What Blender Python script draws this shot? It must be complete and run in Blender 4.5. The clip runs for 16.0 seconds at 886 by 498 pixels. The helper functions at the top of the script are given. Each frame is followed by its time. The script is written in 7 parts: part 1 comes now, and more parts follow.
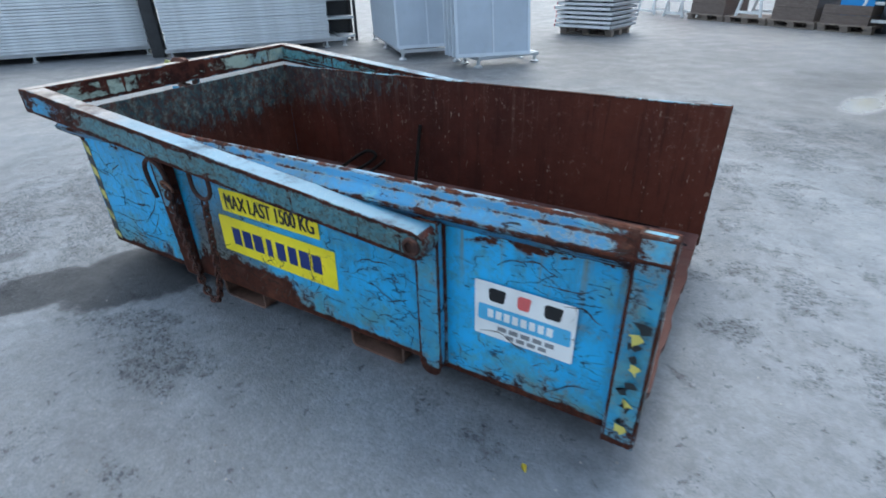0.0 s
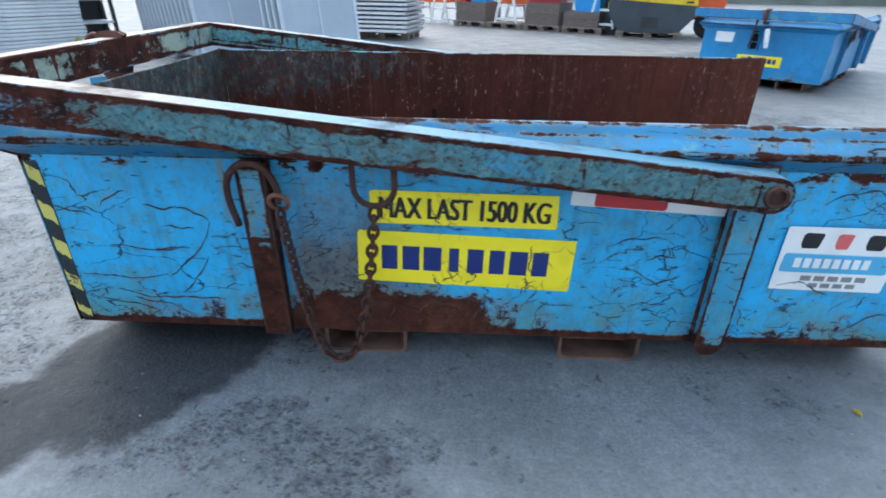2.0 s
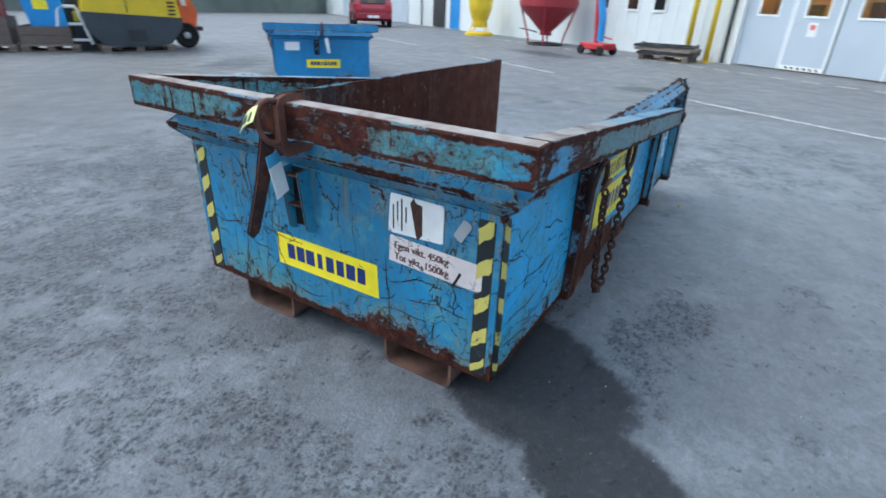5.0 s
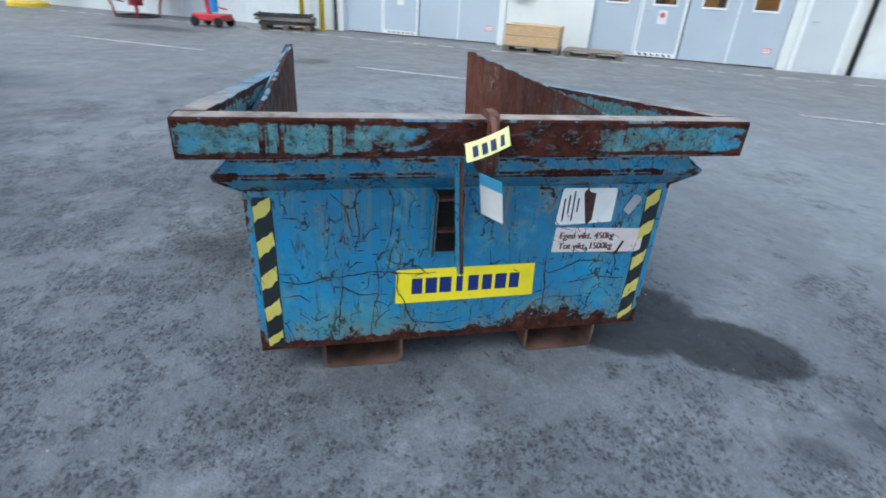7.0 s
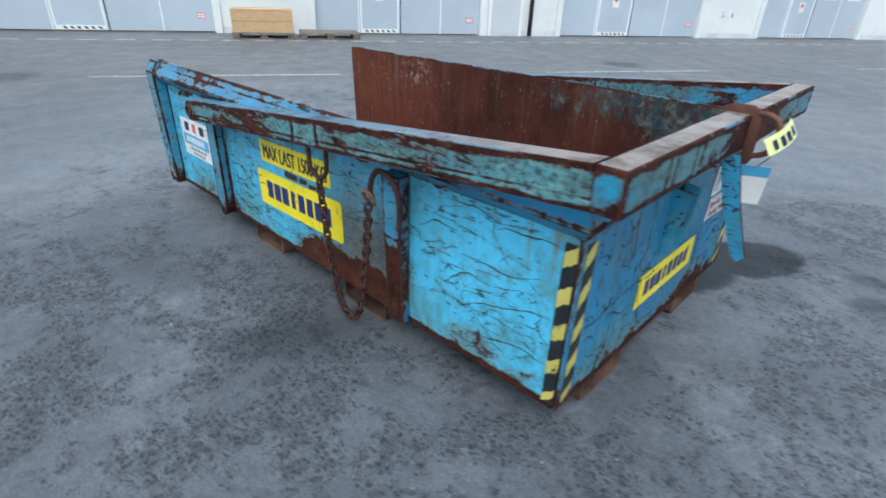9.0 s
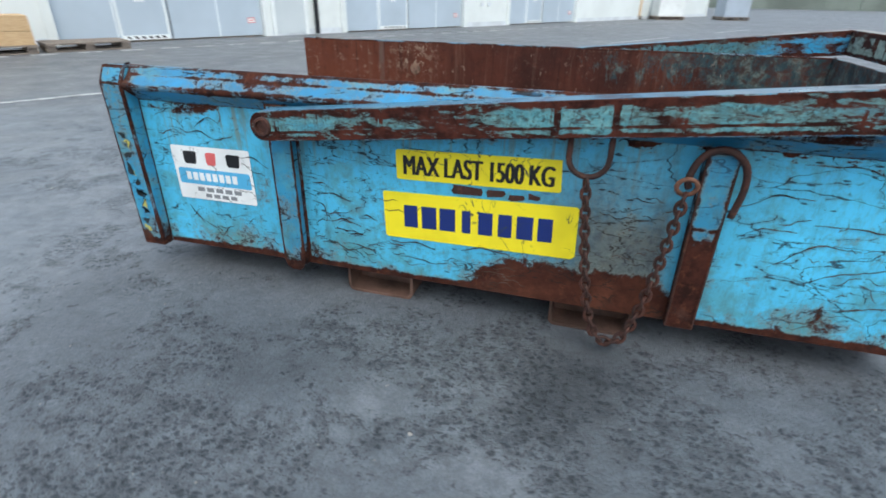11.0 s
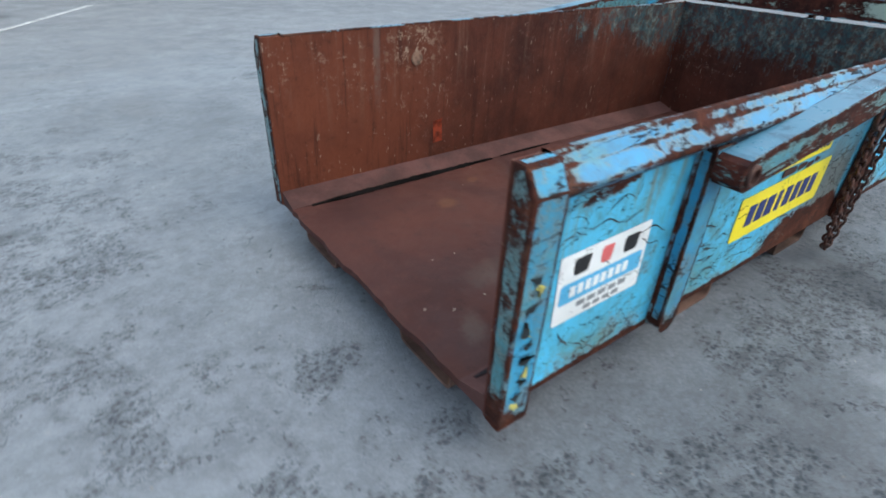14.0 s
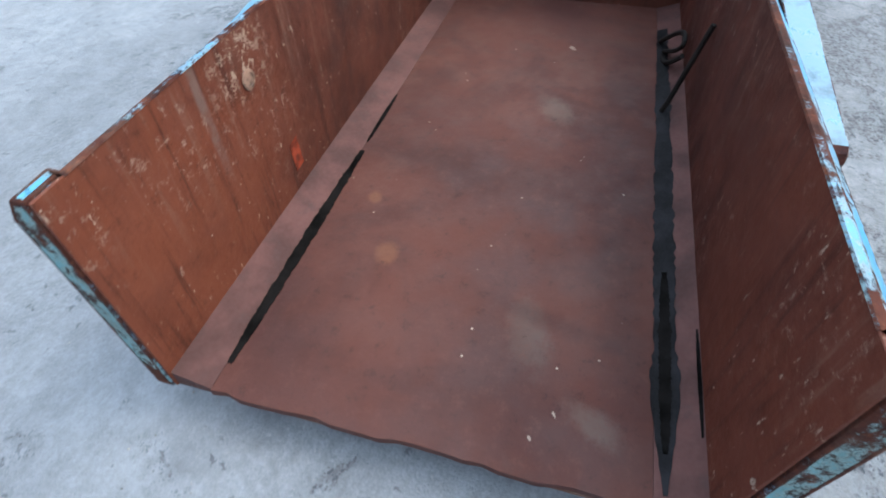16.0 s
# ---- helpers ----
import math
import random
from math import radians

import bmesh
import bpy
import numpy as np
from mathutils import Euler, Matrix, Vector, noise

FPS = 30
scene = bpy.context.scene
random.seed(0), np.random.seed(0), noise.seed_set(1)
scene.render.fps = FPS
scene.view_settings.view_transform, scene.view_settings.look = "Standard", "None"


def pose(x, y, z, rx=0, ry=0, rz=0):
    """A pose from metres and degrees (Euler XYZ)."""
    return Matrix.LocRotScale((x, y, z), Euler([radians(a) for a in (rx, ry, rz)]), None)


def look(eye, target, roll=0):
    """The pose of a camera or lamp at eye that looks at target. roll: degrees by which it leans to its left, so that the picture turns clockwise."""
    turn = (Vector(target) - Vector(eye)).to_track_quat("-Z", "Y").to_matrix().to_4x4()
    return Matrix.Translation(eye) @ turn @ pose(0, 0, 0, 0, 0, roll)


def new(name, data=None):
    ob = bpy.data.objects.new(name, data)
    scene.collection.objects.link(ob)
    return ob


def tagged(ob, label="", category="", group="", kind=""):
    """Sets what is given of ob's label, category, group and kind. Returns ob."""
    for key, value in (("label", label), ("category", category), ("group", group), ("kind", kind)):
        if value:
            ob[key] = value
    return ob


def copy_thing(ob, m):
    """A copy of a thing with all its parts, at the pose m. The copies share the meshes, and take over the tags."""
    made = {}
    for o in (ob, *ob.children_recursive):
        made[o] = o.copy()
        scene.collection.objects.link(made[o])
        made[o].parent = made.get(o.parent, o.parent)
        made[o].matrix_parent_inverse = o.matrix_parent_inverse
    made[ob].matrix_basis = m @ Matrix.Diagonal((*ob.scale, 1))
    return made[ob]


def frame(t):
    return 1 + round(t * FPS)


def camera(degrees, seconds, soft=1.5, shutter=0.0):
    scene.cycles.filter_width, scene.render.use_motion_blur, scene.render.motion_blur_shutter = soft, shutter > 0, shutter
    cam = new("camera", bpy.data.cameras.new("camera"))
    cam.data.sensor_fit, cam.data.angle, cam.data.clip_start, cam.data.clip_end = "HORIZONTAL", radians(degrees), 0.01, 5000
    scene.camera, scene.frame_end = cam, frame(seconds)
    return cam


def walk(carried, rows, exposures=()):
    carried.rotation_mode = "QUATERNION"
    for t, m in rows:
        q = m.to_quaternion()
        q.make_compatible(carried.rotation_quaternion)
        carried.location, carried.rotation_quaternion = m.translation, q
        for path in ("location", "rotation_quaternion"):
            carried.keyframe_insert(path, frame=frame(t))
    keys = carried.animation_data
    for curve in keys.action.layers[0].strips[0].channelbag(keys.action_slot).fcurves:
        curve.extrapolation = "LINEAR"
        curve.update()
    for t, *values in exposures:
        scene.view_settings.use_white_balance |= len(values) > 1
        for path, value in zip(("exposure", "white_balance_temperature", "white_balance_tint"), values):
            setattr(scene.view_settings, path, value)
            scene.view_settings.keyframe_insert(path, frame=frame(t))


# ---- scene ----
cam = camera(81.8, 16.0, 1.7, 0.35)
PATH = [
    (0, (2.755, -1.862, 1.366), (1.848, -0.372, 0.388), -1.5),
    (0.5, (2.383, -1.865, 1.36), (1.617, -0.289, 0.396), -0.7),
    (1, (1.978, -1.957, 1.274), (1.466, -0.278, 0.316), -0.1),
    (1.5, (1.619, -1.984, 1.131), (1.286, -0.246, 0.199), -0.5),
    (2, (1.238, -2.005, 1.114), (1.171, -0.237, 0.181), 0.7),
    (2.5, (0.787, -2.05, 1.165), (0.963, -0.284, 0.243), 1.4),
    (3, (0.364, -1.947, 1.144), (0.718, -0.229, 0.184), 1.7),
    (3.2, (0.183, -1.89, 1.144), (0.652, -0.185, 0.209), 2.4),
    (5.3, (-1.261, -0.984, 1.191), (0.372, -0.231, 0.314), 2.1),
    (5.5, (-1.297, -0.815, 1.179), (0.383, -0.182, 0.298), 2.2),
    (6, (-1.409, -0.389, 1.192), (0.353, -0.098, 0.292), 2.5),
    (6.5, (-1.445, 0.022, 1.19), (0.349, -0.035, 0.308), 2.1),
    (7, (-1.438, 0.43, 1.213), (0.297, 0.018, 0.307), 3.6),
    (7.5, (-1.365, 0.852, 1.21), (0.274, 0.113, 0.334), 2.4),
    (8, (-1.132, 1.188, 1.211), (0.371, 0.218, 0.317), 4.5),
    (8.5, (-0.863, 1.515, 1.236), (0.468, 0.348, 0.305), 4.3),
    (9, (-0.511, 1.736, 1.221), (0.698, 0.438, 0.297), 2.2),
    (9.2, (-0.366, 1.82, 1.23), (0.793, 0.495, 0.281), 2.0),
    (11.3, (1.27, 2.191, 1.018), (1.529, 0.429, 0.108), 1.7),
    (11.5, (1.446, 2.149, 1.014), (1.533, 0.387, 0.071), 2.7),
    (12, (1.883, 2.081, 1.069), (1.702, 0.354, 0.077), 5.7),
    (12.5, (2.305, 2.007, 1.097), (1.861, 0.319, 0.121), 4.5),
    (13, (2.697, 1.829, 1.078), (2.054, 0.252, 0.029), 3.6),
    (13.5, (3.067, 1.624, 1.124), (2.2, 0.173, 0.055), 4.1),
    (14, (3.294, 1.287, 1.139), (2.277, -0.065, 0.073), 2.2),
    (14.5, (3.398, 0.918, 1.200), (2.165, -0.206, 0.094), 1.6),
    (15, (3.412, 0.627, 1.256), (2.068, -0.166, 0.006), 0.7),
    (15.5, (3.285, 0.404, 1.302), (1.977, -0.204, -0.086), -1.7),
    (16, (3.115, 0.233, 1.374), (1.833, -0.167, -0.108), -2.1),
]
EXPOSURES = [(0.0, 1.10, 5850, 3), (1.0, 1.31, 5880, 3), (2.0, 1.42, 5900, 3), (3.0, 1.36, 5850, 3), (5.3, 0.88, 5780, 3), (9.0, 0.75, 5900, 3), (12.5, 0.9, 6150, 3), (14.0, 0.99, 6100, 3), (15.0, 1.35, 6050, 3), (16.0, 1.7, 6000, 4)]
walk(cam, [(t, look(eye, aim, roll)) for t, eye, aim, roll in PATH], EXPOSURES)

# ---------------------------------------------------------------- light
world = bpy.data.worlds.new("overcast_sky")
scene.world = world
world.use_nodes = True
wn = world.node_tree
wn.nodes.clear()
sky = wn.nodes.new("ShaderNodeTexSky")
sky.sky_type = "NISHITA"
sky.sun_disc = False
sky.sun_elevation = radians(55)
sky.sun_rotation = radians(-30)
sky.air_density, sky.dust_density, sky.ozone_density = 1.0, 10.0, 1.0
grey = wn.nodes.new("ShaderNodeHueSaturation")
grey.inputs["Saturation"].default_value = 1.0
back = wn.nodes.new("ShaderNodeBackground")
back.inputs["Strength"].default_value = 0.15
wout = wn.nodes.new("ShaderNodeOutputWorld")
wn.links.new(sky.outputs["Color"], grey.inputs["Color"])
# an even layer of cloud over the whole sky
cloud = wn.nodes.new("ShaderNodeMix")
cloud.data_type = "RGBA"
cloud.inputs[0].default_value = 0.6
cloud.inputs[7].default_value = (4.0, 4.45, 5.1, 1)
wn.links.new(grey.outputs["Color"], cloud.inputs[6])
wn.links.new(cloud.outputs[2], back.inputs["Color"])
wn.links.new(back.outputs["Background"], wout.inputs["Surface"])

sun = new("sun", bpy.data.lights.new("sun", "SUN"))
sun.data.energy, sun.data.angle, sun.data.color = 0.4, radians(110), (0.97, 0.99, 1.0)
sun.matrix_world = look((-3, 5.2, 8.6), (0, 0, 0))


# ---------------------------------------------------------------- material tools
class Mat:
    """A node material with short calls for the nodes used below."""

    def __init__(self, name, space="Object"):
        self.mat = bpy.data.materials.new(name)
        self.mat.use_nodes = True
        self.nt = self.mat.node_tree
        self.bsdf = self.nt.nodes["Principled BSDF"]
        tc = self.nt.nodes.new("ShaderNodeTexCoord")
        self.pos = tc.outputs[space]

    def put(self, socket, value):
        if isinstance(value, bpy.types.NodeSocket):
            self.nt.links.new(value, socket)
        elif isinstance(value, (tuple, list)) and len(value) == 3 and socket.type == "RGBA":
            socket.default_value = (*value, 1)
        else:
            socket.default_value = value

    def scaled(self, x, y, z, vec=None):
        n = self.nt.nodes.new("ShaderNodeVectorMath")
        n.operation = "MULTIPLY"
        self.put(n.inputs[0], vec or self.pos)
        n.inputs[1].default_value = (x, y, z)
        return n.outputs[0]

    def moved(self, x, y, z, vec=None):
        n = self.nt.nodes.new("ShaderNodeVectorMath")
        n.operation = "ADD"
        self.put(n.inputs[0], vec or self.pos)
        n.inputs[1].default_value = (x, y, z)
        return n.outputs[0]

    def noise(self, scale, detail=4.0, rough=0.55, distort=0.0, vec=None):
        n = self.nt.nodes.new("ShaderNodeTexNoise")
        self.put(n.inputs["Vector"], vec or self.pos)
        n.inputs["Scale"].default_value = scale
        n.inputs["Detail"].default_value = detail
        n.inputs["Roughness"].default_value = rough
        n.inputs["Distortion"].default_value = distort
        return n.outputs["Fac"]

    def cells(self, scale, feature="F1", vec=None, out="Distance", dims="3D"):
        n = self.nt.nodes.new("ShaderNodeTexVoronoi")
        n.voronoi_dimensions = dims
        n.feature = feature
        self.put(n.inputs["Vector"], vec or self.pos)
        n.inputs["Scale"].default_value = scale
        return n.outputs[out]

    def math(self, op, a, b=0.0, clamp=False):
        n = self.nt.nodes.new("ShaderNodeMath")
        n.operation, n.use_clamp = op, clamp
        self.put(n.inputs[0], a)
        self.put(n.inputs[1], b)
        return n.outputs[0]

    def step(self, value, lo, hi, out_lo=0.0, out_hi=1.0):
        n = self.nt.nodes.new("ShaderNodeMapRange")
        n.interpolation_type = "SMOOTHSTEP"
        self.put(n.inputs["Value"], value)
        for key, v in (("From Min", lo), ("From Max", hi), ("To Min", out_lo), ("To Max", out_hi)):
            n.inputs[key].default_value = v
        return n.outputs["Result"]

    def mix(self, fac, a, b):
        n = self.nt.nodes.new("ShaderNodeMix")
        n.data_type = "RGBA"
        self.put(n.inputs[0], fac)
        self.put(n.inputs[6], a)
        self.put(n.inputs[7], b)
        return n.outputs[2]

    def axis(self, which, vec=None):
        n = self.nt.nodes.new("ShaderNodeSeparateXYZ")
        self.put(n.inputs[0], vec or self.pos)
        return n.outputs[which]

    def lone(self):
        return self.nt.nodes.new("ShaderNodeObjectInfo").outputs["Random"]

    def lines(self, scale, width, distort=1.2, vec=None, detail=3.0):
        """Thin wandering lines, as scratches and cracks go."""
        n = self.noise(scale, detail, 0.5, distort, vec)
        return self.step(self.math("ABSOLUTE", self.math("SUBTRACT", n, 0.5)), width, width * 0.35)

    def warped(self, scale, amount, vec=None):
        """The place shaken by a noise, so that lines and cells lose their regular look."""
        n = self.nt.nodes.new("ShaderNodeTexNoise")
        self.put(n.inputs["Vector"], vec or self.pos)
        n.inputs["Scale"].default_value = scale
        n.inputs["Detail"].default_value = 4.0
        n.inputs["Roughness"].default_value = 0.6
        a = self.nt.nodes.new("ShaderNodeVectorMath")
        a.operation = "MULTIPLY_ADD"
        self.put(a.inputs[0], n.outputs["Color"])
        a.inputs[1].default_value = (amount, amount, amount)
        self.put(a.inputs[2], vec or self.pos)
        return a.outputs[0]

    def cracks(self, scale, width, vec, seed, lo, hi, gate=3.0, whole=False):
        """Fine branching cracks, shown only in some places, with a width that swells and thins."""
        d = self.cells(scale, "DISTANCE_TO_EDGE", self.moved(seed, seed * 0.7, seed * 1.3, vec))
        w = self.step(self.noise(9, 3, 0.6, 0, self.moved(seed, 0, 0)), 0.35, 0.65, 0.35 * width, 1.5 * width)
        line = self.step(self.math("DIVIDE", d, w), 1.0, 0.45)
        show = self.step(self.noise(gate, 3, 0.6, 0, self.moved(0, seed, 2)), lo, hi)
        if whole:
            return self.math("MULTIPLY", line, show)
        cut = self.step(self.noise(gate * 3.7, 3, 0.6, 0, self.moved(seed, 3, 1)), 0.46, 0.53)
        return self.math("MULTIPLY", line, self.math("MULTIPLY", show, cut))

    def blob(self, x, y, a, b, turn, soft, ragged):
        """A patch on the ground round (x, y) with half axes a and b."""
        m = self.nt.nodes.new("ShaderNodeMapping")
        m.vector_type = "TEXTURE"
        self.put(m.inputs["Vector"], self.pos)
        m.inputs["Location"].default_value = (x, y, 0)
        m.inputs["Rotation"].default_value = (0, 0, radians(turn))
        m.inputs["Scale"].default_value = (a, b, 1000)
        n = self.nt.nodes.new("ShaderNodeVectorMath")
        n.operation = "LENGTH"
        self.put(n.inputs[0], m.outputs[0])
        d = self.math("ADD", n.outputs["Value"], ragged)
        return self.step(d, 1 + soft, 1 - soft)

    def finish(self, color, rough=0.6, metal=0.0, bump=None, strength=0.3, distance=0.004, spec=0.5, coat=0.0):
        self.put(self.bsdf.inputs["Base Color"], color)
        self.put(self.bsdf.inputs["Roughness"], rough)
        self.put(self.bsdf.inputs["Metallic"], metal)
        self.bsdf.inputs["Specular IOR Level"].default_value = spec
        self.bsdf.inputs["Coat Weight"].default_value = coat
        if bump is not None:
            n = self.nt.nodes.new("ShaderNodeBump")
            n.inputs["Strength"].default_value = strength
            n.inputs["Distance"].default_value = distance
            self.put(n.inputs["Height"], bump)
            self.nt.links.new(n.outputs[0], self.bsdf.inputs["Normal"])
        return self.mat


def plain(name, color, rough=0.6, metal=0.0, vary=0.12, scale=8.0, spec=0.5, dirt=0.25):
    """Painted or moulded stuff: slight shade change, grime and fine grain."""
    m = Mat(name)
    big = m.noise(scale * 0.35, 4)
    fine = m.noise(scale * 6, 3)
    lo, hi = tuple(c * (1 - vary) for c in color), tuple(min(1, c * (1 + vary)) for c in color)
    col = m.mix(m.step(big, 0.35, 0.65), lo, hi)
    grime = m.math("MULTIPLY", m.step(m.noise(scale, 6, 0.65), 0.52, 0.75), dirt)
    col = m.mix(grime, col, tuple(c * 0.35 + 0.02 for c in color))
    return m.finish(col, m.step(fine, 0.3, 0.7, rough - 0.06, min(1, rough + 0.1)), metal, fine, 0.12, 0.002, spec)


RUST_A, RUST_B, RUST_C = (0.066, 0.022, 0.0145), (0.022, 0.0090, 0.0075), (0.13, 0.047, 0.025)


def rust_colour(m, scale=14.0):
    c = m.mix(m.step(m.noise(scale, 6, 0.7), 0.35, 0.65), RUST_B, RUST_A)
    c = m.mix(m.step(m.noise(scale * 2.3, 6, 0.75, 0.0, m.moved(3, 1, 7)), 0.52, 0.72), c, RUST_C)
    return m.mix(m.math("MULTIPLY", m.step(m.noise(scale * 0.5, 6, 0.7, 0.0, m.moved(8, 2, 2)), 0.54, 0.70), 0.5), c, (0.10, 0.060, 0.046))


def skip_paint(name, blue, rust, teal, scratch, low_rust=0.0, drips=0.0, scuff=0.0, edge=0.0, grain=(0.55, 0.55, 1.3), rusted_end=False, hang=0.0, below=0.0):
    """Blue enamel on steel: faded patches, flaked rust, cracks and scratches, drips."""
    m = Mat(name)
    c = m.mix(m.step(m.noise(2.2, 4), 0.35, 0.65), tuple(v * 0.84 for v in blue), tuple(v * 1.10 for v in blue))
    pale = (0.105, 0.32, 0.38)
    t = m.step(m.noise(7.0, 7, 0.7, 0.3), 0.62 - teal * 0.3, 0.74 - teal * 0.22)
    c = m.mix(m.math("MULTIPLY", t, 0.7), c, pale)
    stain = m.step(m.noise(19.0, 6, 0.7, 0.0, m.moved(4, 4, 1)), 0.50, 0.70)
    c = m.mix(m.math("MULTIPLY", stain, 0.22 + 0.4 * teal), c, (0.055, 0.125, 0.14))
    weather = m.step(m.noise(1.0, 7, 0.78, 0.1, m.scaled(34, 34, 15)), 0.47, 0.66)
    c = m.mix(m.math("MULTIPLY", weather, min(0.75, 0.12 + 0.65 * teal)), c, (0.075, 0.135, 0.125))
    if drips:
        d = m.step(m.noise(1.0, 5, 0.65, 0.2, m.scaled(24, 24, 1.5)), 0.54, 0.72)
        c = m.mix(m.math("MULTIPLY", d, min(drips, 0.45)), c, (0.045, 0.115, 0.13))
    if drips > 0.7:
        thin = m.lines(1.0, 0.010, 0.3, m.scaled(15, 15, 1.3), 4.0)
        thin = m.math("MULTIPLY", thin, m.step(m.noise(2.4, 4, 0.6, 0, m.moved(6, 6, 1)), 0.44, 0.56))
        c = m.mix(m.math("MULTIPLY", thin, 0.8), c, (0.028, 0.040, 0.042))
    flake = m.noise(12.0, 10, 0.80, 0.2, m.moved(5, 2, 1))
    patch = m.noise(2.6, 3, 0.5, 0.0, m.moved(1, 9, 4))
    flake = m.math("ADD", flake, m.math("MULTIPLY", m.math("SUBTRACT", patch, 0.5), 0.5))
    if low_rust:
        near = m.step(m.axis(2), 0.27, 0.112, 0.0, low_rust)
        near = m.math("ADD", near, m.step(m.axis(2), 0.145, 0.112, 0.0, low_rust * 1.6))
        flake = m.math("ADD", flake, near)
    if scuff:
        x = m.axis(0)
        span = m.math("MULTIPLY", m.step(x, 0.66, 0.80), m.step(x, 1.42, 1.15))
        low = m.step(m.math("ADD", m.axis(2), m.math("MULTIPLY", m.noise(5, 4), 0.12)), 0.36, 0.22)
        flake = m.math("ADD", flake, m.math("MULTIPLY", m.math("MULTIPLY", span, low), scuff))
    if hang:
        # rust hanging from under the rim, with ochre runs below it, and green weathering low down
        z = m.axis(2)
        lump = m.noise(1.0, 5, 0.7, 0.1, m.scaled(5, 5, 12))
        flake = m.math("ADD", flake, m.math("MULTIPLY", m.math("MULTIPLY", m.step(z, 0.615, 0.67), m.step(lump, 0.50, 0.60)), hang))
        run = m.math("MULTIPLY", m.step(m.noise(1.0, 4, 0.6, 0.1, m.scaled(30, 30, 1.0)), 0.54, 0.68), m.step(z, 0.42, 0.66))
        c = m.mix(m.math("MULTIPLY", run, 0.7), c, (0.19, 0.20, 0.12))
        moss = m.math("MULTIPLY", m.step(m.noise(4.0, 6, 0.7), 0.42, 0.62), m.step(z, 0.36, 0.14))
        c = m.mix(m.math("MULTIPLY", moss, 0.65), c, (0.10, 0.25, 0.22))
        smear = m.math("MULTIPLY", m.math("MULTIPLY", m.step(m.axis(0), 0.70, 0.78), m.step(m.axis(0), 1.30, 0.92)), m.step(m.math("ADD", z, m.math("MULTIPLY", m.noise(5, 6, 0.75), 0.4)), 0.90, 0.56))
        c = m.mix(m.math("MULTIPLY", smear, 0.9), c, m.mix(m.step(m.noise(48, 5, 0.8), 0.45, 0.6), (0.125, 0.112, 0.088), (0.060, 0.038, 0.028)))
    if below:
        flake = m.math("ADD", flake, m.step(m.math("ADD", m.axis(2), m.math("MULTIPLY", m.noise(9, 5, 0.7), 0.16)), below + 0.12, below + 0.02, 0.0, 0.36))
    if rusted_end:
        flake = m.math("ADD", flake, m.step(m.axis(0), 2.50, 2.62, 0.0, 0.22))
    if edge:
        worn = m.nt.nodes.new("ShaderNodeAttribute")
        worn.attribute_name = "wear"
        flake = m.math("ADD", flake, m.math("MULTIPLY", m.step(worn.outputs["Fac"], 0.0, 1.0), edge))
    r = m.step(flake, 0.67 - rust * 0.28, 0.765 - rust * 0.28)
    halo = m.step(flake, 0.58 - rust * 0.28, 0.72 - rust * 0.28)
    c = m.mix(m.math("MULTIPLY", halo, 0.5), c, (0.085, 0.115, 0.11))
    lip = m.math("MULTIPLY", m.step(flake, 0.645 - rust * 0.28, 0.675 - rust * 0.28), m.step(flake, 0.715 - rust * 0.28, 0.69 - rust * 0.28))
    c = m.mix(m.math("MULTIPLY", lip, 0.35), c, (0.26, 0.32, 0.30))
    soot = m.math("MULTIPLY", m.step(m.noise(5.5, 8, 0.75, 0.2, m.moved(7, 3, 8)), 0.46, 0.68), m.step(m.noise(33, 6, 0.8, 0, m.moved(1, 2, 3)), 0.36, 0.62, 0.25, 1.0))
    c = m.mix(m.math("MULTIPLY", soot, 0.16 + 0.3 * min(1.0, rust * 2)), c, (0.060, 0.085, 0.080))
    s = None
    if scratch:
        long = m.warped(6.0, 0.16, m.warped(30.0, 0.02, m.scaled(*grain)))
        s = m.cracks(6.5, 0.012, long, 1.0, 0.47, 0.53, 2.6)
        s = m.math("MAXIMUM", s, m.cracks(15.0, 0.028, long, 4.0, 0.48, 0.54, 3.4))
        s = m.math("MAXIMUM", s, m.cracks(4.2, 0.0065, m.warped(22.0, 0.03, m.warped(3.0, 0.16, m.scaled(*grain))), 9.0, 0.49, 0.55, 2.3, True))
        pits = m.math("MULTIPLY", m.step(m.cells(60), 0.13, 0.07), m.step(m.noise(6, 2), 0.5, 0.6))
        tick = m.step(m.cells(24, "F1", m.warped(8.0, 0.05, m.scaled(0.55, 0.55, 2.2))), 0.17, 0.10)
        tick = m.math("MULTIPLY", tick, m.step(m.noise(3.7, 3, 0.6, 0, m.moved(9, 9, 2)), 0.46, 0.56))
        s = m.math("MULTIPLY", m.math("MAXIMUM", m.math("MAXIMUM", s, pits), tick), scratch)
        c = m.mix(m.math("MULTIPLY", m.cracks(6.5, 0.06, long, 1.0, 0.47, 0.53, 2.6), 0.3 * scratch), c, (0.09, 0.11, 0.10))
    rust_col = rust_colour(m, 16)
    if scuff:
        rust_col = m.mix(m.math("MULTIPLY", m.math("MULTIPLY", span, low), 0.6), rust_col, m.mix(m.step(m.noise(9, 6, 0.7), 0.4, 0.65), (0.060, 0.021, 0.014), (0.135, 0.050, 0.030)))
    c = m.mix(r, c, rust_col)
    bare = r
    if s is not None:
        c = m.mix(s, c, (0.024, 0.018, 0.016))
        bare = m.math("MAXIMUM", r, s)
    fine = m.noise(60, 3)
    h = m.math("ADD", m.math("MULTIPLY", fine, 0.35), m.math("SUBTRACT", 1.0, bare))
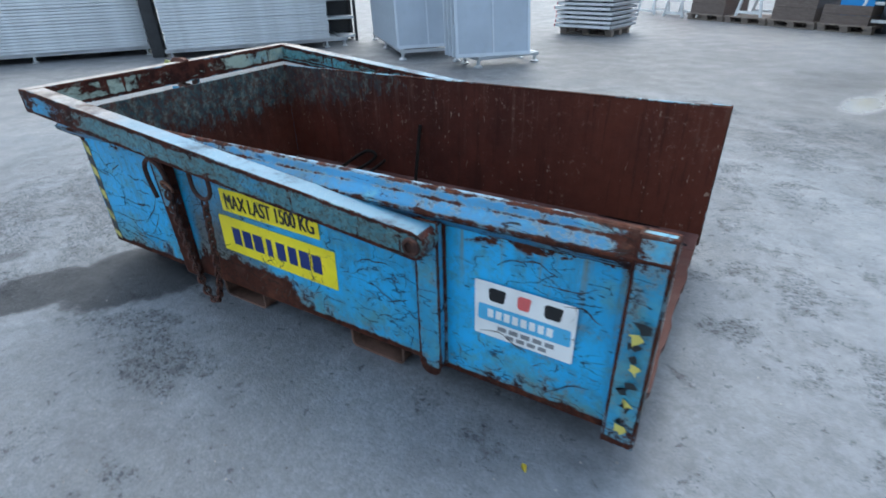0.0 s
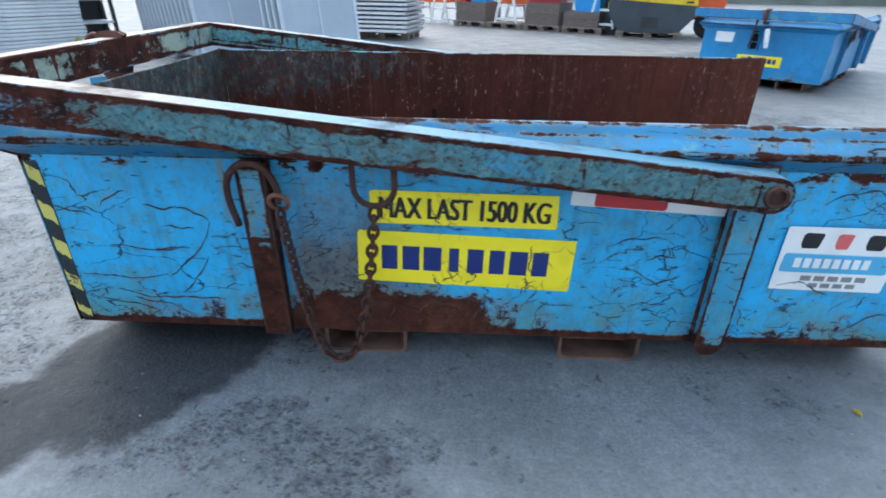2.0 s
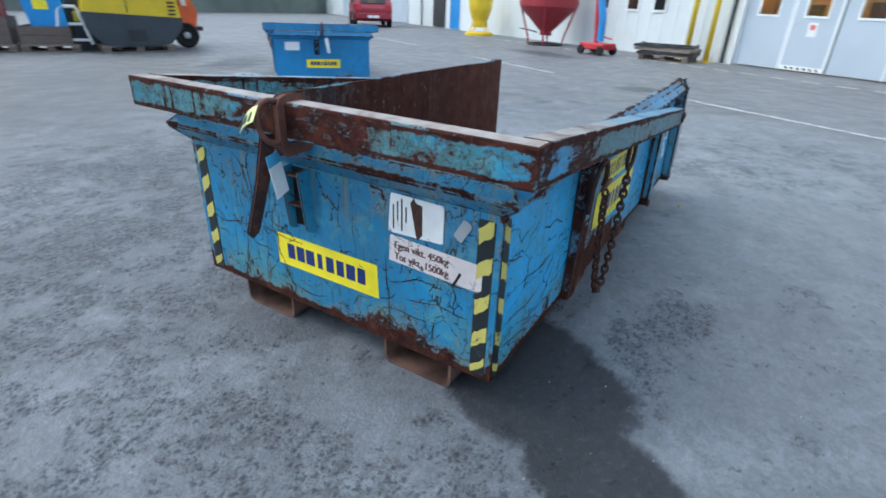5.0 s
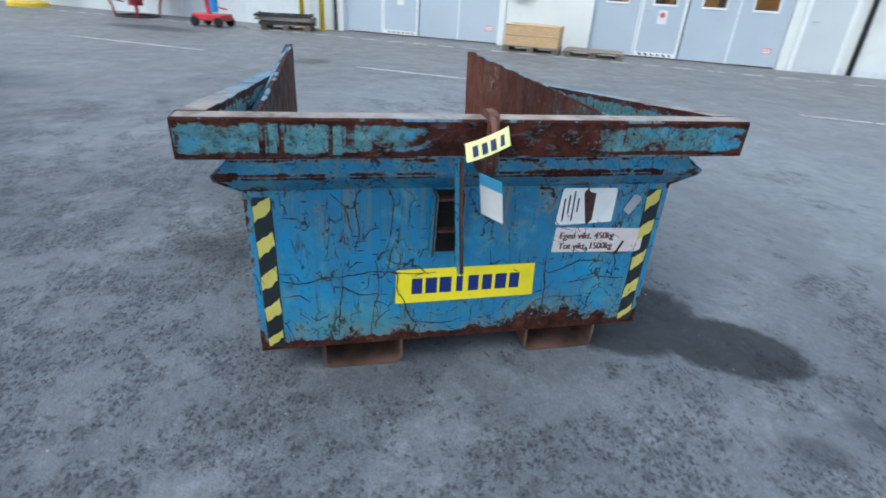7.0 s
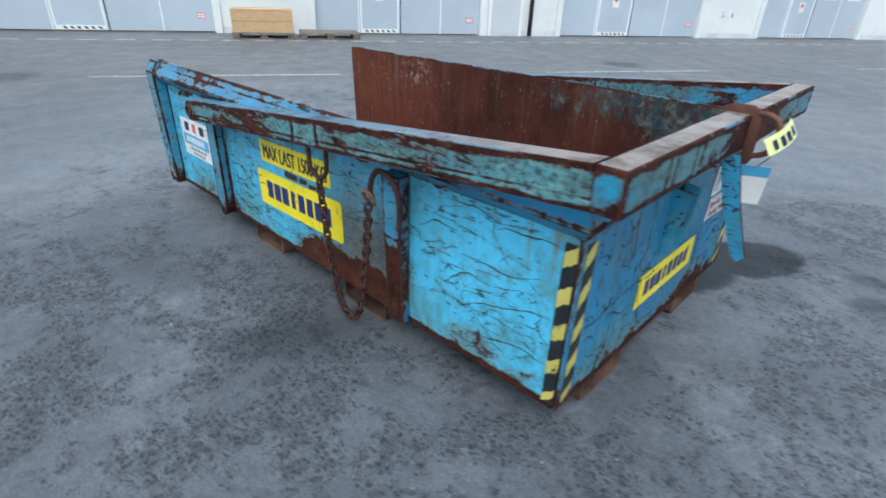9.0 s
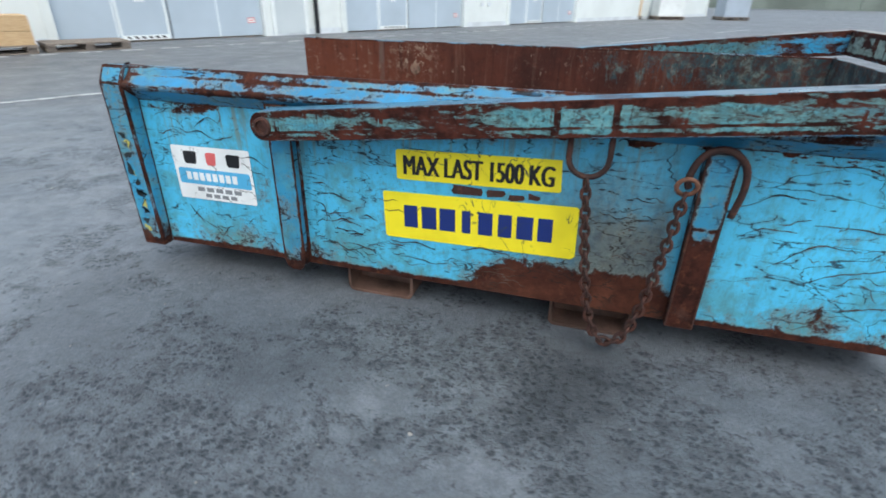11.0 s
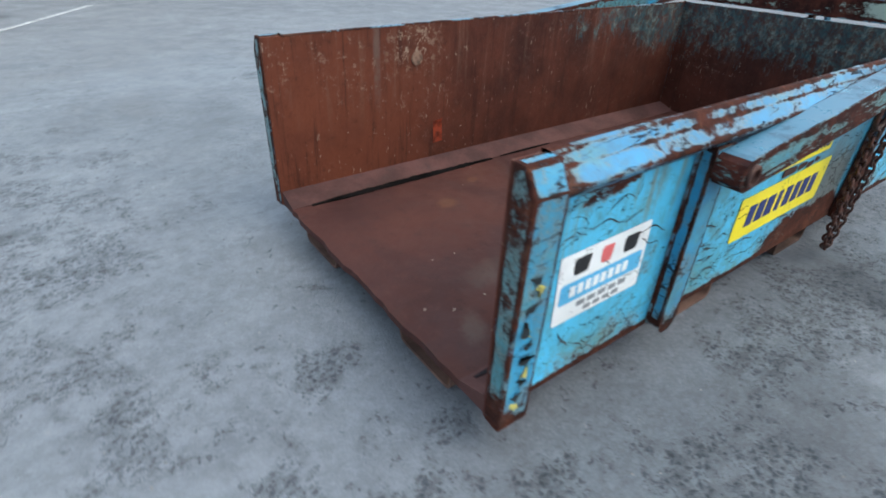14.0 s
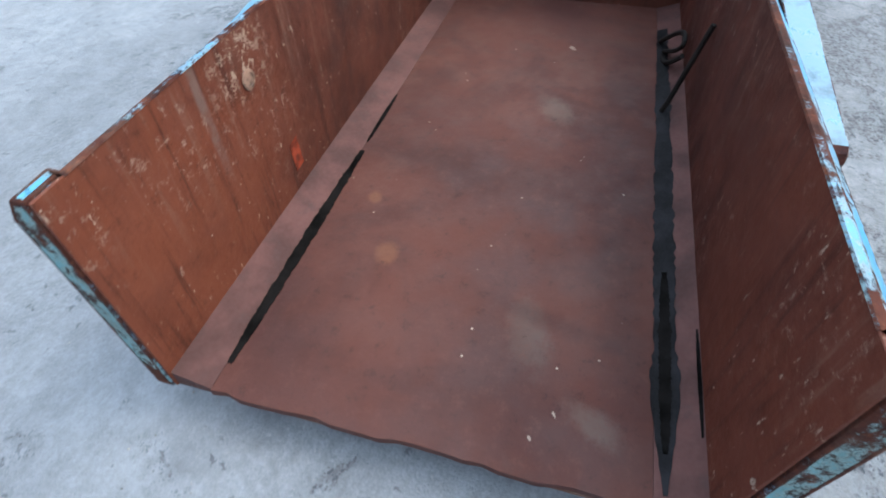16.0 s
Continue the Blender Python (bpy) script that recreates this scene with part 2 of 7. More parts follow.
    h = m.math("ADD", h, m.math("MULTIPLY", m.noise(4.5, 2), 1.2))
    m.finish(c, m.math("ADD", m.step(bare, 0, 1, 0.30, 0.78), m.math("MULTIPLY", m.noise(22, 4), 0.14)), 0.0, h, 0.35, 0.003)
    m.put(m.bsdf.inputs["Specular IOR Level"], m.step(bare, 0, 1, 0.5, 0.12))
    return m.mat


def yoke_paint(name, level, slope, blue, rust, teal, fresh, grain, middle=0.0, line=0.0, cream=0.5, inner=None, band=0.24, fleck=0.35, dull=1.0, ends=0.0):
    """The lifting yoke: enamel rubbed to teal and rust, rust bands along both edges, sky sheen painted pale on top.

    level is the height of the beam's middle at x = 0 and slope its fall along x; fresh is the x up to which the blue
    has lasted.
    """
    m = Mat(name)
    x, y, z = m.axis(0), m.axis(1), m.axis(2)
    h = m.math("SUBTRACT", m.math("SUBTRACT", z, level), m.math("MULTIPLY", x, slope))
    run = m.scaled(*grain)
    aged = m.math("ADD", m.noise(3.4, 5, 0.65, 0.2, run), m.step(x, fresh - 0.25, fresh + 0.35, -0.16, 0.05 + 0.12 * teal))
    c = m.mix(m.step(m.noise(2.2, 4), 0.35, 0.65), tuple(v * 0.86 for v in blue), tuple(v * 1.12 for v in blue))
    c = m.mix(m.math("MULTIPLY", m.step(aged, 0.46, 0.60), 0.9), c, m.mix(m.step(m.noise(26, 6, 0.75), 0.42, 0.62), tuple(v * dull for v in (0.085, 0.25, 0.285)), tuple(v * dull for v in (0.19, 0.38, 0.38))))
    c = m.mix(m.math("MULTIPLY", m.math("MULTIPLY", m.step(m.noise(52, 7, 0.8, 0, m.moved(3, 1, 4)), 0.50, 0.58), m.step(aged, 0.45, 0.58)), 0.92), c, (0.022, 0.028, 0.026))
    c = m.mix(m.math("MULTIPLY", m.step(m.noise(24, 8, 0.8, 0, m.moved(8, 3, 4)), 0.46, 0.64), 0.45), c, (0.055, 0.14, 0.17))
    if inner is not None:
        c = m.mix(m.math("MULTIPLY", m.step(x, inner - 0.004, inner + 0.004), m.step(m.noise(5, 6, 0.7), 0.30, 0.55, 0.3, 0.85)), c, (0.34, 0.41, 0.35))
    runs = m.math("MULTIPLY", m.step(m.noise(1.0, 4, 0.6, 0.1, m.scaled(30, 30, 2.6)), 0.55, 0.63), m.step(m.noise(2.6, 3, 0.5, 0, m.moved(2, 5, 7)), 0.46, 0.58))
    flake = m.noise(13.0, 9, 0.78, 0.2, m.moved(5, 2, 1, run))
    flake = m.math("ADD", flake, m.math("MULTIPLY", m.math("SUBTRACT", m.noise(2.4, 4, 0.55, 0.0, m.moved(1, 9, 4)), 0.5), 0.55))
    flake = m.math("ADD", flake, m.math("MULTIPLY", runs, 0.20))
    edge = m.math("ADD", h, m.math("MULTIPLY", m.math("SUBTRACT", m.noise(9.0, 8, 0.8), 0.5), 0.050))
    flake = m.math("ADD", flake, m.math("ADD", m.step(edge, 0.026, 0.052, 0.0, band), m.step(edge, -0.028, -0.050, 0.0, band * 1.15)))
    flake = m.math("ADD", flake, m.step(m.math("ABSOLUTE", y), 0.60, 0.80, 0.0, ends))
    if middle:
        flake = m.math("ADD", flake, m.math("MULTIPLY", m.math("MULTIPLY", m.step(y, -0.42, -0.05), m.step(y, 0.36, 0.10)), middle))
    if line:
        flake = m.math("ADD", flake, m.step(m.math("ABSOLUTE", m.math("ADD", h, 0.020)), 0.006, 0.002, 0.0, line))
    worn = m.nt.nodes.new("ShaderNodeAttribute")
    worn.attribute_name = "wear"
    flake = m.math("ADD", flake, m.math("MULTIPLY", worn.outputs["Fac"], 0.10))
    cut = 0.70 - rust * 0.28
    r = m.step(flake, cut, cut + 0.05)
    chips = m.math("MULTIPLY", m.step(m.noise(1.0, 6, 0.75, 0.1, m.scaled(16 * grain[0] / 0.6, 16, 40)), 0.56, 0.60), m.step(m.noise(3.2, 4, 0.6, 0, m.moved(3, 3, 9)), 0.42, 0.56))
    r = m.math("MULTIPLY", r, m.math("SUBTRACT", 1.0, m.math("MULTIPLY", chips, fleck)))
    c = m.mix(m.math("MULTIPLY", m.step(flake, cut - 0.09, cut), 0.55), c, (0.07, 0.095, 0.085))
    crack = m.cracks(13.0, 0.022, m.warped(9.0, 0.10, run), 2.0, 0.46, 0.54, 3.0)
    # upward faces get a pale tint that paints the sky's reflection on them
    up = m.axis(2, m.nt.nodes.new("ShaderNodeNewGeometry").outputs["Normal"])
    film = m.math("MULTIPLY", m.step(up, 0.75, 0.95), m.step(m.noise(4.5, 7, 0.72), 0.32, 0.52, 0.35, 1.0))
    c = m.mix(m.math("MAXIMUM", r, m.math("MULTIPLY", crack, 0.8)), c, m.mix(m.step(m.noise(15, 7, 0.72), 0.38, 0.64), (0.021, 0.0070, 0.0058), (0.074, 0.0225, 0.0150)))
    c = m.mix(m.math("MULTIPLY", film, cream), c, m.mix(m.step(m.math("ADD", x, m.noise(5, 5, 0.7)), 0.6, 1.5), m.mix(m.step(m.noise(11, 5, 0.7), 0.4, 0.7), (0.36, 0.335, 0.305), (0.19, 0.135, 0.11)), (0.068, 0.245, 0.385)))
    hgt = m.math("ADD", m.math("MULTIPLY", m.noise(60, 3), 0.35), m.math("SUBTRACT", 1.0, r))
    m.finish(c, m.math("SUBTRACT", m.step(r, 0, 1, 0.40, 0.72), m.math("MULTIPLY", film, 0.26), True), 0.0, hgt, 0.35, 0.003)
    m.put(m.bsdf.inputs["Specular IOR Level"], m.math("MAXIMUM", m.step(r, 0, 1, 0.45, 0.12), m.math("MULTIPLY", film, 0.7)))
    return m.mat


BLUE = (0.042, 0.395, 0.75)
UPRIGHT = (1.3, 1.3, 0.6)
# same enamel all round: B lightened, back darkened, so each side's light is painted
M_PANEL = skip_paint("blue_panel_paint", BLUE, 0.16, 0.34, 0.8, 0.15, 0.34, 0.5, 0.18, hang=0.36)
M_PANEL_B = skip_paint("weathered_lit_panel_paint", (0.105, 0.54, 0.83), 0.17, 0.40, 0.85, 0.13, 0.30, 0.62, 0.16, (0.5, 0.5, 1.5), hang=0.34)
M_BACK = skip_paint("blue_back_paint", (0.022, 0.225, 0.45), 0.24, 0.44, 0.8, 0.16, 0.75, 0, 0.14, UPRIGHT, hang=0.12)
FALL = (0.652 - 0.856) / (2.005 + 0.088)
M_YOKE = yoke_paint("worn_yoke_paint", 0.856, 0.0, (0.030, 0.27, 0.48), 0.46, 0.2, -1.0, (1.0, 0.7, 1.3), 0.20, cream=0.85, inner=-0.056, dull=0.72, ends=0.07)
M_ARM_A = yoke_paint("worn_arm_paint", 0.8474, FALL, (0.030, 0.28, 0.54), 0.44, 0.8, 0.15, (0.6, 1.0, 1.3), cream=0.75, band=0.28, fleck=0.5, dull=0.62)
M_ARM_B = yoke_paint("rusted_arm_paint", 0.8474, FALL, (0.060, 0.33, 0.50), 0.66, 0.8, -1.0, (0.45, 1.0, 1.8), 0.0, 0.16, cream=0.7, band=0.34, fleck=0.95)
M_RIM = skip_paint("rim_paint", (0.025, 0.195, 0.41), 0.40, 0.36, 0.9, 0, 0, 0, 0.13, (0.22, 1.3, 1.3), rusted_end=True)
# side B's rim: the rim paint again, lightened for the light on that side
M_RIM_B = skip_paint("lit_rim_paint", (0.036, 0.245, 0.48), 0.42, 0.36, 0.9, 0, 0, 0, 0.13, (0.22, 1.3, 1.3), rusted_end=True)
M_POST = skip_paint("post_paint", (0.045, 0.30, 0.52), 0.34, 0.5, 0.9, 0.16, 0, 0, 0.34)
M_HOOK_POST = skip_paint("hook_post_paint", (0.05, 0.29, 0.50), 0.34, 0.5, 0.6, 0, 0, 0, 0.20, below=0.42)
M_END = skip_paint("end_face_paint", (0.045, 0.165, 0.195), 0.60, 0.9, 0.6, 0.35, 0.3, 0, 0.26, UPRIGHT)
M_EDGE = skip_paint("rusty_edge", (0.04, 0.2, 0.4), 1.0, 0.6, 0)
M_CLEAN = skip_paint("lightly_worn_blue_paint", (0.025, 0.235, 0.53), 0.0, 0.05, 0.25, 0.05, 0.2)
M_CLEAN_RIM = skip_paint("lightly_worn_rim_paint", (0.024, 0.215, 0.50), 0.16, 0.4, 0.2, 0, 0.2)
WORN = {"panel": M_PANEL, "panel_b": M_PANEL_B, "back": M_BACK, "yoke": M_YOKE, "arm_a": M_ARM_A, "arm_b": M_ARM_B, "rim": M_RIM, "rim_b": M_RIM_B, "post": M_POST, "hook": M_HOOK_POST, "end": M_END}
KEPT = {"panel": M_CLEAN, "panel_b": M_CLEAN, "back": M_CLEAN, "yoke": M_CLEAN_RIM, "arm_a": M_CLEAN_RIM, "arm_b": M_CLEAN_RIM, "rim": M_CLEAN_RIM, "rim_b": M_CLEAN_RIM, "post": M_CLEAN, "hook": M_CLEAN, "end": M_CLEAN}


def make_rust(name, gloss=0.5):
    m = Mat(name)
    c = rust_colour(m, 9.0)
    h = m.noise(40, 5, 0.7)
    return m.finish(c, m.step(h, 0.2, 0.8, gloss, gloss + 0.3), 0.0, h, 0.5, 0.004)


M_RUST = make_rust("rusted_steel", gloss=0.6)
M_RING = plain("bright_rust", (0.17, 0.08, 0.052), 0.7, 0, 0.35, 60, 0.3, 0.5)
M_CLAW = plain("red_brown_rust", (0.115, 0.048, 0.034), 0.65, 0, 0.3, 30, 0.4, 0.5)
M_FRESH = plain("fresh_rust", (0.155, 0.026, 0.011), 0.8, 0, 0.5, 70, 0.2, 0.8)
M_SCRATCH = plain("scratch_rust", (0.062, 0.046, 0.036), 0.8, 0, 0.5, 40, 0.2, 0.6)
M_SCAR = plain("chalky_weld_scar", (0.155, 0.095, 0.068), 0.7, 0, 0.45, 90, 0.3, 0.9)
M_RUNNER = plain("scuffed_runner_rust", (0.105, 0.062, 0.048), 0.75, 0, 0.45, 16, 0.3, 0.7)
M_STRIP = plain("plum_rust", (0.072, 0.033, 0.030), 0.75, 0, 0.3, 14, 0.25, 0.5)


def make_inner(name, low, high, glow, grain, scrape=0.0, paint=1.0):
    """The bare, worn inside of the skip: brown rust with pale scuffs and flakes of blue left towards the back."""
    m = Mat(name)
    x, y, z = m.axis(0), m.axis(1), m.axis(2)
    c = m.mix(m.step(m.noise(2.4, 5, 0.6), 0.35, 0.65), low, high)
    # painted daylight: warmer and brighter towards the open end, darker deeper inside
    daylit = m.math("MULTIPLY", m.step(x, 1.35, 2.45), m.step(m.noise(1.9, 6, 0.68, 0.2, m.moved(3, 3, 3)), 0.36, 0.60, 0.42, 0.95))
    c = m.mix(daylit, c, glow)
    # upright runs, dark and pale
    run = m.noise(1.0, 5, 0.7, 0.15, m.scaled(26, 26, 1.6))
    c = m.mix(m.math("MULTIPLY", m.step(run, 0.52, 0.68), 0.55), c, tuple(v * 0.62 for v in low))
    c = m.mix(m.math("MULTIPLY", m.math("MULTIPLY", m.step(run, 0.46, 0.34), m.step(z, 0.30, 0.66)), 0.22), c, (0.17, 0.115, 0.085))
    mott = m.noise(22, 8, 0.8, 0.0, m.moved(2, 7, 5))
    c = m.mix(m.math("MULTIPLY", m.step(mott, 0.50, 0.66), 0.40 * grain), c, tuple(v * 1.5 for v in high))
    c = m.mix(m.math("MULTIPLY", m.step(mott, 0.46, 0.34), 0.5 * grain), c, tuple(v * 0.6 for v in low))
    # pale scuffs, thicker in the upper half
    scuff = m.math("MULTIPLY", m.step(m.noise(30, 7, 0.78), 0.55, 0.67), m.step(m.math("ADD", m.noise(3.3, 3), m.step(z, 0.35, 0.72, -0.06, 0.06)), 0.46, 0.62))
    c = m.mix(m.math("MULTIPLY", scuff, 0.55), c, (0.27, 0.19, 0.15))
    if scrape:
        line = m.math("MULTIPLY", m.step(m.math("ABSOLUTE", m.math("SUBTRACT", x, scrape)), 0.022, 0.008), m.step(z, 0.42, 0.60))
        c = m.mix(m.math("MULTIPLY", line, m.step(m.noise(12, 6, 0.7), 0.35, 0.6, 0.25, 0.75)), c, (0.115, 0.078, 0.066))
        ring = m.math("MULTIPLY", m.blob(2.03, -0.67, 0.10, 0.3, 0, 0.9, 0.0), m.math("MULTIPLY", m.step(z, 0.56, 0.66), m.step(m.noise(34, 5, 0.75, 0, m.moved(1, 2, 9)), 0.52, 0.62)))
        c = m.mix(m.math("MULTIPLY", ring, 0.7), c, (0.34, 0.26, 0.20))
    # what is left of the blue
    reach = m.math("ADD", m.step(x, 1.75, 0.05, -0.26, 0.12), m.step(z, 0.34, 0.74, -0.30, 0.08))
    left = m.step(m.math("ADD", m.noise(13, 9, 0.78, 0.1, m.scaled(1.3, 1.3, 0.55)), reach), 0.50, 0.60)
    flake = m.mix(m.step(m.noise(17, 8, 0.8, 0, m.scaled(1, 1, 0.6)), 0.44, 0.66), (0.022, 0.058, 0.072), (0.150, 0.195, 0.180))
    c = m.mix(m.math("MULTIPLY", m.math("MULTIPLY", left, m.step(m.noise(34, 6, 0.75, 0, m.moved(6, 6, 6)), 0.38, 0.60, 0.15, 0.9)), paint), c, flake)
    nick = m.math("MULTIPLY", m.step(m.noise(1.0, 3, 0.6, 0.0, m.scaled(70, 70, 22)), 0.65, 0.71), m.step(m.noise(2.8, 4, 0.6, 0, m.moved(5, 1, 2)), 0.44, 0.58))
    c = m.mix(m.math("MULTIPLY", nick, 0.75), c, (0.32, 0.25, 0.20))
    dots = m.math("MULTIPLY", m.step(m.cells(17), 0.07, 0.045), m.step(m.noise(7, 2), 0.53, 0.57))
    c = m.mix(m.math("MULTIPLY", dots, 0.6), c, (0.40, 0.34, 0.28))
    h = m.math("ADD", m.noise(55, 4, 0.7), m.math("MULTIPLY", m.noise(3.0, 3), 1.5))
    return m.finish(c, m.step(m.noise(9, 4), 0.3, 0.7, 0.50, 0.78), 0.0, h, 0.5, 0.004, 0.2)


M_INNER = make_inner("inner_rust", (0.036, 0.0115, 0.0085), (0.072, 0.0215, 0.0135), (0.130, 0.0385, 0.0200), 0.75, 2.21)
# side B's inner wall: the same rust, toned for its weaker light
M_INNER_SHADED = make_inner("shaded_inner_rust", (0.044, 0.0128, 0.0095), (0.077, 0.0212, 0.0138), (0.088, 0.0245, 0.0145), 0.5, 0.0, 0.7)


def make_floor_rust():
    """The floor of the skip: plum-brown trodden rust with damp darker zones and small scraps."""
    m = Mat("floor_rust")
    c = m.mix(m.step(m.noise(1.5, 5, 0.6), 0.35, 0.65), (0.047, 0.0165, 0.0145), (0.076, 0.0265, 0.0195))
    c = m.mix(m.math("MULTIPLY", m.step(m.noise(2.3, 4, 0.6, 0.4, m.moved(4, 4, 4)), 0.48, 0.68), 0.5), c, (0.030, 0.0125, 0.0130))
    c = m.mix(m.math("MULTIPLY", m.step(m.noise(3.4, 4, 0.6, 0.4, m.moved(9, 1, 4)), 0.64, 0.74), 0.5), c, (0.058, 0.042, 0.037))
    for x, y, r in ((2.108, -0.273, 0.035), (1.863, -0.406, 0.024)):
        c = m.mix(m.math("MULTIPLY", m.blob(x, y, r * 1.3, r, 20, 0.4, m.math("MULTIPLY", m.math("SUBTRACT", m.noise(30), 0.5), 0.7)), 0.6), c, (0.13, 0.058, 0.030))
    for x, y, a, b, turn in ((2.30, 0.22, 0.10, 0.05, 10), (2.52, 0.42, 0.07, 0.035, 60), (1.15, 0.15, 0.10, 0.06, 30)):
        c = m.mix(m.math("MULTIPLY", m.blob(x, y, a, b, turn, 0.6, m.math("MULTIPLY", m.math("SUBTRACT", m.noise(18, 8, 0.78), 0.5), 2.6)), 0.34), c, (0.12, 0.105, 0.09))
    for x, y, a, b, turn in ((2.24, 0.28, 0.16, 0.03, 75), (1.62, -0.1, 0.5, 0.10, 85), (2.45, 0.20, 0.22, 0.10, 20), (2.0, 0.45, 0.4, 0.07, 5)):
        c = m.mix(m.math("MULTIPLY", m.blob(x, y, a, b, turn, 0.8, m.math("MULTIPLY", m.math("SUBTRACT", m.noise(9, 6, 0.7), 0.5), 1.2)), 0.45), c, (0.027, 0.0120, 0.0125))
    mott = m.noise(20, 8, 0.78, 0.0, m.moved(2, 7, 5))
    c = m.mix(m.math("MULTIPLY", m.step(mott, 0.50, 0.68), 0.45), c, (0.080, 0.032, 0.024))
    c = m.mix(m.math("MULTIPLY", m.step(mott, 0.46, 0.32), 0.5), c, (0.018, 0.009, 0.009))
    dots = m.math("MULTIPLY", m.step(m.cells(13), 0.06, 0.04), m.step(m.noise(5, 2), 0.5, 0.56))
    c = m.mix(m.math("MULTIPLY", dots, 0.7), c, (0.36, 0.33, 0.28))
    for x, y, a, b in ((0.579, 0.159, 0.022, 0.012), (2.516, 0.321, 0.008, 0.0035), (2.591, 0.271, 0.007, 0.0035)):
        c = m.mix(m.math("MULTIPLY", m.blob(x, y, a, b, 30, 0.3, m.math("MULTIPLY", m.math("SUBTRACT", m.noise(90, 4, 0.7), 0.5), 2.6)), 0.65), c, (0.30, 0.26, 0.22))
    h = m.math("ADD", m.noise(45, 4, 0.7), m.math("MULTIPLY", m.noise(2.2, 3), 1.6))
    return m.finish(c, m.step(m.noise(6, 4), 0.3, 0.7, 0.58, 0.85), 0.0, h, 0.5, 0.004, 0.3)


M_FLOOR = make_floor_rust()


def make_sticker(name, color, worn):
    m = Mat(name)
    c = m.mix(m.step(m.noise(6, 3), 0.4, 0.7), color, tuple(v * 0.86 for v in color))
    tear = m.math("MAXIMUM", m.step(m.noise(17, 7, 0.72, 0.3), 0.78 - worn * 0.2, 0.80 - worn * 0.2),
                  m.math("MULTIPLY", m.lines(7.0, 0.008, 1.4), m.step(m.noise(4, 2), 0.48, 0.55)))
    c = m.mix(tear, c, (0.05, 0.06, 0.06))
    return m.finish(c, 0.34, 0.0, m.noise(50, 2), 0.08, 0.001)


M_YELLOW = make_sticker("yellow_film", (0.93, 0.79, 0.02), 0.25)
M_WHITE = make_sticker("white_film", (0.80, 0.82, 0.83), 0.35)
M_PINK = make_sticker("pinkish_white_film", (0.68, 0.62, 0.62), 0.3)
M_NAVY = make_sticker("navy_print", (0.012, 0.03, 0.17), 0.35)
M_BLACK = make_sticker("black_print", (0.012, 0.012, 0.014), 0.3)
M_GREY_PRINT = make_sticker("grey_print", (0.22, 0.23, 0.25), 0.5)
M_BROWN_PRINT = make_sticker("brown_print", (0.15, 0.085, 0.08), 0.25)
M_RED = make_sticker("faded_red_print", (0.66, 0.13, 0.13), 0.4)
M_SKY_PRINT = make_sticker("sky_blue_print", (0.10, 0.42, 0.70), 0.4)
M_HAZ_Y = make_sticker("hazard_yellow", (0.60, 0.54, 0.13), 0.68)
M_HAZ_K = make_sticker("hazard_black", (0.016, 0.022, 0.026), 0.5)
M_TAPE = make_sticker("fluorescent_tape", (0.72, 0.80, 0.32), 0.2)


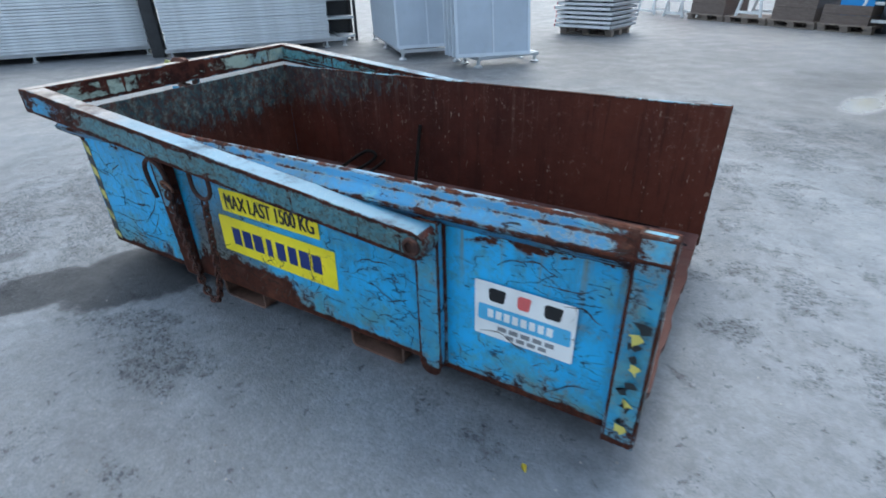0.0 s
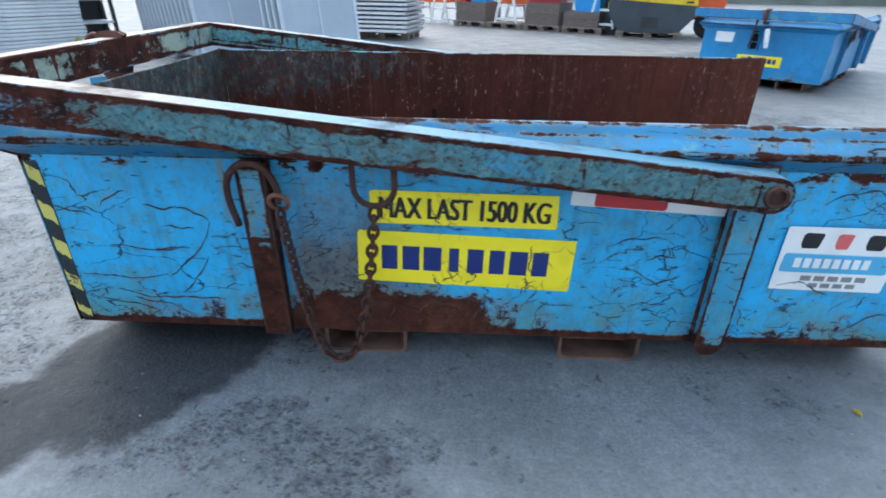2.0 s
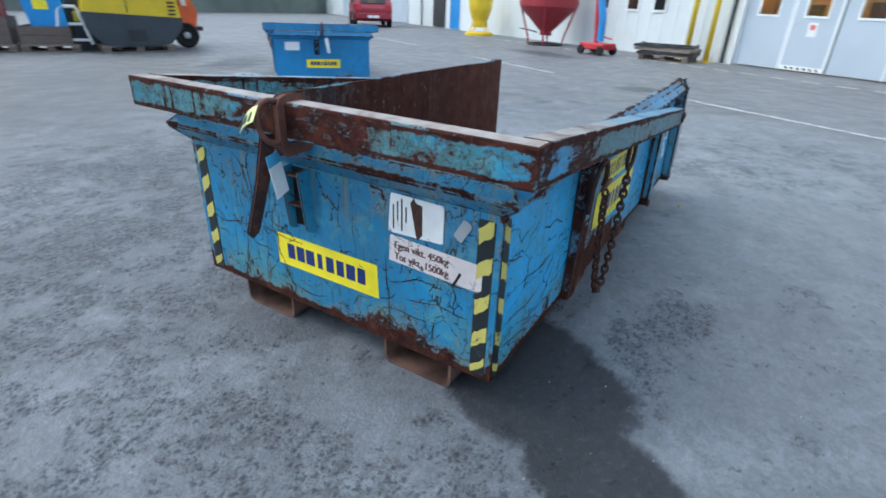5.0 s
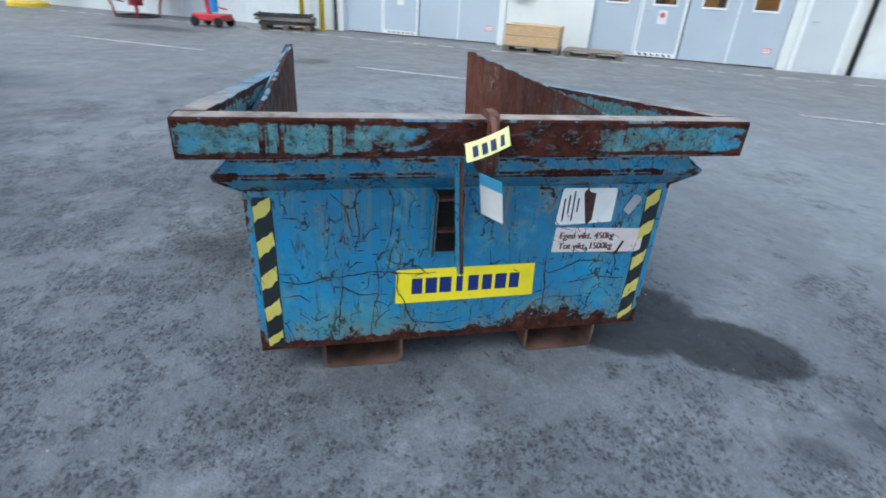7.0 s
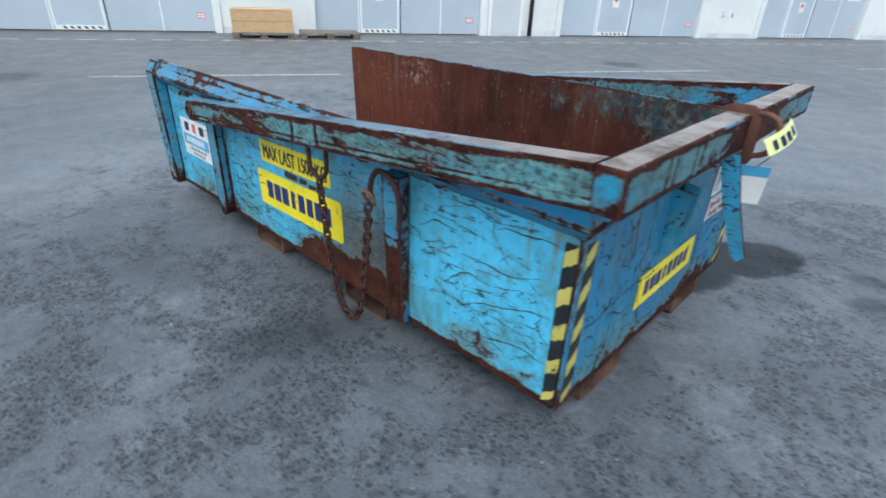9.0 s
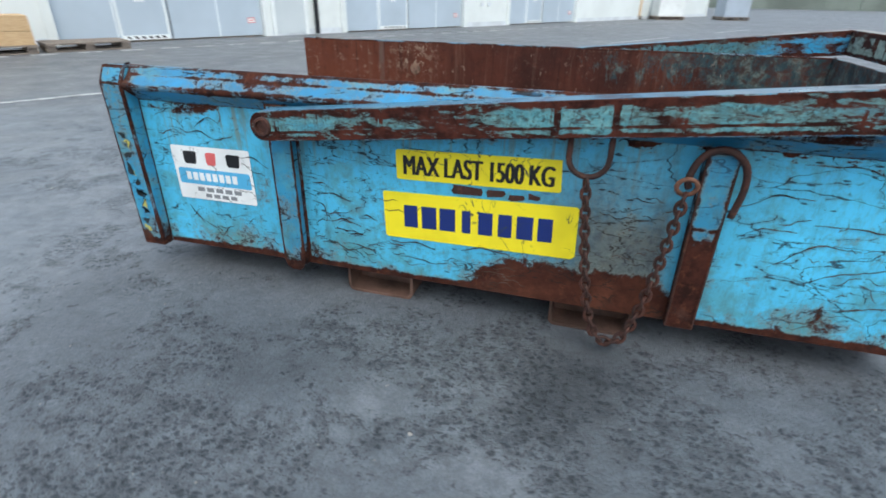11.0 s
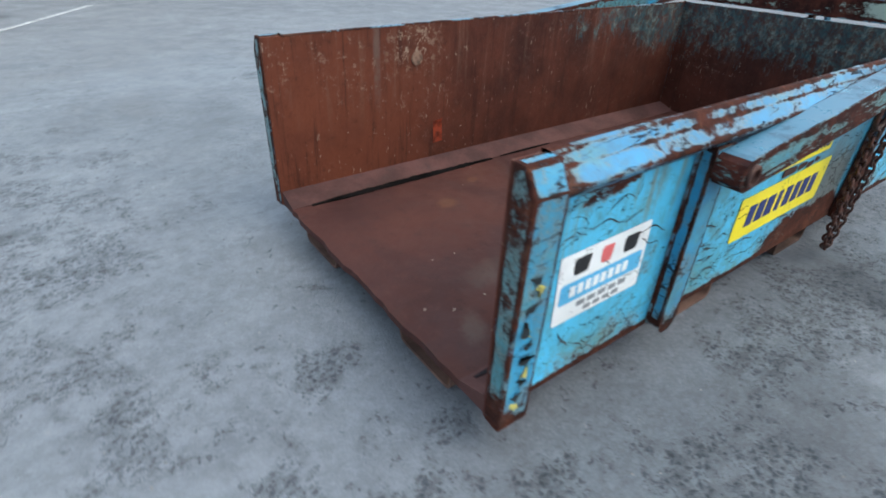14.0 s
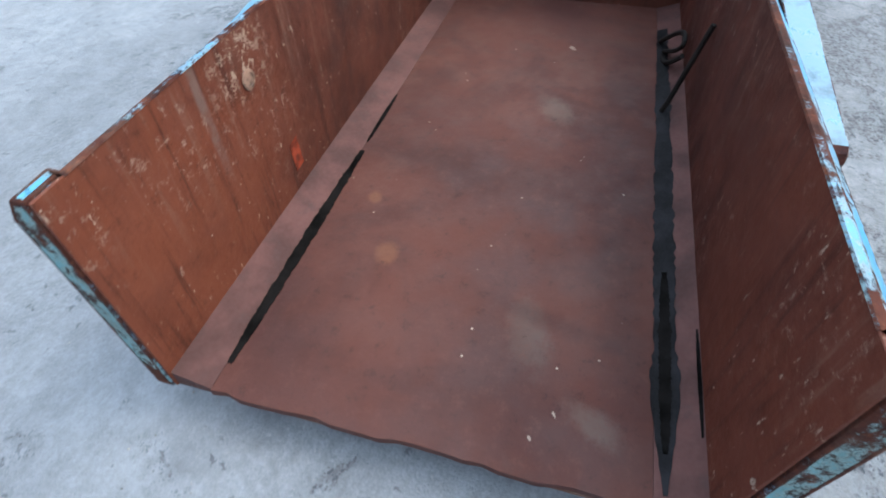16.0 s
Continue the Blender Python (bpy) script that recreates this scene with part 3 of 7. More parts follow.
def make_asphalt():
    """Old yard asphalt: dark binder, pale stone, dusty patches, pitted stretches, damp and oily stains, broad sheen
    tones painted in.
    """
    m = Mat("yard_asphalt")
    near = m.blob(1.3, 0.0, 4.6, 4.2, 0, 0.45, m.math("MULTIPLY", m.math("SUBTRACT", m.noise(1.3, 5, 0.6), 0.5), 1.6))
    bind = m.mix(m.step(m.noise(0.7, 7, 0.66), 0.34, 0.66), (0.090, 0.103, 0.121), (0.148, 0.169, 0.195))
    bind = m.mix(m.step(near, 0.0, 1.0, 0.75, 0.0), bind, m.mix(m.step(m.noise(0.35, 4, 0.55), 0.35, 0.65), (0.140, 0.146, 0.157), (0.172, 0.178, 0.190)))
    stone = m.cells(110, "F1", None, "Color")
    grain = m.math("MULTIPLY", m.step(m.axis(0, stone), 0.0, 1.0, 0.88, 1.12), m.step(m.noise(38, 5, 0.8), 0.3, 0.7, 0.86, 1.15))
    g = m.nt.nodes.new("ShaderNodeVectorMath")
    g.operation = "SCALE"
    m.put(g.inputs[0], bind)
    m.put(g.inputs["Scale"], grain)
    c = g.outputs[0]
    # pitted, coarse stretches beside the skip, smoother ones elsewhere
    loose = m.math("MULTIPLY", m.math("SUBTRACT", m.noise(1.3, 5, 0.6), 0.5), 1.6)
    coarse = m.blob(0.9, 2.0, 2.3, 1.5, 10, 0.45, loose)
    for x, y, a, b in ((-1.1, 0.2, 0.9, 1.7), (4.2, -1.2, 1.0, 1.6), (-0.5, -2.1, 1.0, 0.5), (3.6, 3.4, 1.4, 0.9)):
        coarse = m.math("MAXIMUM", coarse, m.blob(x, y, a, b, 15, 0.45, loose))
    coarse = m.math("MAXIMUM", coarse, m.step(m.noise(0.8, 5, 0.6, 0, m.moved(1, 5, 0)), 0.52, 0.66))
    dust_sheen = m.math("MULTIPLY", m.step(m.noise(3.1, 9, 0.76, 0.1), 0.47, 0.66), m.step(m.noise(0.5, 4, 0.55, 0, m.moved(7, 2, 0)), 0.36, 0.60))
    # pale dusty ground at the open end; the patch at y -4.6 paints sky sheen
    pale = m.math("MULTIPLY", m.math("MAXIMUM", m.blob(4.4, -1.2, 1.9, 1.6, 0, 0.6, loose), m.math("MAXIMUM", m.blob(3.6, 0.2, 0.8, 1.6, 0, 0.6, loose), m.blob(0.8, -4.6, 4.6, 2.3, 0, 0.5, loose))), m.step(m.noise(4.3, 8, 0.75, 0.0, m.moved(6, 3, 0)), 0.34, 0.58, 0.35, 1.0))
    dust_sheen = m.math("MAXIMUM", dust_sheen, pale)
    c = m.mix(m.math("MULTIPLY", dust_sheen, m.step(near, 0.0, 1.0, 0.30, 0.62)), c, (0.245, 0.272, 0.308))
    # clusters of worn-out binder: darker ground full of small pits, with smooth stretches between
    cl = m.math("ADD", m.noise(3.6, 7, 0.72, 0.25, m.moved(2, 2, 0)), m.step(coarse, 0.0, 1.0, -0.10, 0.055))
    worn = near
    cl = m.math("MULTIPLY", m.math("MULTIPLY", m.step(cl, 0.47, 0.60), m.step(pale, 0.0, 1.0, 1.0, 0.62)), m.step(worn, 0.0, 1.0, 0.08, 1.0))
    mot = m.step(m.noise(15, 8, 0.75, 0.0, m.moved(2, 2, 0)), 0.40, 0.62)
    c = m.mix(m.math("MULTIPLY", m.math("MULTIPLY", mot, m.step(cl, 0.0, 1.0, 0.30, 0.76)), 0.85), c, (0.046, 0.051, 0.058))
    place = m.warped(38, 0.05, m.scaled(1, 1.25, 1))
    pits = m.step(m.cells(30, "F1", place, "Distance", "2D"), 0.40, 0.10)
    small = m.step(m.cells(62, "F1", m.moved(4, 9, 0, place), "Distance", "2D"), 0.30, 0.14)
    pits = m.math("MAXIMUM", m.math("MULTIPLY", pits, m.step(cl, 0.25, 0.75)), m.math("MULTIPLY", small, m.step(cl, 0.05, 0.6, 0.10, 0.85)))
    lone = m.math("MULTIPLY", m.step(m.cells(11, "F1", m.warped(30, 0.09), "Distance", "2D"), 0.11, 0.06), m.step(m.noise(2.2, 3, 0.6, 0, m.moved(7, 7, 0)), 0.46, 0.54))
    pits = m.math("MAXIMUM", pits, m.math("MULTIPLY", lone, 0.8))
    c = m.mix(m.math("MULTIPLY", pits, 0.56), c, (0.026, 0.030, 0.036))
    fleck = m.math("MULTIPLY", m.step(m.noise(26, 7, 0.8, 0, m.moved(8, 1, 0)), 0.58, 0.68), m.step(m.noise(1.9, 4, 0.6, 0, m.moved(4, 4, 0)), 0.42, 0.58))
    c = m.mix(m.math("MULTIPLY", fleck, 0.6), c, (0.27, 0.285, 0.30))
    dark = m.step(m.noise(1.5, 7, 0.7, 0.2, m.moved(3, 8, 0)), 0.58, 0.76)
    c = m.mix(m.math("MULTIPLY", dark, m.step(worn, 0.0, 1.0, 0.08, 0.5)), c, (0.052, 0.056, 0.063))
    ragged = m.math("MULTIPLY", m.math("SUBTRACT", m.noise(7, 7, 0.7), 0.5), 0.6)
    # damp stains; the last three broad blobs paint ground with less sky sheen darker
    wet_dim = None
    for x, y, a, b, turn, soft, deep in (
        (0.25, -0.72, 0.42, 0.31, 56, 0.10, 1.0), (-0.05, -1.07, 0.33, 0.19, 58, 0.12, 1.0), (-0.58, -1.0, 0.10, 0.06, 70, 0.5, 0.6),
        (-0.55, -1.27, 0.09, 0.06, 20, 0.5, 0.6), (1.0, 0.98, 0.27, 0.15, 60, 0.8, 0.65), (1.75, 1.1, 0.3, 0.16, 20, 0.8, 0.4),
        (3.70, -1.18, 0.10, 0.05, 30, 0.5, 0.5), (3.6, 6.2, 1.0, 0.7, 60, 0.6, 0.6), (5.5, 7.6, 1.2, 0.5, 35, 0.6, 0.6),
        (7.9, 0.7, 0.30, 0.35, 60, 0.5, 0.6), (3.95, -7.7, 0.35, 0.4, 60, 0.5, 0.6), (12.9, 4.4, 1.3, 0.5, 60, 0.5, 0.7), (0.6, 6.4, 4.2, 2.6, 10, 0.5, 0.36), (3.4, 4.9, 2.2, 1.7, 30, 0.7, 0.30), (0.8, 1.75, 1.7, 0.75, 8, 0.8, 0.20),
    ):
        p = m.math("MULTIPLY", m.blob(x, y, a, b, turn, soft, ragged), deep)
        wet_dim = p if wet_dim is None else m.math("MAXIMUM", wet_dim, p)
    c = m.mix(m.math("MULTIPLY", wet_dim, 0.9), c, m.mix(m.step(m.noise(30, 6, 0.8), 0.5, 0.7), (0.020, 0.023, 0.028), (0.05, 0.055, 0.062)))
    pool = m.math("MAXIMUM", m.blob(3.75, 4.85, 0.45, 0.17, 75, 0.35, ragged), m.blob(4.3, 5.7, 0.7, 0.22, 60, 0.5, ragged))
    # the sky mirrored in the pools is painted as a pale colour
    c = m.mix(m.math("MULTIPLY", pool, 0.8), c, (0.24, 0.25, 0.27))
    rough = m.step(m.math("ADD", m.noise(3, 6, 0.65), m.math("MULTIPLY", wet_dim, 0.1)), 0.2, 0.8, 0.38, 0.68)
    rough = m.math("SUBTRACT", rough, m.math("MULTIPLY", pool, 0.38), True)
    h = m.math("ADD", m.math("MULTIPLY", m.cells(110), -0.7), m.math("ADD", m.math("MULTIPLY", m.noise(16, 8, 0.78), 2.6), m.math("MULTIPLY", pits, -1.4)))
    h = m.math("MULTIPLY", h, m.math("SUBTRACT", 1.0, m.math("MULTIPLY", pool, 0.9)))
    m.finish(c, rough, 0.0, h, 0.45, 0.006, 0.4)
    m.put(m.bsdf.inputs["Specular IOR Level"], m.math("MULTIPLY", m.step(wet_dim, 0.0, 1.0, 0.58, 0.26), m.math("SUBTRACT", 1.0, m.math("MAXIMUM", m.math("MULTIPLY", pits, 0.85), m.math("MULTIPLY", m.math("MULTIPLY", mot, cl), 0.5)))))
    return m.mat


M_ASPHALT = make_asphalt()


def make_marking():
    m = Mat("road_paint")
    c = m.mix(m.step(m.noise(9, 6, 0.7), 0.44, 0.62), (0.48, 0.49, 0.50), (0.20, 0.20, 0.21))
    return m.finish(c, 0.6, 0.0, m.noise(60, 3), 0.3, 0.002)


M_MARK = make_marking()
M_WALL = plain("white_sheet_wall", (0.66, 0.72, 0.75), 0.5, 0, 0.05, 1.2, 0.4, 0.12)
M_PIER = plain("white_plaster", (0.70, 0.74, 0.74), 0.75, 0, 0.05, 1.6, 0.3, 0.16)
M_GARAGE = plain("pale_blue_door_paint", (0.43, 0.505, 0.585), 0.45, 0, 0.05, 1.5, 0.4, 0.08)
M_DOOR_GREY = plain("grey_door_paint", (0.52, 0.57, 0.60), 0.5, 0, 0.05, 1.5, 0.4, 0.1)
M_FRAME = plain("white_frame_paint", (0.78, 0.82, 0.83), 0.45, 0, 0.04, 3, 0.4, 0.1)
M_RUBBER = plain("black_rubber", (0.015, 0.015, 0.016), 0.75, 0, 0.2, 9, 0.3)
M_DARK = plain("dark_steel", (0.028, 0.030, 0.034), 0.6, 0, 0.2, 9)
M_BLACK_STEEL = plain("blackened_steel", (0.010, 0.008, 0.0075), 0.7, 0, 0.3, 30, 0.2)
M_ZINC = plain("galvanised_steel", (0.46, 0.49, 0.52), 0.42, 0.6, 0.12, 9)
M_LIGHT_GREY = plain("light_grey_steel", (0.36, 0.42, 0.50), 0.45, 0, 0.06, 4, 0.5, 0.15)
M_PALE_FRAME = plain("pale_frame_steel", (0.50, 0.56, 0.63), 0.45, 0, 0.06, 4, 0.5, 0.15)
M_SHEET = plain("pale_board", (0.60, 0.64, 0.68), 0.5, 0, 0.10, 5, 0.4, 0.2)
M_YELLOW_PAINT = plain("yellow_paint", (0.72, 0.52, 0.02), 0.45, 0, 0.08, 5)
M_RED_PAINT = plain("dark_red_paint", (0.30, 0.022, 0.035), 0.4, 0, 0.10, 5)
M_RED_CART = plain("bright_red_paint", (0.50, 0.03, 0.04), 0.45, 0, 0.10, 6)
M_ORANGE = plain("orange_paint", (0.68, 0.12, 0.03), 0.4, 0, 0.08, 5)
M_BLUE_PAINT = plain("machine_blue_paint", (0.03, 0.25, 0.62), 0.4, 0, 0.08, 5)
M_ANTHRACITE = plain("anthracite_plastic", (0.040, 0.050, 0.062), 0.55, 0, 0.12, 6)
M_WHITE_PAINT = plain("white_paint", (0.72, 0.75, 0.76), 0.45, 0, 0.06, 5)
M_CAR_RED = plain("car_red_paint", (0.28, 0.02, 0.04), 0.2, 0, 0.05, 3, 0.6, 0.05)
M_TARP = plain("tar_seam", (0.0055, 0.005, 0.005), 0.9, 0, 0.6, 30, 0.02)
M_TAR_GREY = plain("old_tar", (0.0095, 0.0095, 0.0115), 0.75, 0, 0.5, 26, 0.15)
M_LEAF = plain("yellow_leaf", (0.62, 0.52, 0.05), 0.6, 0, 0.2, 60)


def make_wood(name, a, b):
    m = Mat(name)
    g = m.noise(3.0, 5, 0.6, 1.5, m.scaled(2, 14, 14))
    c = m.mix(m.step(g, 0.35, 0.65), a, b)
    c = m.mix(m.math("MULTIPLY", m.lone(), 0.35), c, tuple(v * 0.6 for v in b))
    return m.finish(c, 0.7, 0.0, g, 0.3, 0.003)


def make_grit():
    m = Mat("grit_stone")
    n = m.nt.nodes.new("ShaderNodeNewGeometry").outputs["Random Per Island"]
    c = m.mix(n, (0.07, 0.072, 0.078), (0.34, 0.33, 0.31))
    return m.finish(c, 0.8, 0.0, m.noise(200, 3), 0.2, 0.001, 0.3)


M_GRIT = make_grit()
M_PINE = make_wood("new_pine", (0.50, 0.33, 0.17), (0.62, 0.44, 0.25))
M_OLD_WOOD = make_wood("weathered_wood", (0.17, 0.14, 0.12), (0.28, 0.23, 0.19))
M_PLY = make_wood("brown_crate_wood", (0.10, 0.075, 0.065), (0.17, 0.135, 0.115))


def make_glass():
    m = Mat("window_glass")
    m.bsdf.inputs["Transmission Weight"].default_value = 0.0
    c = m.mix(m.step(m.noise(1.6, 3), 0.4, 0.7), (0.015, 0.017, 0.02), (0.09, 0.05, 0.025))
    return m.finish(c, 0.06, 0.0)


M_GLASS = make_glass()
M_CLEAR = Mat("clear_glass")
M_CLEAR.bsdf.inputs["Transmission Weight"].default_value = 1.0
M_CLEAR = M_CLEAR.finish((0.85, 0.88, 0.88), 0.02, 0.0)
M_OCHRE = plain("ochre_inner_wall", (0.50, 0.30, 0.13), 0.7, 0, 0.25, 3, 0.3, 0.5)
M_STRIP_LAMP = Mat("strip_lamp_glow")
M_STRIP_LAMP.bsdf.inputs["Emission Strength"].default_value = 26.0
M_STRIP_LAMP.bsdf.inputs["Emission Color"].default_value = (1.0, 0.80, 0.55, 1)
M_STRIP_LAMP = M_STRIP_LAMP.finish((0.8, 0.8, 0.78), 0.5, 0.0)


# ---------------------------------------------------------------- mesh tools
def box(bm, x0, x1, y0, y1, z0, z1, m=None):
    lo, hi = (min(x0, x1), min(y0, y1), min(z0, z1)), (max(x0, x1), max(y0, y1), max(z0, z1))
    v = [bm.verts.new((hi[0] if i & 1 else lo[0], hi[1] if i & 2 else lo[1], hi[2] if i & 4 else lo[2])) for i in range(8)]
    for f in ((0, 2, 3, 1), (4, 5, 7, 6), (0, 1, 5, 4), (2, 6, 7, 3), (0, 4, 6, 2), (1, 3, 7, 5)):
        bm.faces.new([v[i] for i in f])
    if m is not None:
        bmesh.ops.transform(bm, matrix=m, verts=v)
    return v


def prism(bm, outline, place, a, b):
    """A closed outline of (u, v) pairs swept from a to b; place(u, v, w) gives the point."""
    lo = [bm.verts.new(place(u, v, a)) for u, v in outline]
    hi = [bm.verts.new(place(u, v, b)) for u, v in outline]
    n = len(outline)
    bm.faces.new(lo)
    bm.faces.new(hi[::-1])
    for i in range(n):
        bm.faces.new((lo[i], lo[(i + 1) % n], hi[(i + 1) % n], hi[i]))
    return lo + hi


def flowing(points, steps=4):
    """A smooth line through the points."""
    p = [Vector(q) for q in points]
    p = [p[0] * 2 - p[1], *p, p[-1] * 2 - p[-2]]
    out = []
    for a, b, c, d in zip(p, p[1:], p[2:], p[3:]):
        for k in range(steps):
            t = k / steps
            out.append(0.5 * (2 * b + (c - a) * t + (2 * a - 5 * b + 4 * c - d) * t * t + (3 * b - a - 3 * c + d) * t ** 3))
    return [*out, p[-2]]


def tube(bm, points, radius, sides=10, closed=False):
    pts = [Vector(p) for p in points]
    n = len(pts)
    rings, up = [], None
    for i, p in enumerate(pts):
        a, b = (pts[i - 1], pts[(i + 1) % n]) if closed else (pts[max(i - 1, 0)], pts[min(i + 1, n - 1)])
        t = (b - a).normalized()
        if up is None:
            up = Vector((0, 0, 1)) if abs(t.z) < 0.9 else Vector((1, 0, 0))
        side = t.cross(up).normalized()
        up = side.cross(t).normalized()
        r = radius[i] if isinstance(radius, (list, tuple)) else radius
        rings.append([bm.verts.new(p + r * (math.cos(k * math.tau / sides) * side + math.sin(k * math.tau / sides) * up)) for k in range(sides)])
    for i in range(n if closed else n - 1):
        a, b = rings[i], rings[(i + 1) % n]
        for k in range(sides):
            bm.faces.new((a[k], a[(k + 1) % sides], b[(k + 1) % sides], b[k]))
    if not closed:
        bm.faces.new(rings[0][::-1])
        bm.faces.new(rings[-1])


def lathe(bm, profile, axis_m, sides=28):
    """A profile of (radius, height) turned about the z axis of axis_m."""
    rings = []
    for r, h in profile:
        rings.append([bm.verts.new(axis_m @ Vector((r * math.cos(k * math.tau / sides), r * math.sin(k * math.tau / sides), h))) for k in range(sides)])
    for a, b in zip(rings, rings[1:]):
        for k in range(sides):
            bm.faces.new((a[k], a[(k + 1) % sides], b[(k + 1) % sides], b[k]))
    bm.faces.new(rings[0][::-1])
    bm.faces.new(rings[-1])


def bevel(bm, width, segments=1, material=-1, angle=30):
    bm.normal_update()
    edges = [e for e in bm.edges if len(e.link_faces) == 2 and e.calc_face_angle(0) > radians(angle)]
    bmesh.ops.bevel(bm, geom=edges, offset=width, segments=segments, profile=0.6, affect="EDGES", clamp_overlap=True, material=material)


def worn_edges(bm, width):
    """Rings every face large enough with a strip; the float layer 'wear' falls from 1 at the edge to 0 inside."""
    layer = bm.verts.layers.float.new("wear")
    for v in bm.verts:
        v[layer] = 1.0
    bm.normal_update()
    big = []
    for f in bm.faces:
        run = max(e.calc_length() for e in f.edges)
        if run > 0 and f.calc_area() / run > 2.3 * width:
            big.append(f)
    old = set(bm.verts)
    bmesh.ops.inset_individual(bm, faces=big, thickness=width, use_even_offset=True)
    for v in bm.verts:
        v[layer] = 1.0 if v in old else 0.0


def battered(bm, cuts, amount, push, keep):
    """Cuts the long edges up and pushes the vertices that keep(v) picks by a slow noise, along push."""
    long = [e for e in bm.edges if e.calc_length() > 0.4]
    bmesh.ops.subdivide_edges(bm, edges=long, cuts=cuts, use_grid_fill=True)
    push = Vector(push)
    for v in bm.verts:
        if keep(v):
            n = noise.noise(v.co * 2.1) + 0.5 * noise.noise(v.co * 5.3 + Vector((3, 1, 2)))
            v.co += push * (amount * min(1.0, max(0.0, 0.5 + n)))
    for f in bm.faces:
        f.smooth = all(keep(v) for v in f.verts)


def part(name, bm, material, parent=None, label="", smooth=False):
    """Links a bmesh as one mesh object, under a thing or a part."""
    bmesh.ops.recalc_face_normals(bm, faces=bm.faces)
    me = bpy.data.meshes.new(name)
    bm.to_mesh(me)
    bm.free()
    for one in material if isinstance(material, (list, tuple)) else [material]:
        me.materials.append(one)
    if smooth:
        me.shade_smooth()
    ob = new(name, me)
    if parent is not None:
        ob.parent = parent
    if label:
        tagged(ob, label)
    return ob


def thing(name, m, label, category, group="", kind=""):
    ob = new(name)
    ob.empty_display_size = 0.2
    ob.matrix_world = m
    return tagged(ob, label, category, group, kind)


def one(name, bm, material, label, category, group="", kind="", m=None):
    ob = part(name, bm, material)
    if m is not None:
        ob.matrix_world = m
    return tagged(ob, label, category, group, kind)


def text_mesh(body, size):
    """The outline of words in the built-in font, as a bmesh in the xy plane, with its width."""
    cu = bpy.data.curves.new("words", "FONT")
    cu.body, cu.size, cu.offset = body, size, 0.0
    cu.align_x, cu.align_y = "LEFT", "BOTTOM_BASELINE"
    ob = new("words", cu)
    bpy.context.view_layer.update()
    me = bpy.data.meshes.new_from_object(ob.evaluated_get(bpy.context.evaluated_depsgraph_get()))
    bm = bmesh.new()
    for k in range(3):
        bm.from_mesh(me)
        me.transform(Matrix.Translation((0.055, 0, 0.0002)))
    bpy.data.objects.remove(ob)
    bpy.data.meshes.remove(me)
    bpy.data.curves.remove(cu)
    xs = [v.co.x for v in bm.verts]
    return bm, max(xs)


# ---------------------------------------------------------------- ground
bm = bmesh.new()
bmesh.ops.create_grid(bm, x_segments=2, y_segments=2, size=400)
ground = one("ground", bm, M_ASPHALT, "worn grey asphalt yard with dusty patches and damp stains", "asphalt", "", "structure")

# lines painted along the building: a dashed centre line and short dashes near the wall
WALL = pose(10.825, -6.25, 0, 0, 0, 60)


def stripe(bm, x0, x1, y0, y1):
    """A thin painted strip with a slightly ragged outline, 4 mm above the asphalt."""
    rng = random.Random(int(x0 * 100) + 7)
    n = max(2, int((x1 - x0) / 0.25))
    ring = [(x0 + (x1 - x0) * i / n, y0 + rng.uniform(-0.008, 0.008)) for i in range(n + 1)]
    ring += [(x1 - (x1 - x0) * i / n, y1 + rng.uniform(-0.008, 0.008)) for i in range(n + 1)]
    prism(bm, ring, lambda u, v, w: (u, v, w), 0.001, 0.005)


for x0, x1 in ((-18.6, -15.6), (-12.5, -9.4), (-5.9, -2.75), (0.5, 3.68), (6.7, 9.85), (13.0, 16.1), (19.3, 22.4)):
    bm = bmesh.new()
    stripe(bm, x0, x1, 6.01, 6.085)
    one("road_line", bm, M_MARK, "worn white painted line on the asphalt", "road marking", "centre line dashes", "structure", WALL)
for i in range(58):
    bm = bmesh.new()
    x = -21 + i * 0.66
    stripe(bm, x, x + 0.36, 1.55, 1.66)
    one("road_dash", bm, M_MARK, "short worn white painted dash on the asphalt", "road marking", "dashes along the building", "structure", WALL)


# ---------------------------------------------------------------- the skip
HALF, LONG, LOW, TOP = 0.68, 2.68, 0.112, 0.792
PLATE = 0.012


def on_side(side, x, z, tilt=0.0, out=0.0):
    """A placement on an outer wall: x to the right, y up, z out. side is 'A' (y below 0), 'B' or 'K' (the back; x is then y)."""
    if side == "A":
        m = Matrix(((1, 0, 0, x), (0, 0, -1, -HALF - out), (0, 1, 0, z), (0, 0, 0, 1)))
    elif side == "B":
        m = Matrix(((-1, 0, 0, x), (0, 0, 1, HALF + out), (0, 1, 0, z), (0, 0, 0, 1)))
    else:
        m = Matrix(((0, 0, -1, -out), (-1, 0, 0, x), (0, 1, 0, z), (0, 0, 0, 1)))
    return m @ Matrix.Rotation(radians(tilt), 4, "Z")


def film(bm, w, h, thick, m, wave=0.0, seed=1):
    """A thin sheet w by h round the origin of m, with slightly worn corners."""
    rng = random.Random(seed)
    c = 0.006
    ring = [(-w / 2 + c, -h / 2), (w / 2 - c, -h / 2), (w / 2, -h / 2 + c), (w / 2, h / 2 - c), (w / 2 - c, h / 2), (-w / 2 + c, h / 2), (-w / 2, h / 2 - c), (-w / 2, -h / 2 + c)]
    ring = [(u + rng.uniform(-wave, wave), v + rng.uniform(-wave, wave)) for u, v in ring]
    prism(bm, ring, lambda u, v, t: m @ Vector((u, v, t)), 0.0004, thick)


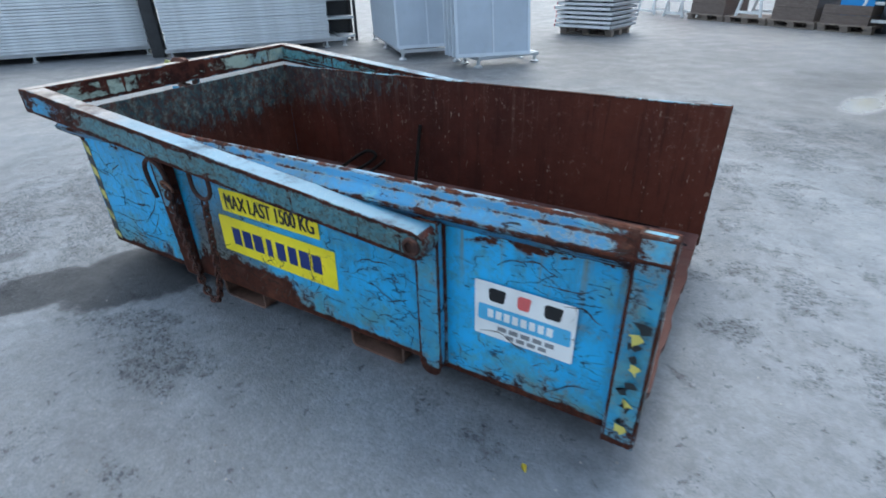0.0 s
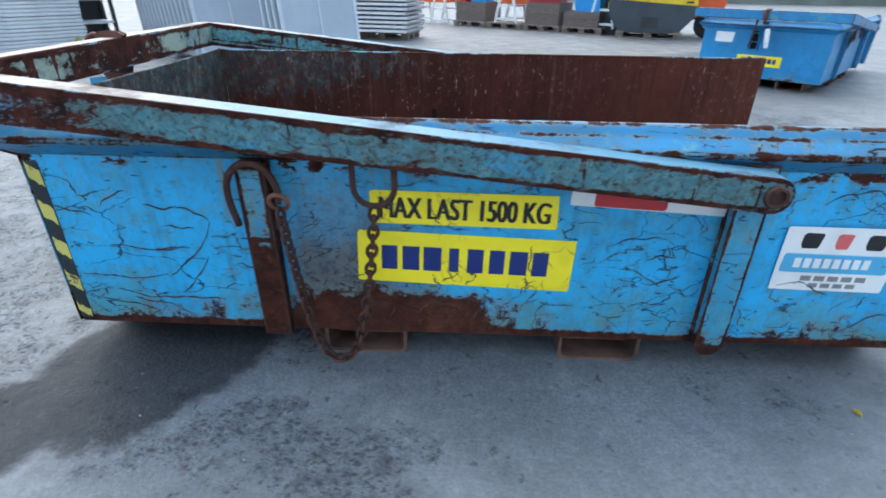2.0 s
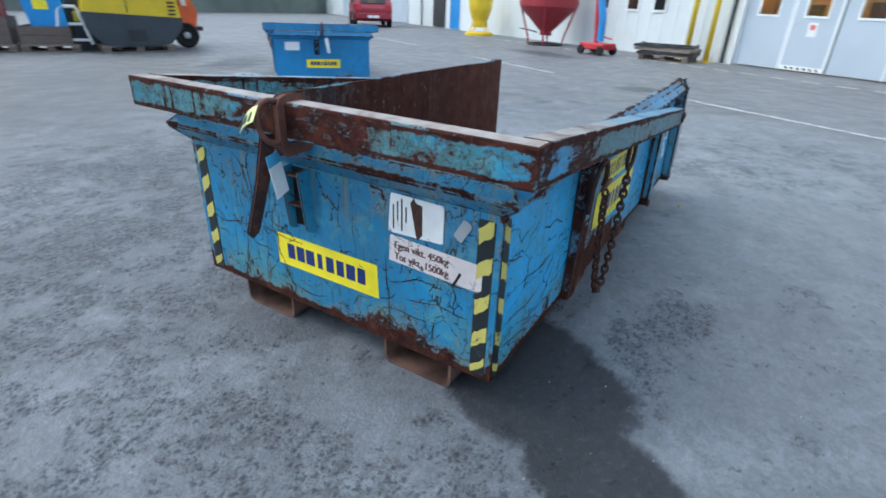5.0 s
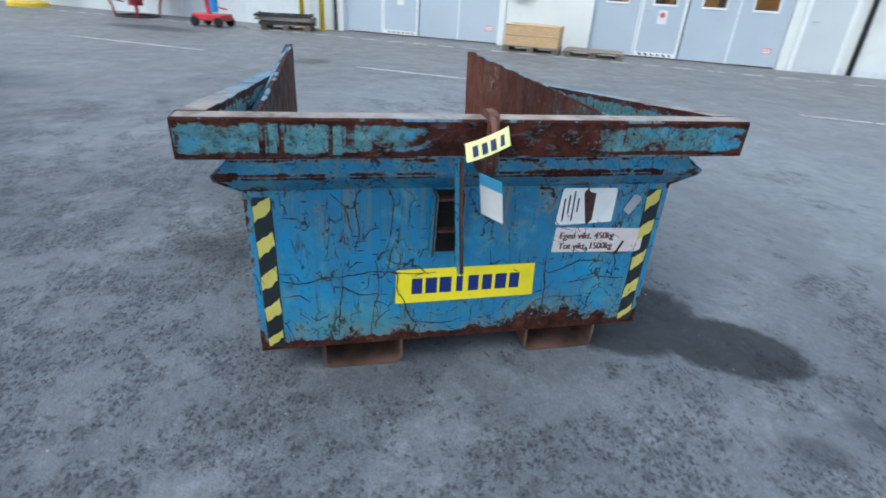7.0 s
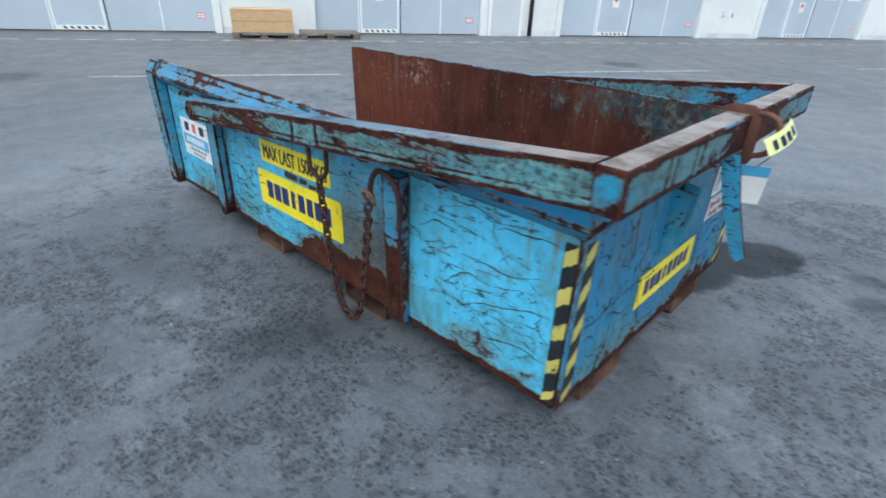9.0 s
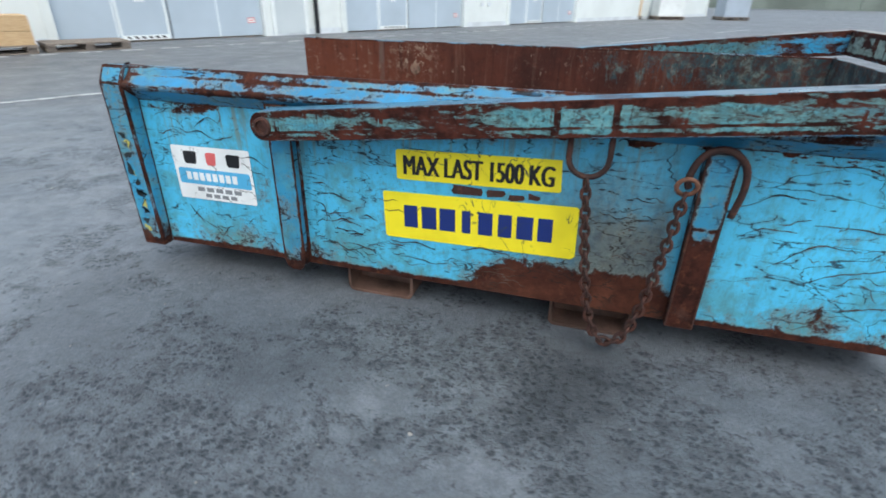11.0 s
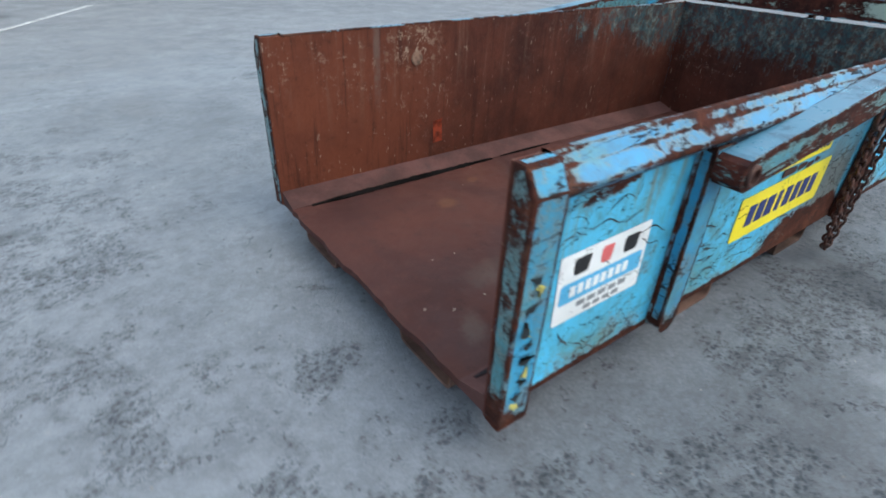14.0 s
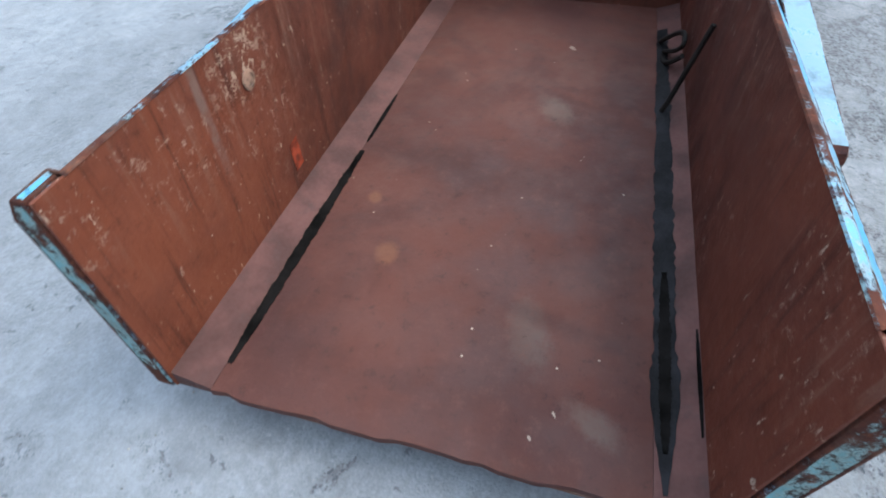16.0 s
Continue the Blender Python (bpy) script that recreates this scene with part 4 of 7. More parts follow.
def bars(bm, boxes, m, z0, z1):
    for x0, x1, y0, y1 in boxes:
        box(bm, x0, x1, y0, y1, z0, z1, m)


def slab_row(width, height, count):
    """A row of plain upright slabs in place of a name."""
    step = width / count
    wide = (0.74, 0.80, 0.84, 0.46, 0.74, 0.70, 0.82, 0.72)
    return [(-width / 2 + (i + 0.5 - wide[i % 8] / 2) * step, -width / 2 + (i + 0.5 + wide[i % 8] / 2) * step, -height / 2, height / 2) for i in range(count)]


def name_plate(skip, side, x, z, w, h, tilt, seed):
    bm = bmesh.new()
    film(bm, w, h, 0.0014, on_side(side, x, z, tilt), 0.004, seed)
    plate = part("name_sticker", bm, M_YELLOW, skip, "yellow sticker with a row of navy slabs")
    bm = bmesh.new()
    bars(bm, slab_row(w * 0.80, h * 0.46, 8), on_side(side, x, z, tilt), 0.0016, 0.0024)
    part("print", bm, M_NAVY, plate)
    return plate


def words(parent, body, side, x, z, tilt, width, height, material):
    bm, wide = text_mesh(body, 1.0)
    m = on_side(side, x, z, tilt, 0.002) @ Matrix.Diagonal((width / wide, height / 0.72, 1, 1))
    bmesh.ops.transform(bm, matrix=m, verts=bm.verts)
    return part("lettering", bm, material, parent)


def load_sign(skip, side, x, z, tilt):
    bm = bmesh.new()
    film(bm, 0.53, 0.104, 0.0014, on_side(side, x, z, tilt), 0.003, 5)
    plate = part("load_sticker", bm, M_YELLOW, skip, "yellow load limit sticker with black capitals")
    m = on_side(side, x, z, tilt)
    start = m @ Vector((-0.245, -0.032, 0))
    words(plate, "MAX LAST 1500 KG", side, start.x, start.z, tilt, 0.49, 0.066, M_BLACK)


def maker_sign(skip, side, x, z, w, h, tilt):
    m = on_side(side, x, z, tilt)
    bm = bmesh.new()
    film(bm, w, h, 0.0014, m, 0.003, 11)
    plate = part("maker_sticker", bm, M_WHITE, skip, "scuffed white sticker with a blue band and plain blocks")
    bm = bmesh.new()
    film(bm, w * 0.93, h * 0.30, 0.0020, m @ Matrix.Translation((0, -h * 0.06, 0)), 0.002, 3)
    part("band", bm, M_SKY_PRINT, plate)
    for x, tone in ((-0.27, M_BLACK), (0.0, M_RED), (0.28, M_BLACK)):
        bm = bmesh.new()
        film(bm, w * (0.12 if tone is M_RED else 0.16), h * 0.23, 0.0022, m @ Matrix.Translation((x * w, h * 0.30, 0)), 0.003, 4)
        part("block", bm, tone, plate)
    bm = bmesh.new()
    bars(bm, [(-w * 0.36 + i * w * 0.085, -w * 0.36 + i * w * 0.085 + w * 0.06, -h * 0.13, h * 0.02) for i in range(8)], m, 0.0022, 0.0028)
    part("white_print", bm, M_WHITE, plate)
    bm = bmesh.new()
    bars(bm, [(-w * 0.25 + i * w * 0.12, -w * 0.25 + i * w * 0.12 + w * 0.09, -h * 0.34, -h * 0.26) for i in range(5)], m, 0.0016, 0.0022)
    bars(bm, [(-w * 0.16 + i * w * 0.11, -w * 0.16 + i * w * 0.11 + w * 0.08, -h * 0.45, -h * 0.38) for i in range(4)], m, 0.0016, 0.0022)
    part("small_print", bm, M_GREY_PRINT, plate)


def hazard_strip(skip, side, x, z0, z1, w, lean):
    """A strip of slanting black and yellow bands up a corner."""
    m = on_side(side, x, 0)
    bm = bmesh.new()
    film(bm, w, z1 - z0, 0.0010, m @ Matrix.Translation((0, (z0 + z1) / 2, 0)), 0.002, 21)
    strip = part("hazard_strip", bm, M_HAZ_K, skip, "worn black and yellow hazard strip")
    pitch = 0.118
    z = z0 - 0.02
    k = 0
    while z < z1:
        k += 1
        lo, hi = max(z, z0), min(z + pitch * 0.43, z1 - 0.03)
        if hi - lo > 0.015:
            s = lean * w * 0.7
            s0, s1 = (0.0, s) if s > 0 else (-s, 0.0)
            rng = random.Random(k * 7 + int(x * 100))
            low = [(-w / 2 + w * i / 5, min(max(lo + s0 + (s1 - s0) * i / 5 + rng.uniform(-0.005, 0.005), z0), z1)) for i in range(6)]
            top = [(-w / 2 + w * i / 5, min(max(hi + s0 + (s1 - s0) * i / 5 + rng.uniform(-0.005, 0.005), z0 + 0.003), z1)) for i in range(6)]
            ring = low + top[::-1]
            ring = [(u * rng.uniform(0.80, 0.97) if abs(u) > w * 0.45 else u, v) for u, v in ring]
            bm = bmesh.new()
            prism(bm, ring, lambda u, v, t: m @ Vector((u, v, t)), 0.0012, 0.0018)
            part("yellow_band", bm, M_HAZ_Y, strip)
        z += pitch


def chain(skip, points, link=0.041, wire=0.0056):
    """Interlocked oval links along a hanging line."""
    pts = [Vector(p) for p in points]
    dist = [0.0]
    for a, b in zip(pts, pts[1:]):
        dist.append(dist[-1] + (b - a).length)

    def at(d):
        d = min(max(d, 0), dist[-1])
        for i in range(len(pts) - 1):
            if d <= dist[i + 1]:
                return pts[i].lerp(pts[i + 1], (d - dist[i]) / max(dist[i + 1] - dist[i], 1e-6))
        return pts[-1]

    top = thing_part("chain", skip, "rusty steel link chain")
    shape = None
    pitch = link * 0.70
    for i in range(int(dist[-1] / pitch)):
        a, b = at(i * pitch - link * 0.1), at((i + 1) * pitch + link * 0.1)
        if shape is None:
            bm = bmesh.new()
            oval = [(link * 0.5 * math.cos(k * math.tau / 12), link * 0.31 * math.sin(k * math.tau / 12), 0) for k in range(12)]
            tube(bm, oval, wire, 6, True)
            shape = part("link", bm, M_RUST, top, smooth=True)
            ob = shape
        else:
            ob = new("link", shape.data)
            ob.parent = top
        q = (b - a).to_track_quat("X", "Z").to_matrix().to_4x4()
        ob.matrix_basis = Matrix.Translation((a + b) / 2) @ q @ Matrix.Rotation(radians(90 * (i % 2) + 20), 4, "X")
    return top


def thing_part(name, parent, label):
    ob = new(name)
    ob.empty_display_size = 0.05
    ob.parent = parent
    return tagged(ob, label)


def sag(a, b, depth, n=26):
    a, b = Vector(a), Vector(b)
    out = []
    for i in range(n + 1):
        t = i / n
        p = a.lerp(b, t)
        p.z = a.z + (b.z - a.z) * t - depth * (1 - abs(2 * t - 1) ** 2.6)
        out.append(p)
    return out


def make_skip(m, label, main):
    skip = thing("tipping_skip", m, label, "skip")
    paint = WORN if main else KEPT
    # floor, with a worn front lip
    bm = bmesh.new()
    rng = random.Random(4)
    ring = [(0.005, -0.56), (0.005, 0.56)]
    ring += [(LONG + 0.004 + rng.uniform(-0.007, 0.006), 0.56 - 1.12 * i / 26) for i in range(27)]
    prism(bm, ring, lambda u, v, w: (u, v, w), LOW, 0.138)
    part("floor_plate", bm, M_FLOOR, skip, "trodden rusty steel floor")
    for s in (-1, 1):
        bm = bmesh.new()
        ring = [(s * 0.561, LOW + 0.002), (s * 0.561, 0.139), (s * (HALF - PLATE), 0.176), (s * (HALF - PLATE + 0.003), LOW + 0.002)]
        prism(bm, ring, lambda u, v, w: (w, u, v), 0.005, LONG)
        part("corner_strip", bm, M_STRIP, skip)
    # side walls and back wall: painted outside, bare inside
    for s in (-1, 1):
        bm = bmesh.new()
        box(bm, PLATE, LONG, s * (HALF - 0.004), s * HALF, LOW, TOP - 0.002)
        worn_edges(bm, 0.030)
        battered(bm, 22, 0.0032, (0, -s, 0), lambda v: abs(v.co.y) > HALF - 0.0035 and 0.06 < v.co.x < LONG - 0.1 and LOW + 0.025 < v.co.z < TOP - 0.06)
        part("side_wall", bm, paint["panel" if s < 0 else "panel_b"], skip)
        bm = bmesh.new()
        box(bm, PLATE, LONG + 0.006, s * (HALF - PLATE), s * (HALF - 0.0045), LOW + 0.001, TOP)
        bevel(bm, 0.0015)
        for k in range(1, 14):
            bmesh.ops.bisect_plane(bm, geom=bm.verts[:] + bm.edges[:] + bm.faces[:], plane_co=(LONG * k / 14, 0, 0), plane_no=(1, 0, 0))
        part("side_lining", bm, M_INNER if s < 0 else M_INNER_SHADED, skip, "rust-brown inner face")
    bm = bmesh.new()
    box(bm, 0, 0.004, -HALF, HALF, LOW, TOP - 0.002)
    worn_edges(bm, 0.030)
    battered(bm, 22, 0.0032, (1, 0, 0), lambda v: v.co.x < 0.0005 + 0.003 and abs(v.co.y) < HALF - 0.05 and LOW + 0.025 < v.co.z < TOP - 0.06)
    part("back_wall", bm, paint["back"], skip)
    bm = bmesh.new()
    box(bm, 0.0045, PLATE, -HALF + PLATE, HALF - PLATE, LOW + 0.001, TOP)
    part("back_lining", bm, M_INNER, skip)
    # rim: a folded ridge all round but the open end
    fold = [(-0.001, 0.672), (0.060, 0.722), (0.064, 0.734), (0.027, 0.766), (0.008, TOP + 0.001), (-0.014, TOP + 0.002), (-0.014, TOP - 0.006), (-0.001, TOP - 0.006)]
    for s in (-1, 1):
        bm = bmesh.new()
        lo = [bm.verts.new((-u * 0.75, s * (HALF + u), v)) for u, v in fold]
        hi = [bm.verts.new((LONG - 0.070, s * (HALF + u), v)) for u, v in fold]
        n = len(fold)
        for i in range(n):
            bm.faces.new((lo[i], lo[(i + 1) % n], hi[(i + 1) % n], hi[i]))
        bm.faces.new(lo)
        bm.faces.new(hi)
        bevel(bm, 0.004, 1, 1, 24)
        worn_edges(bm, 0.010)
        battered(bm, 26, 0.004, (0, -s, 0.4), lambda v: abs(v.co.y) > HALF + 0.004 and 0.15 < v.co.x < LONG - 0.15)
        part("side_rim", bm, (paint["rim" if s < 0 else "rim_b"], M_EDGE), skip, "chipped blue folded rim")
    bm = bmesh.new()
    lo = [bm.verts.new((-u * 0.75, -HALF - u, v)) for u, v in fold]
    hi = [bm.verts.new((-u * 0.75, HALF + u, v)) for u, v in fold]
    n = len(fold)
    for i in range(n):
        bm.faces.new((lo[i], lo[(i + 1) % n], hi[(i + 1) % n], hi[i]))
    bevel(bm, 0.004, 1, 1, 24)
    worn_edges(bm, 0.010)
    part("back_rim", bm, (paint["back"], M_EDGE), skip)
    # upright posts: open end, pivot, chain hook
    for s in (-1, 1):
        bm = bmesh.new()
        shape = [(-0.002, LOW - 0.002), (0.050, LOW - 0.002), (0.065, 0.738), (0.034, TOP + 0.003), (-0.002, TOP + 0.003)]
        prism(bm, shape, lambda u, v, w: (w, s * (HALF + u), v), LONG - 0.085, LONG + 0.010)
        bmesh.ops.recalc_face_normals(bm, faces=bm.faces)
        bm.normal_update()
        for f in bm.faces:
            f.material_index = 2 if f.normal.x > 0.5 else 0
        bevel(bm, 0.006, 2, 1)
        worn_edges(bm, 0.006)
        part("end_post", bm, (paint["post"], M_EDGE, paint["end"]), skip, "blue end post with a rusted front and edges")
        bm = bmesh.new()
        ring = [(1.966, 0.700), (1.966, LOW + 0.030), (1.974, LOW + 0.006), (1.988, LOW - 0.006), (2.018, LOW - 0.006), (2.032, LOW + 0.006), (2.040, LOW + 0.030), (2.040, 0.700)]
        prism(bm, ring, lambda u, v, w: (u, w, v), s * HALF, s * (HALF + 0.048))
        bevel(bm, 0.006, 2, 1)
        worn_edges(bm, 0.012)
        part("pivot_post", bm, (paint["post"], M_EDGE), skip)
        bm = bmesh.new()
        ring = [(0.0, LOW - 0.006), (0.032, LOW - 0.004), (0.045, 0.45), (0.052, 0.675), (0.0, 0.675)]
        prism(bm, ring, lambda u, v, w: (w, s * (HALF + u), v), 0.628, 0.712)
        bmesh.ops.recalc_face_normals(bm, faces=bm.faces)
        bm.normal_update()
        for f in bm.faces:
            f.material_index = 2 if f.normal.x < -0.5 else 0
        bevel(bm, 0.006, 2, 1)
        worn_edges(bm, 0.014)
        part("hook_post", bm, (paint["hook"], M_RUST, paint["rim"]), skip, "rust-eaten chain post")
    # steel runners below: open-ended channels with rounded lower corners
    def channel(width, height, thick, round_by):
        def ring(half, low, high, r):
            pts = [(-half, high)]
            for k in range(5):
                a = math.pi + math.pi / 2 * k / 4
                pts.append((-half + r + r * math.cos(a), low + r + r * math.sin(a)))
            for k in range(5):
                a = 1.5 * math.pi + math.pi / 2 * k / 4
                pts.append((half - r + r * math.cos(a), low + r + r * math.sin(a)))
            return [*pts, (half, high)]
        return ring(width / 2, 0.0, height, round_by) + ring(width / 2 - thick, thick, height, round_by - thick * 0.7)[::-1]

    for y0, y1 in ((-0.53, -0.25), (0.21, 0.485)):
        bm = bmesh.new()
        mid = (y0 + y1) / 2
        prism(bm, channel(y1 - y0, LOW - 0.001, 0.010, 0.030), lambda u, v, w: (w, mid + u, v), 0.015, LONG - 0.035)
        part("runner", bm, M_RUNNER, skip, "rusty open steel runner")
    for x0, x1 in ((0.80, 1.07), (1.57, 1.83)):
        for s in (-1, 1):
            bm = bmesh.new()
            mid = (x0 + x1) / 2
            prism(bm, channel(x1 - x0, LOW - 0.001, 0.010, 0.026), lambda u, v, w: (mid + u, w, v), s * 0.535, s * 0.650)
            part("cross_runner", bm, M_RUNNER, skip, "rusty open cross runner")
            bm = bmesh.new()
            box(bm, x0 + 0.012, x1 - 0.012, s * 0.550, s * 0.556, 0.012, LOW - 0.003)
            part("runner_stop", bm, M_RUNNER, skip)
    # lifting yoke, lying back over the rim
    yoke = thing_part("yoke", skip, "blue steel lifting yoke worn to rust")
    depth, tall, x_back, z_back, x_pin, z_pin, out = 0.075, 0.106, -0.088, 0.856, 2.005, 0.652, 0.768
    bm = bmesh.new()
    box(bm, x_back - depth / 2, x_back + depth / 2, -out - depth / 2, out + depth / 2, z_back - tall / 2, z_back + tall / 2)
    bevel(bm, 0.007, 2, 1)
    worn_edges(bm, 0.014)
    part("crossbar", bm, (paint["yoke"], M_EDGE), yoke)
    slope = math.atan2(z_pin - z_back, x_pin - x_back)
    reach = math.hypot(x_pin - x_back, z_pin - z_back)
    for s in (-1, 1):
        arm = Matrix.Translation((x_back, s * out, z_back)) @ Matrix.Rotation(-slope, 4, "Y")
        bm = bmesh.new()
        ring = [(0.036, -tall / 2 + 0.0035), (0.036, tall / 2 + 0.0035)]
        ring += [(reach + 0.046 * math.sin(a), tall * 0.44 * math.cos(a)) for a in [math.pi * k / 8 for k in range(9)]]
        prism(bm, ring, lambda u, v, w: arm @ Vector((u, w, v)), -depth / 2, depth / 2)
        bmesh.ops.bevel(bm, geom=[e for e in bm.edges if e.calc_length() > 0.5], offset=0.006, segments=2, profile=0.6, affect="EDGES", clamp_overlap=True, material=1)
        worn_edges(bm, 0.018 if s < 0 else 0.028)
        layer = bm.verts.layers.float["wear"]
        for v in bm.verts:
            if v.co.x < x_back + depth / 2 + 0.03:
                v[layer] *= 0.4
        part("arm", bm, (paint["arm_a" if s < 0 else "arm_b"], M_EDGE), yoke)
        pin = Matrix.Translation((x_pin, s * HALF, z_pin)) @ Matrix.Rotation(radians(-90 * s), 4, "X")
        bm = bmesh.new()
        lathe(bm, [(0.030, 0.0), (0.030, 0.132), (0.027, 0.136), (0.020, 0.136), (0.019, 0.126), (0.0005, 0.126)], pin, 24)
        part("pivot_pin", bm, M_RUST, yoke, "rusty pivot pin", smooth=False)
        # shackle bow under the arm, chain and hook
        x, z = 1.01, z_back + (z_pin - z_back) * (1.01 - x_back) / (x_pin - x_back) - tall / 2
        y = s * (out + 0.004)
        bm = bmesh.new()
        bow = [(x - 0.054, y, z + 0.02)] + [(x - 0.054 * math.cos(a), y, z - 0.058 - 0.053 * math.sin(a)) for a in [math.pi * k / 10 for k in range(11)]] + [(x + 0.054, y, z + 0.02)]
        tube(bm, bow, 0.0085, 8)
        part("shackle", bm, M_RUST, yoke, "rusty bow shackle", smooth=True)
        bm = bmesh.new()
        hx, hy = 0.682, s * (HALF + 0.062)
        loop = [(hx - 0.062, hy - s * 0.006, 0.500), (hx - 0.074, hy, 0.58), (hx - 0.064, hy + s * 0.006, 0.645), (hx - 0.022, hy + s * 0.010, 0.684), (hx + 0.024, hy + s * 0.010, 0.682), (hx + 0.054, hy + s * 0.008, 0.648), (hx + 0.066, hy + s * 0.006, 0.600), (hx + 0.060, hy + s * 0.002, 0.575)]
        tube(bm, flowing(loop), 0.0098, 8)
        part("hook", bm, M_RUST, skip, "rusty open chain hook", smooth=True)
        bm = bmesh.new()
        tube(bm, [(hx + 0.066 + 0.026 * math.cos(a), hy + s * (0.012 + 0.012 * math.sin(a)), 0.580 + 0.026 * math.sin(a)) for a in [math.tau * k / 14 for k in range(14)]], 0.0065, 7, True)
        part("ring", bm, M_RING, skip, "bright rusty hook ring", smooth=True)
        if main:
            chain(skip, sag((hx + 0.066, hy + s * 0.014, 0.560), (x, y, z - 0.115), 0.510 if s < 0 else 0.525))
    # claw that holds the yoke, its lever and the guide on the back wall
    claw = thing_part("yoke_latch", skip, "rusty latch claw with a hanging lever")
    bm = bmesh.new()
    lip = [(-0.146, 0.775), (-0.132, 0.752), (-0.030, 0.756), (-0.020, 0.775), (-0.118, 0.782), (-0.130, 0.800), (-0.130, 0.900), (-0.118, 0.911), (-0.060, 0.912), (-0.050, 0.910), (-0.044, 0.917), (-0.060, 0.925), (-0.112, 0.927), (-0.136, 0.920), (-0.146, 0.900)]
    prism(bm, lip, lambda u, v, w: (u, w, v), -0.010, 0.018)
    bevel(bm, 0.006, 2, 0, 40)
    part("claw", bm, M_CLAW, claw)
    bm = bmesh.new()
    ring = [(-0.138, 0.010, 0.912), (-0.168, 0.016, 0.916), (-0.196, 0.020, 0.902), (-0.206, 0.018, 0.868), (-0.203, 0.012, 0.836), (-0.192, 0.007, 0.812), (-0.170, 0.005, 0.796), (-0.138, 0.006, 0.788)]
    tube(bm, flowing(ring), 0.009, 8)
    part("grip", bm, M_CLAW, claw, smooth=True)
    bm = bmesh.new()
    blade = [(-0.092, 0.802), (-0.140, 0.802), (-0.176, 0.665), (-0.220, 0.540), (-0.232, 0.508), (-0.220, 0.492), (-0.200, 0.504), (-0.182, 0.546), (-0.136, 0.660)]
    prism(bm, blade, lambda u, v, w: (u, w, v), 0.081, 0.093)
    bevel(bm, 0.004, 2, 1, 40)
    bmesh.ops.recalc_face_normals(bm, faces=bm.faces)
    bm.normal_update()
    # faces turned from side B: rusty edges, kept dark to paint their shade
    for f in bm.faces:
        if f.normal.x < -0.3 or f.normal.z < -0.5 or f.normal.y < -0.5:
            f.material_index = 1
    part("lever", bm, (paint["post"], M_RUST), claw)
    bm = bmesh.new()
    for y in (0.040, 0.124):
        ring = [(0.0, 0.440), (-0.030, 0.452), (-0.052, 0.664), (0.0, 0.672)]
        prism(bm, ring, lambda u, v, w: (u, w, v), y, y + 0.010)
    for z in (0.535, 0.64):
        box(bm, -0.034, 0.0, 0.050, 0.124, z, z + 0.008)
    bevel(bm, 0.0015)
    # black plate on the wall, added to paint the shade between the guides
    slot = bmesh.new()
    box(slot, -0.003, -0.0006, 0.051, 0.123, 0.455, 0.668)
    part("guide_slot", slot, M_BLACK_STEEL, skip, "black plate painting the shade inside the lever guide")
    bmesh.ops.recalc_face_normals(bm, faces=bm.faces)
    bm.normal_update()
    for f in bm.faces:
        f.material_index = 0 if abs(f.normal.y) > 0.6 else 1
    part("lever_guide", bm, (paint["post"], M_RUST if main else paint["back"]), skip, "blue lever guide with rusty edges")
    return skip


def bent_in(skip):
    """Side A is bent inwards and down a little towards its open end."""
    for ob in skip.children:
        if ob.type != "MESH" or ob.name.split(".")[0] not in ("side_wall", "side_lining", "side_rim", "end_post"):
            continue
        for v in ob.data.vertices:
            if v.co.y < -0.5 and v.co.x > 1.5:
                k = ((v.co.x - 1.5) / 1.18) ** 1.6 * max(0.0, (v.co.z - 0.2) / 0.6)
                v.co.y += 0.022 * k
                v.co.z -= 0.006 * k


skip = make_skip(pose(0, 0, 0), "battered blue steel tipping skip, rusty inside and open at one end", True)
bent_in(skip)
name_plate(skip, "A", 1.252, 0.378, 0.635, 0.172, -1.4, 1)
name_plate(skip, "B", 1.336, 0.362, 0.642, 0.173, 1.4, 2)
name_plate(skip, "K", 0.0, 0.329, 0.485, 0.129, 0.4, 3)
load_sign(skip, "A", 1.245, 0.541, -0.9)
load_sign(skip, "B", 1.344, 0.541, 1.2)
maker_sign(skip, "A", 2.312, 0.416, 0.325, 0.204, -0.8)
maker_sign(skip, "B", 2.334, 0.418, 0.336, 0.206, 0.4)
for side, sign in (("A", 1), ("B", -1)):
    hazard_strip(skip, side, 0.030, 0.125, 0.655, 0.042, -sign)
hazard_strip(skip, "K", 0.632, 0.125, 0.655, 0.054, 1)
hazard_strip(skip, "K", -0.632, 0.125, 0.655, 0.054, 1)
# patches of hazard film left on the end posts
for side, sign in (("A", -1), ("B", 1)):
    rng = random.Random(3 if sign < 0 else 8)
    for k in range(11):
        zc = 0.19 + k * 0.036 + rng.uniform(-0.012, 0.012)
        bm = bmesh.new()
        m = on_side(side, LONG - 0.037 + rng.uniform(-0.010, 0.010), zc, rng.uniform(-40, 40), 0.0508 + (zc - LOW) * 0.0272)
        film(bm, rng.uniform(0.014, 0.036), rng.uniform(0.014, 0.040), 0.0008 + 0.0004 * (k % 2), m, 0.011, k)
        part("hazard_remnant", bm, M_HAZ_Y if k % 3 == 0 else M_HAZ_K, skip)
# reflective band below the arm
bm = bmesh.new()
m = on_side("A", 1.76, 0.585, -3.5)
film(bm, 0.44, 0.062, 0.0014, m, 0.003, 31)
band = part("reflective_band", bm, M_WHITE, skip, "white and red reflective band")
bm = bmesh.new()
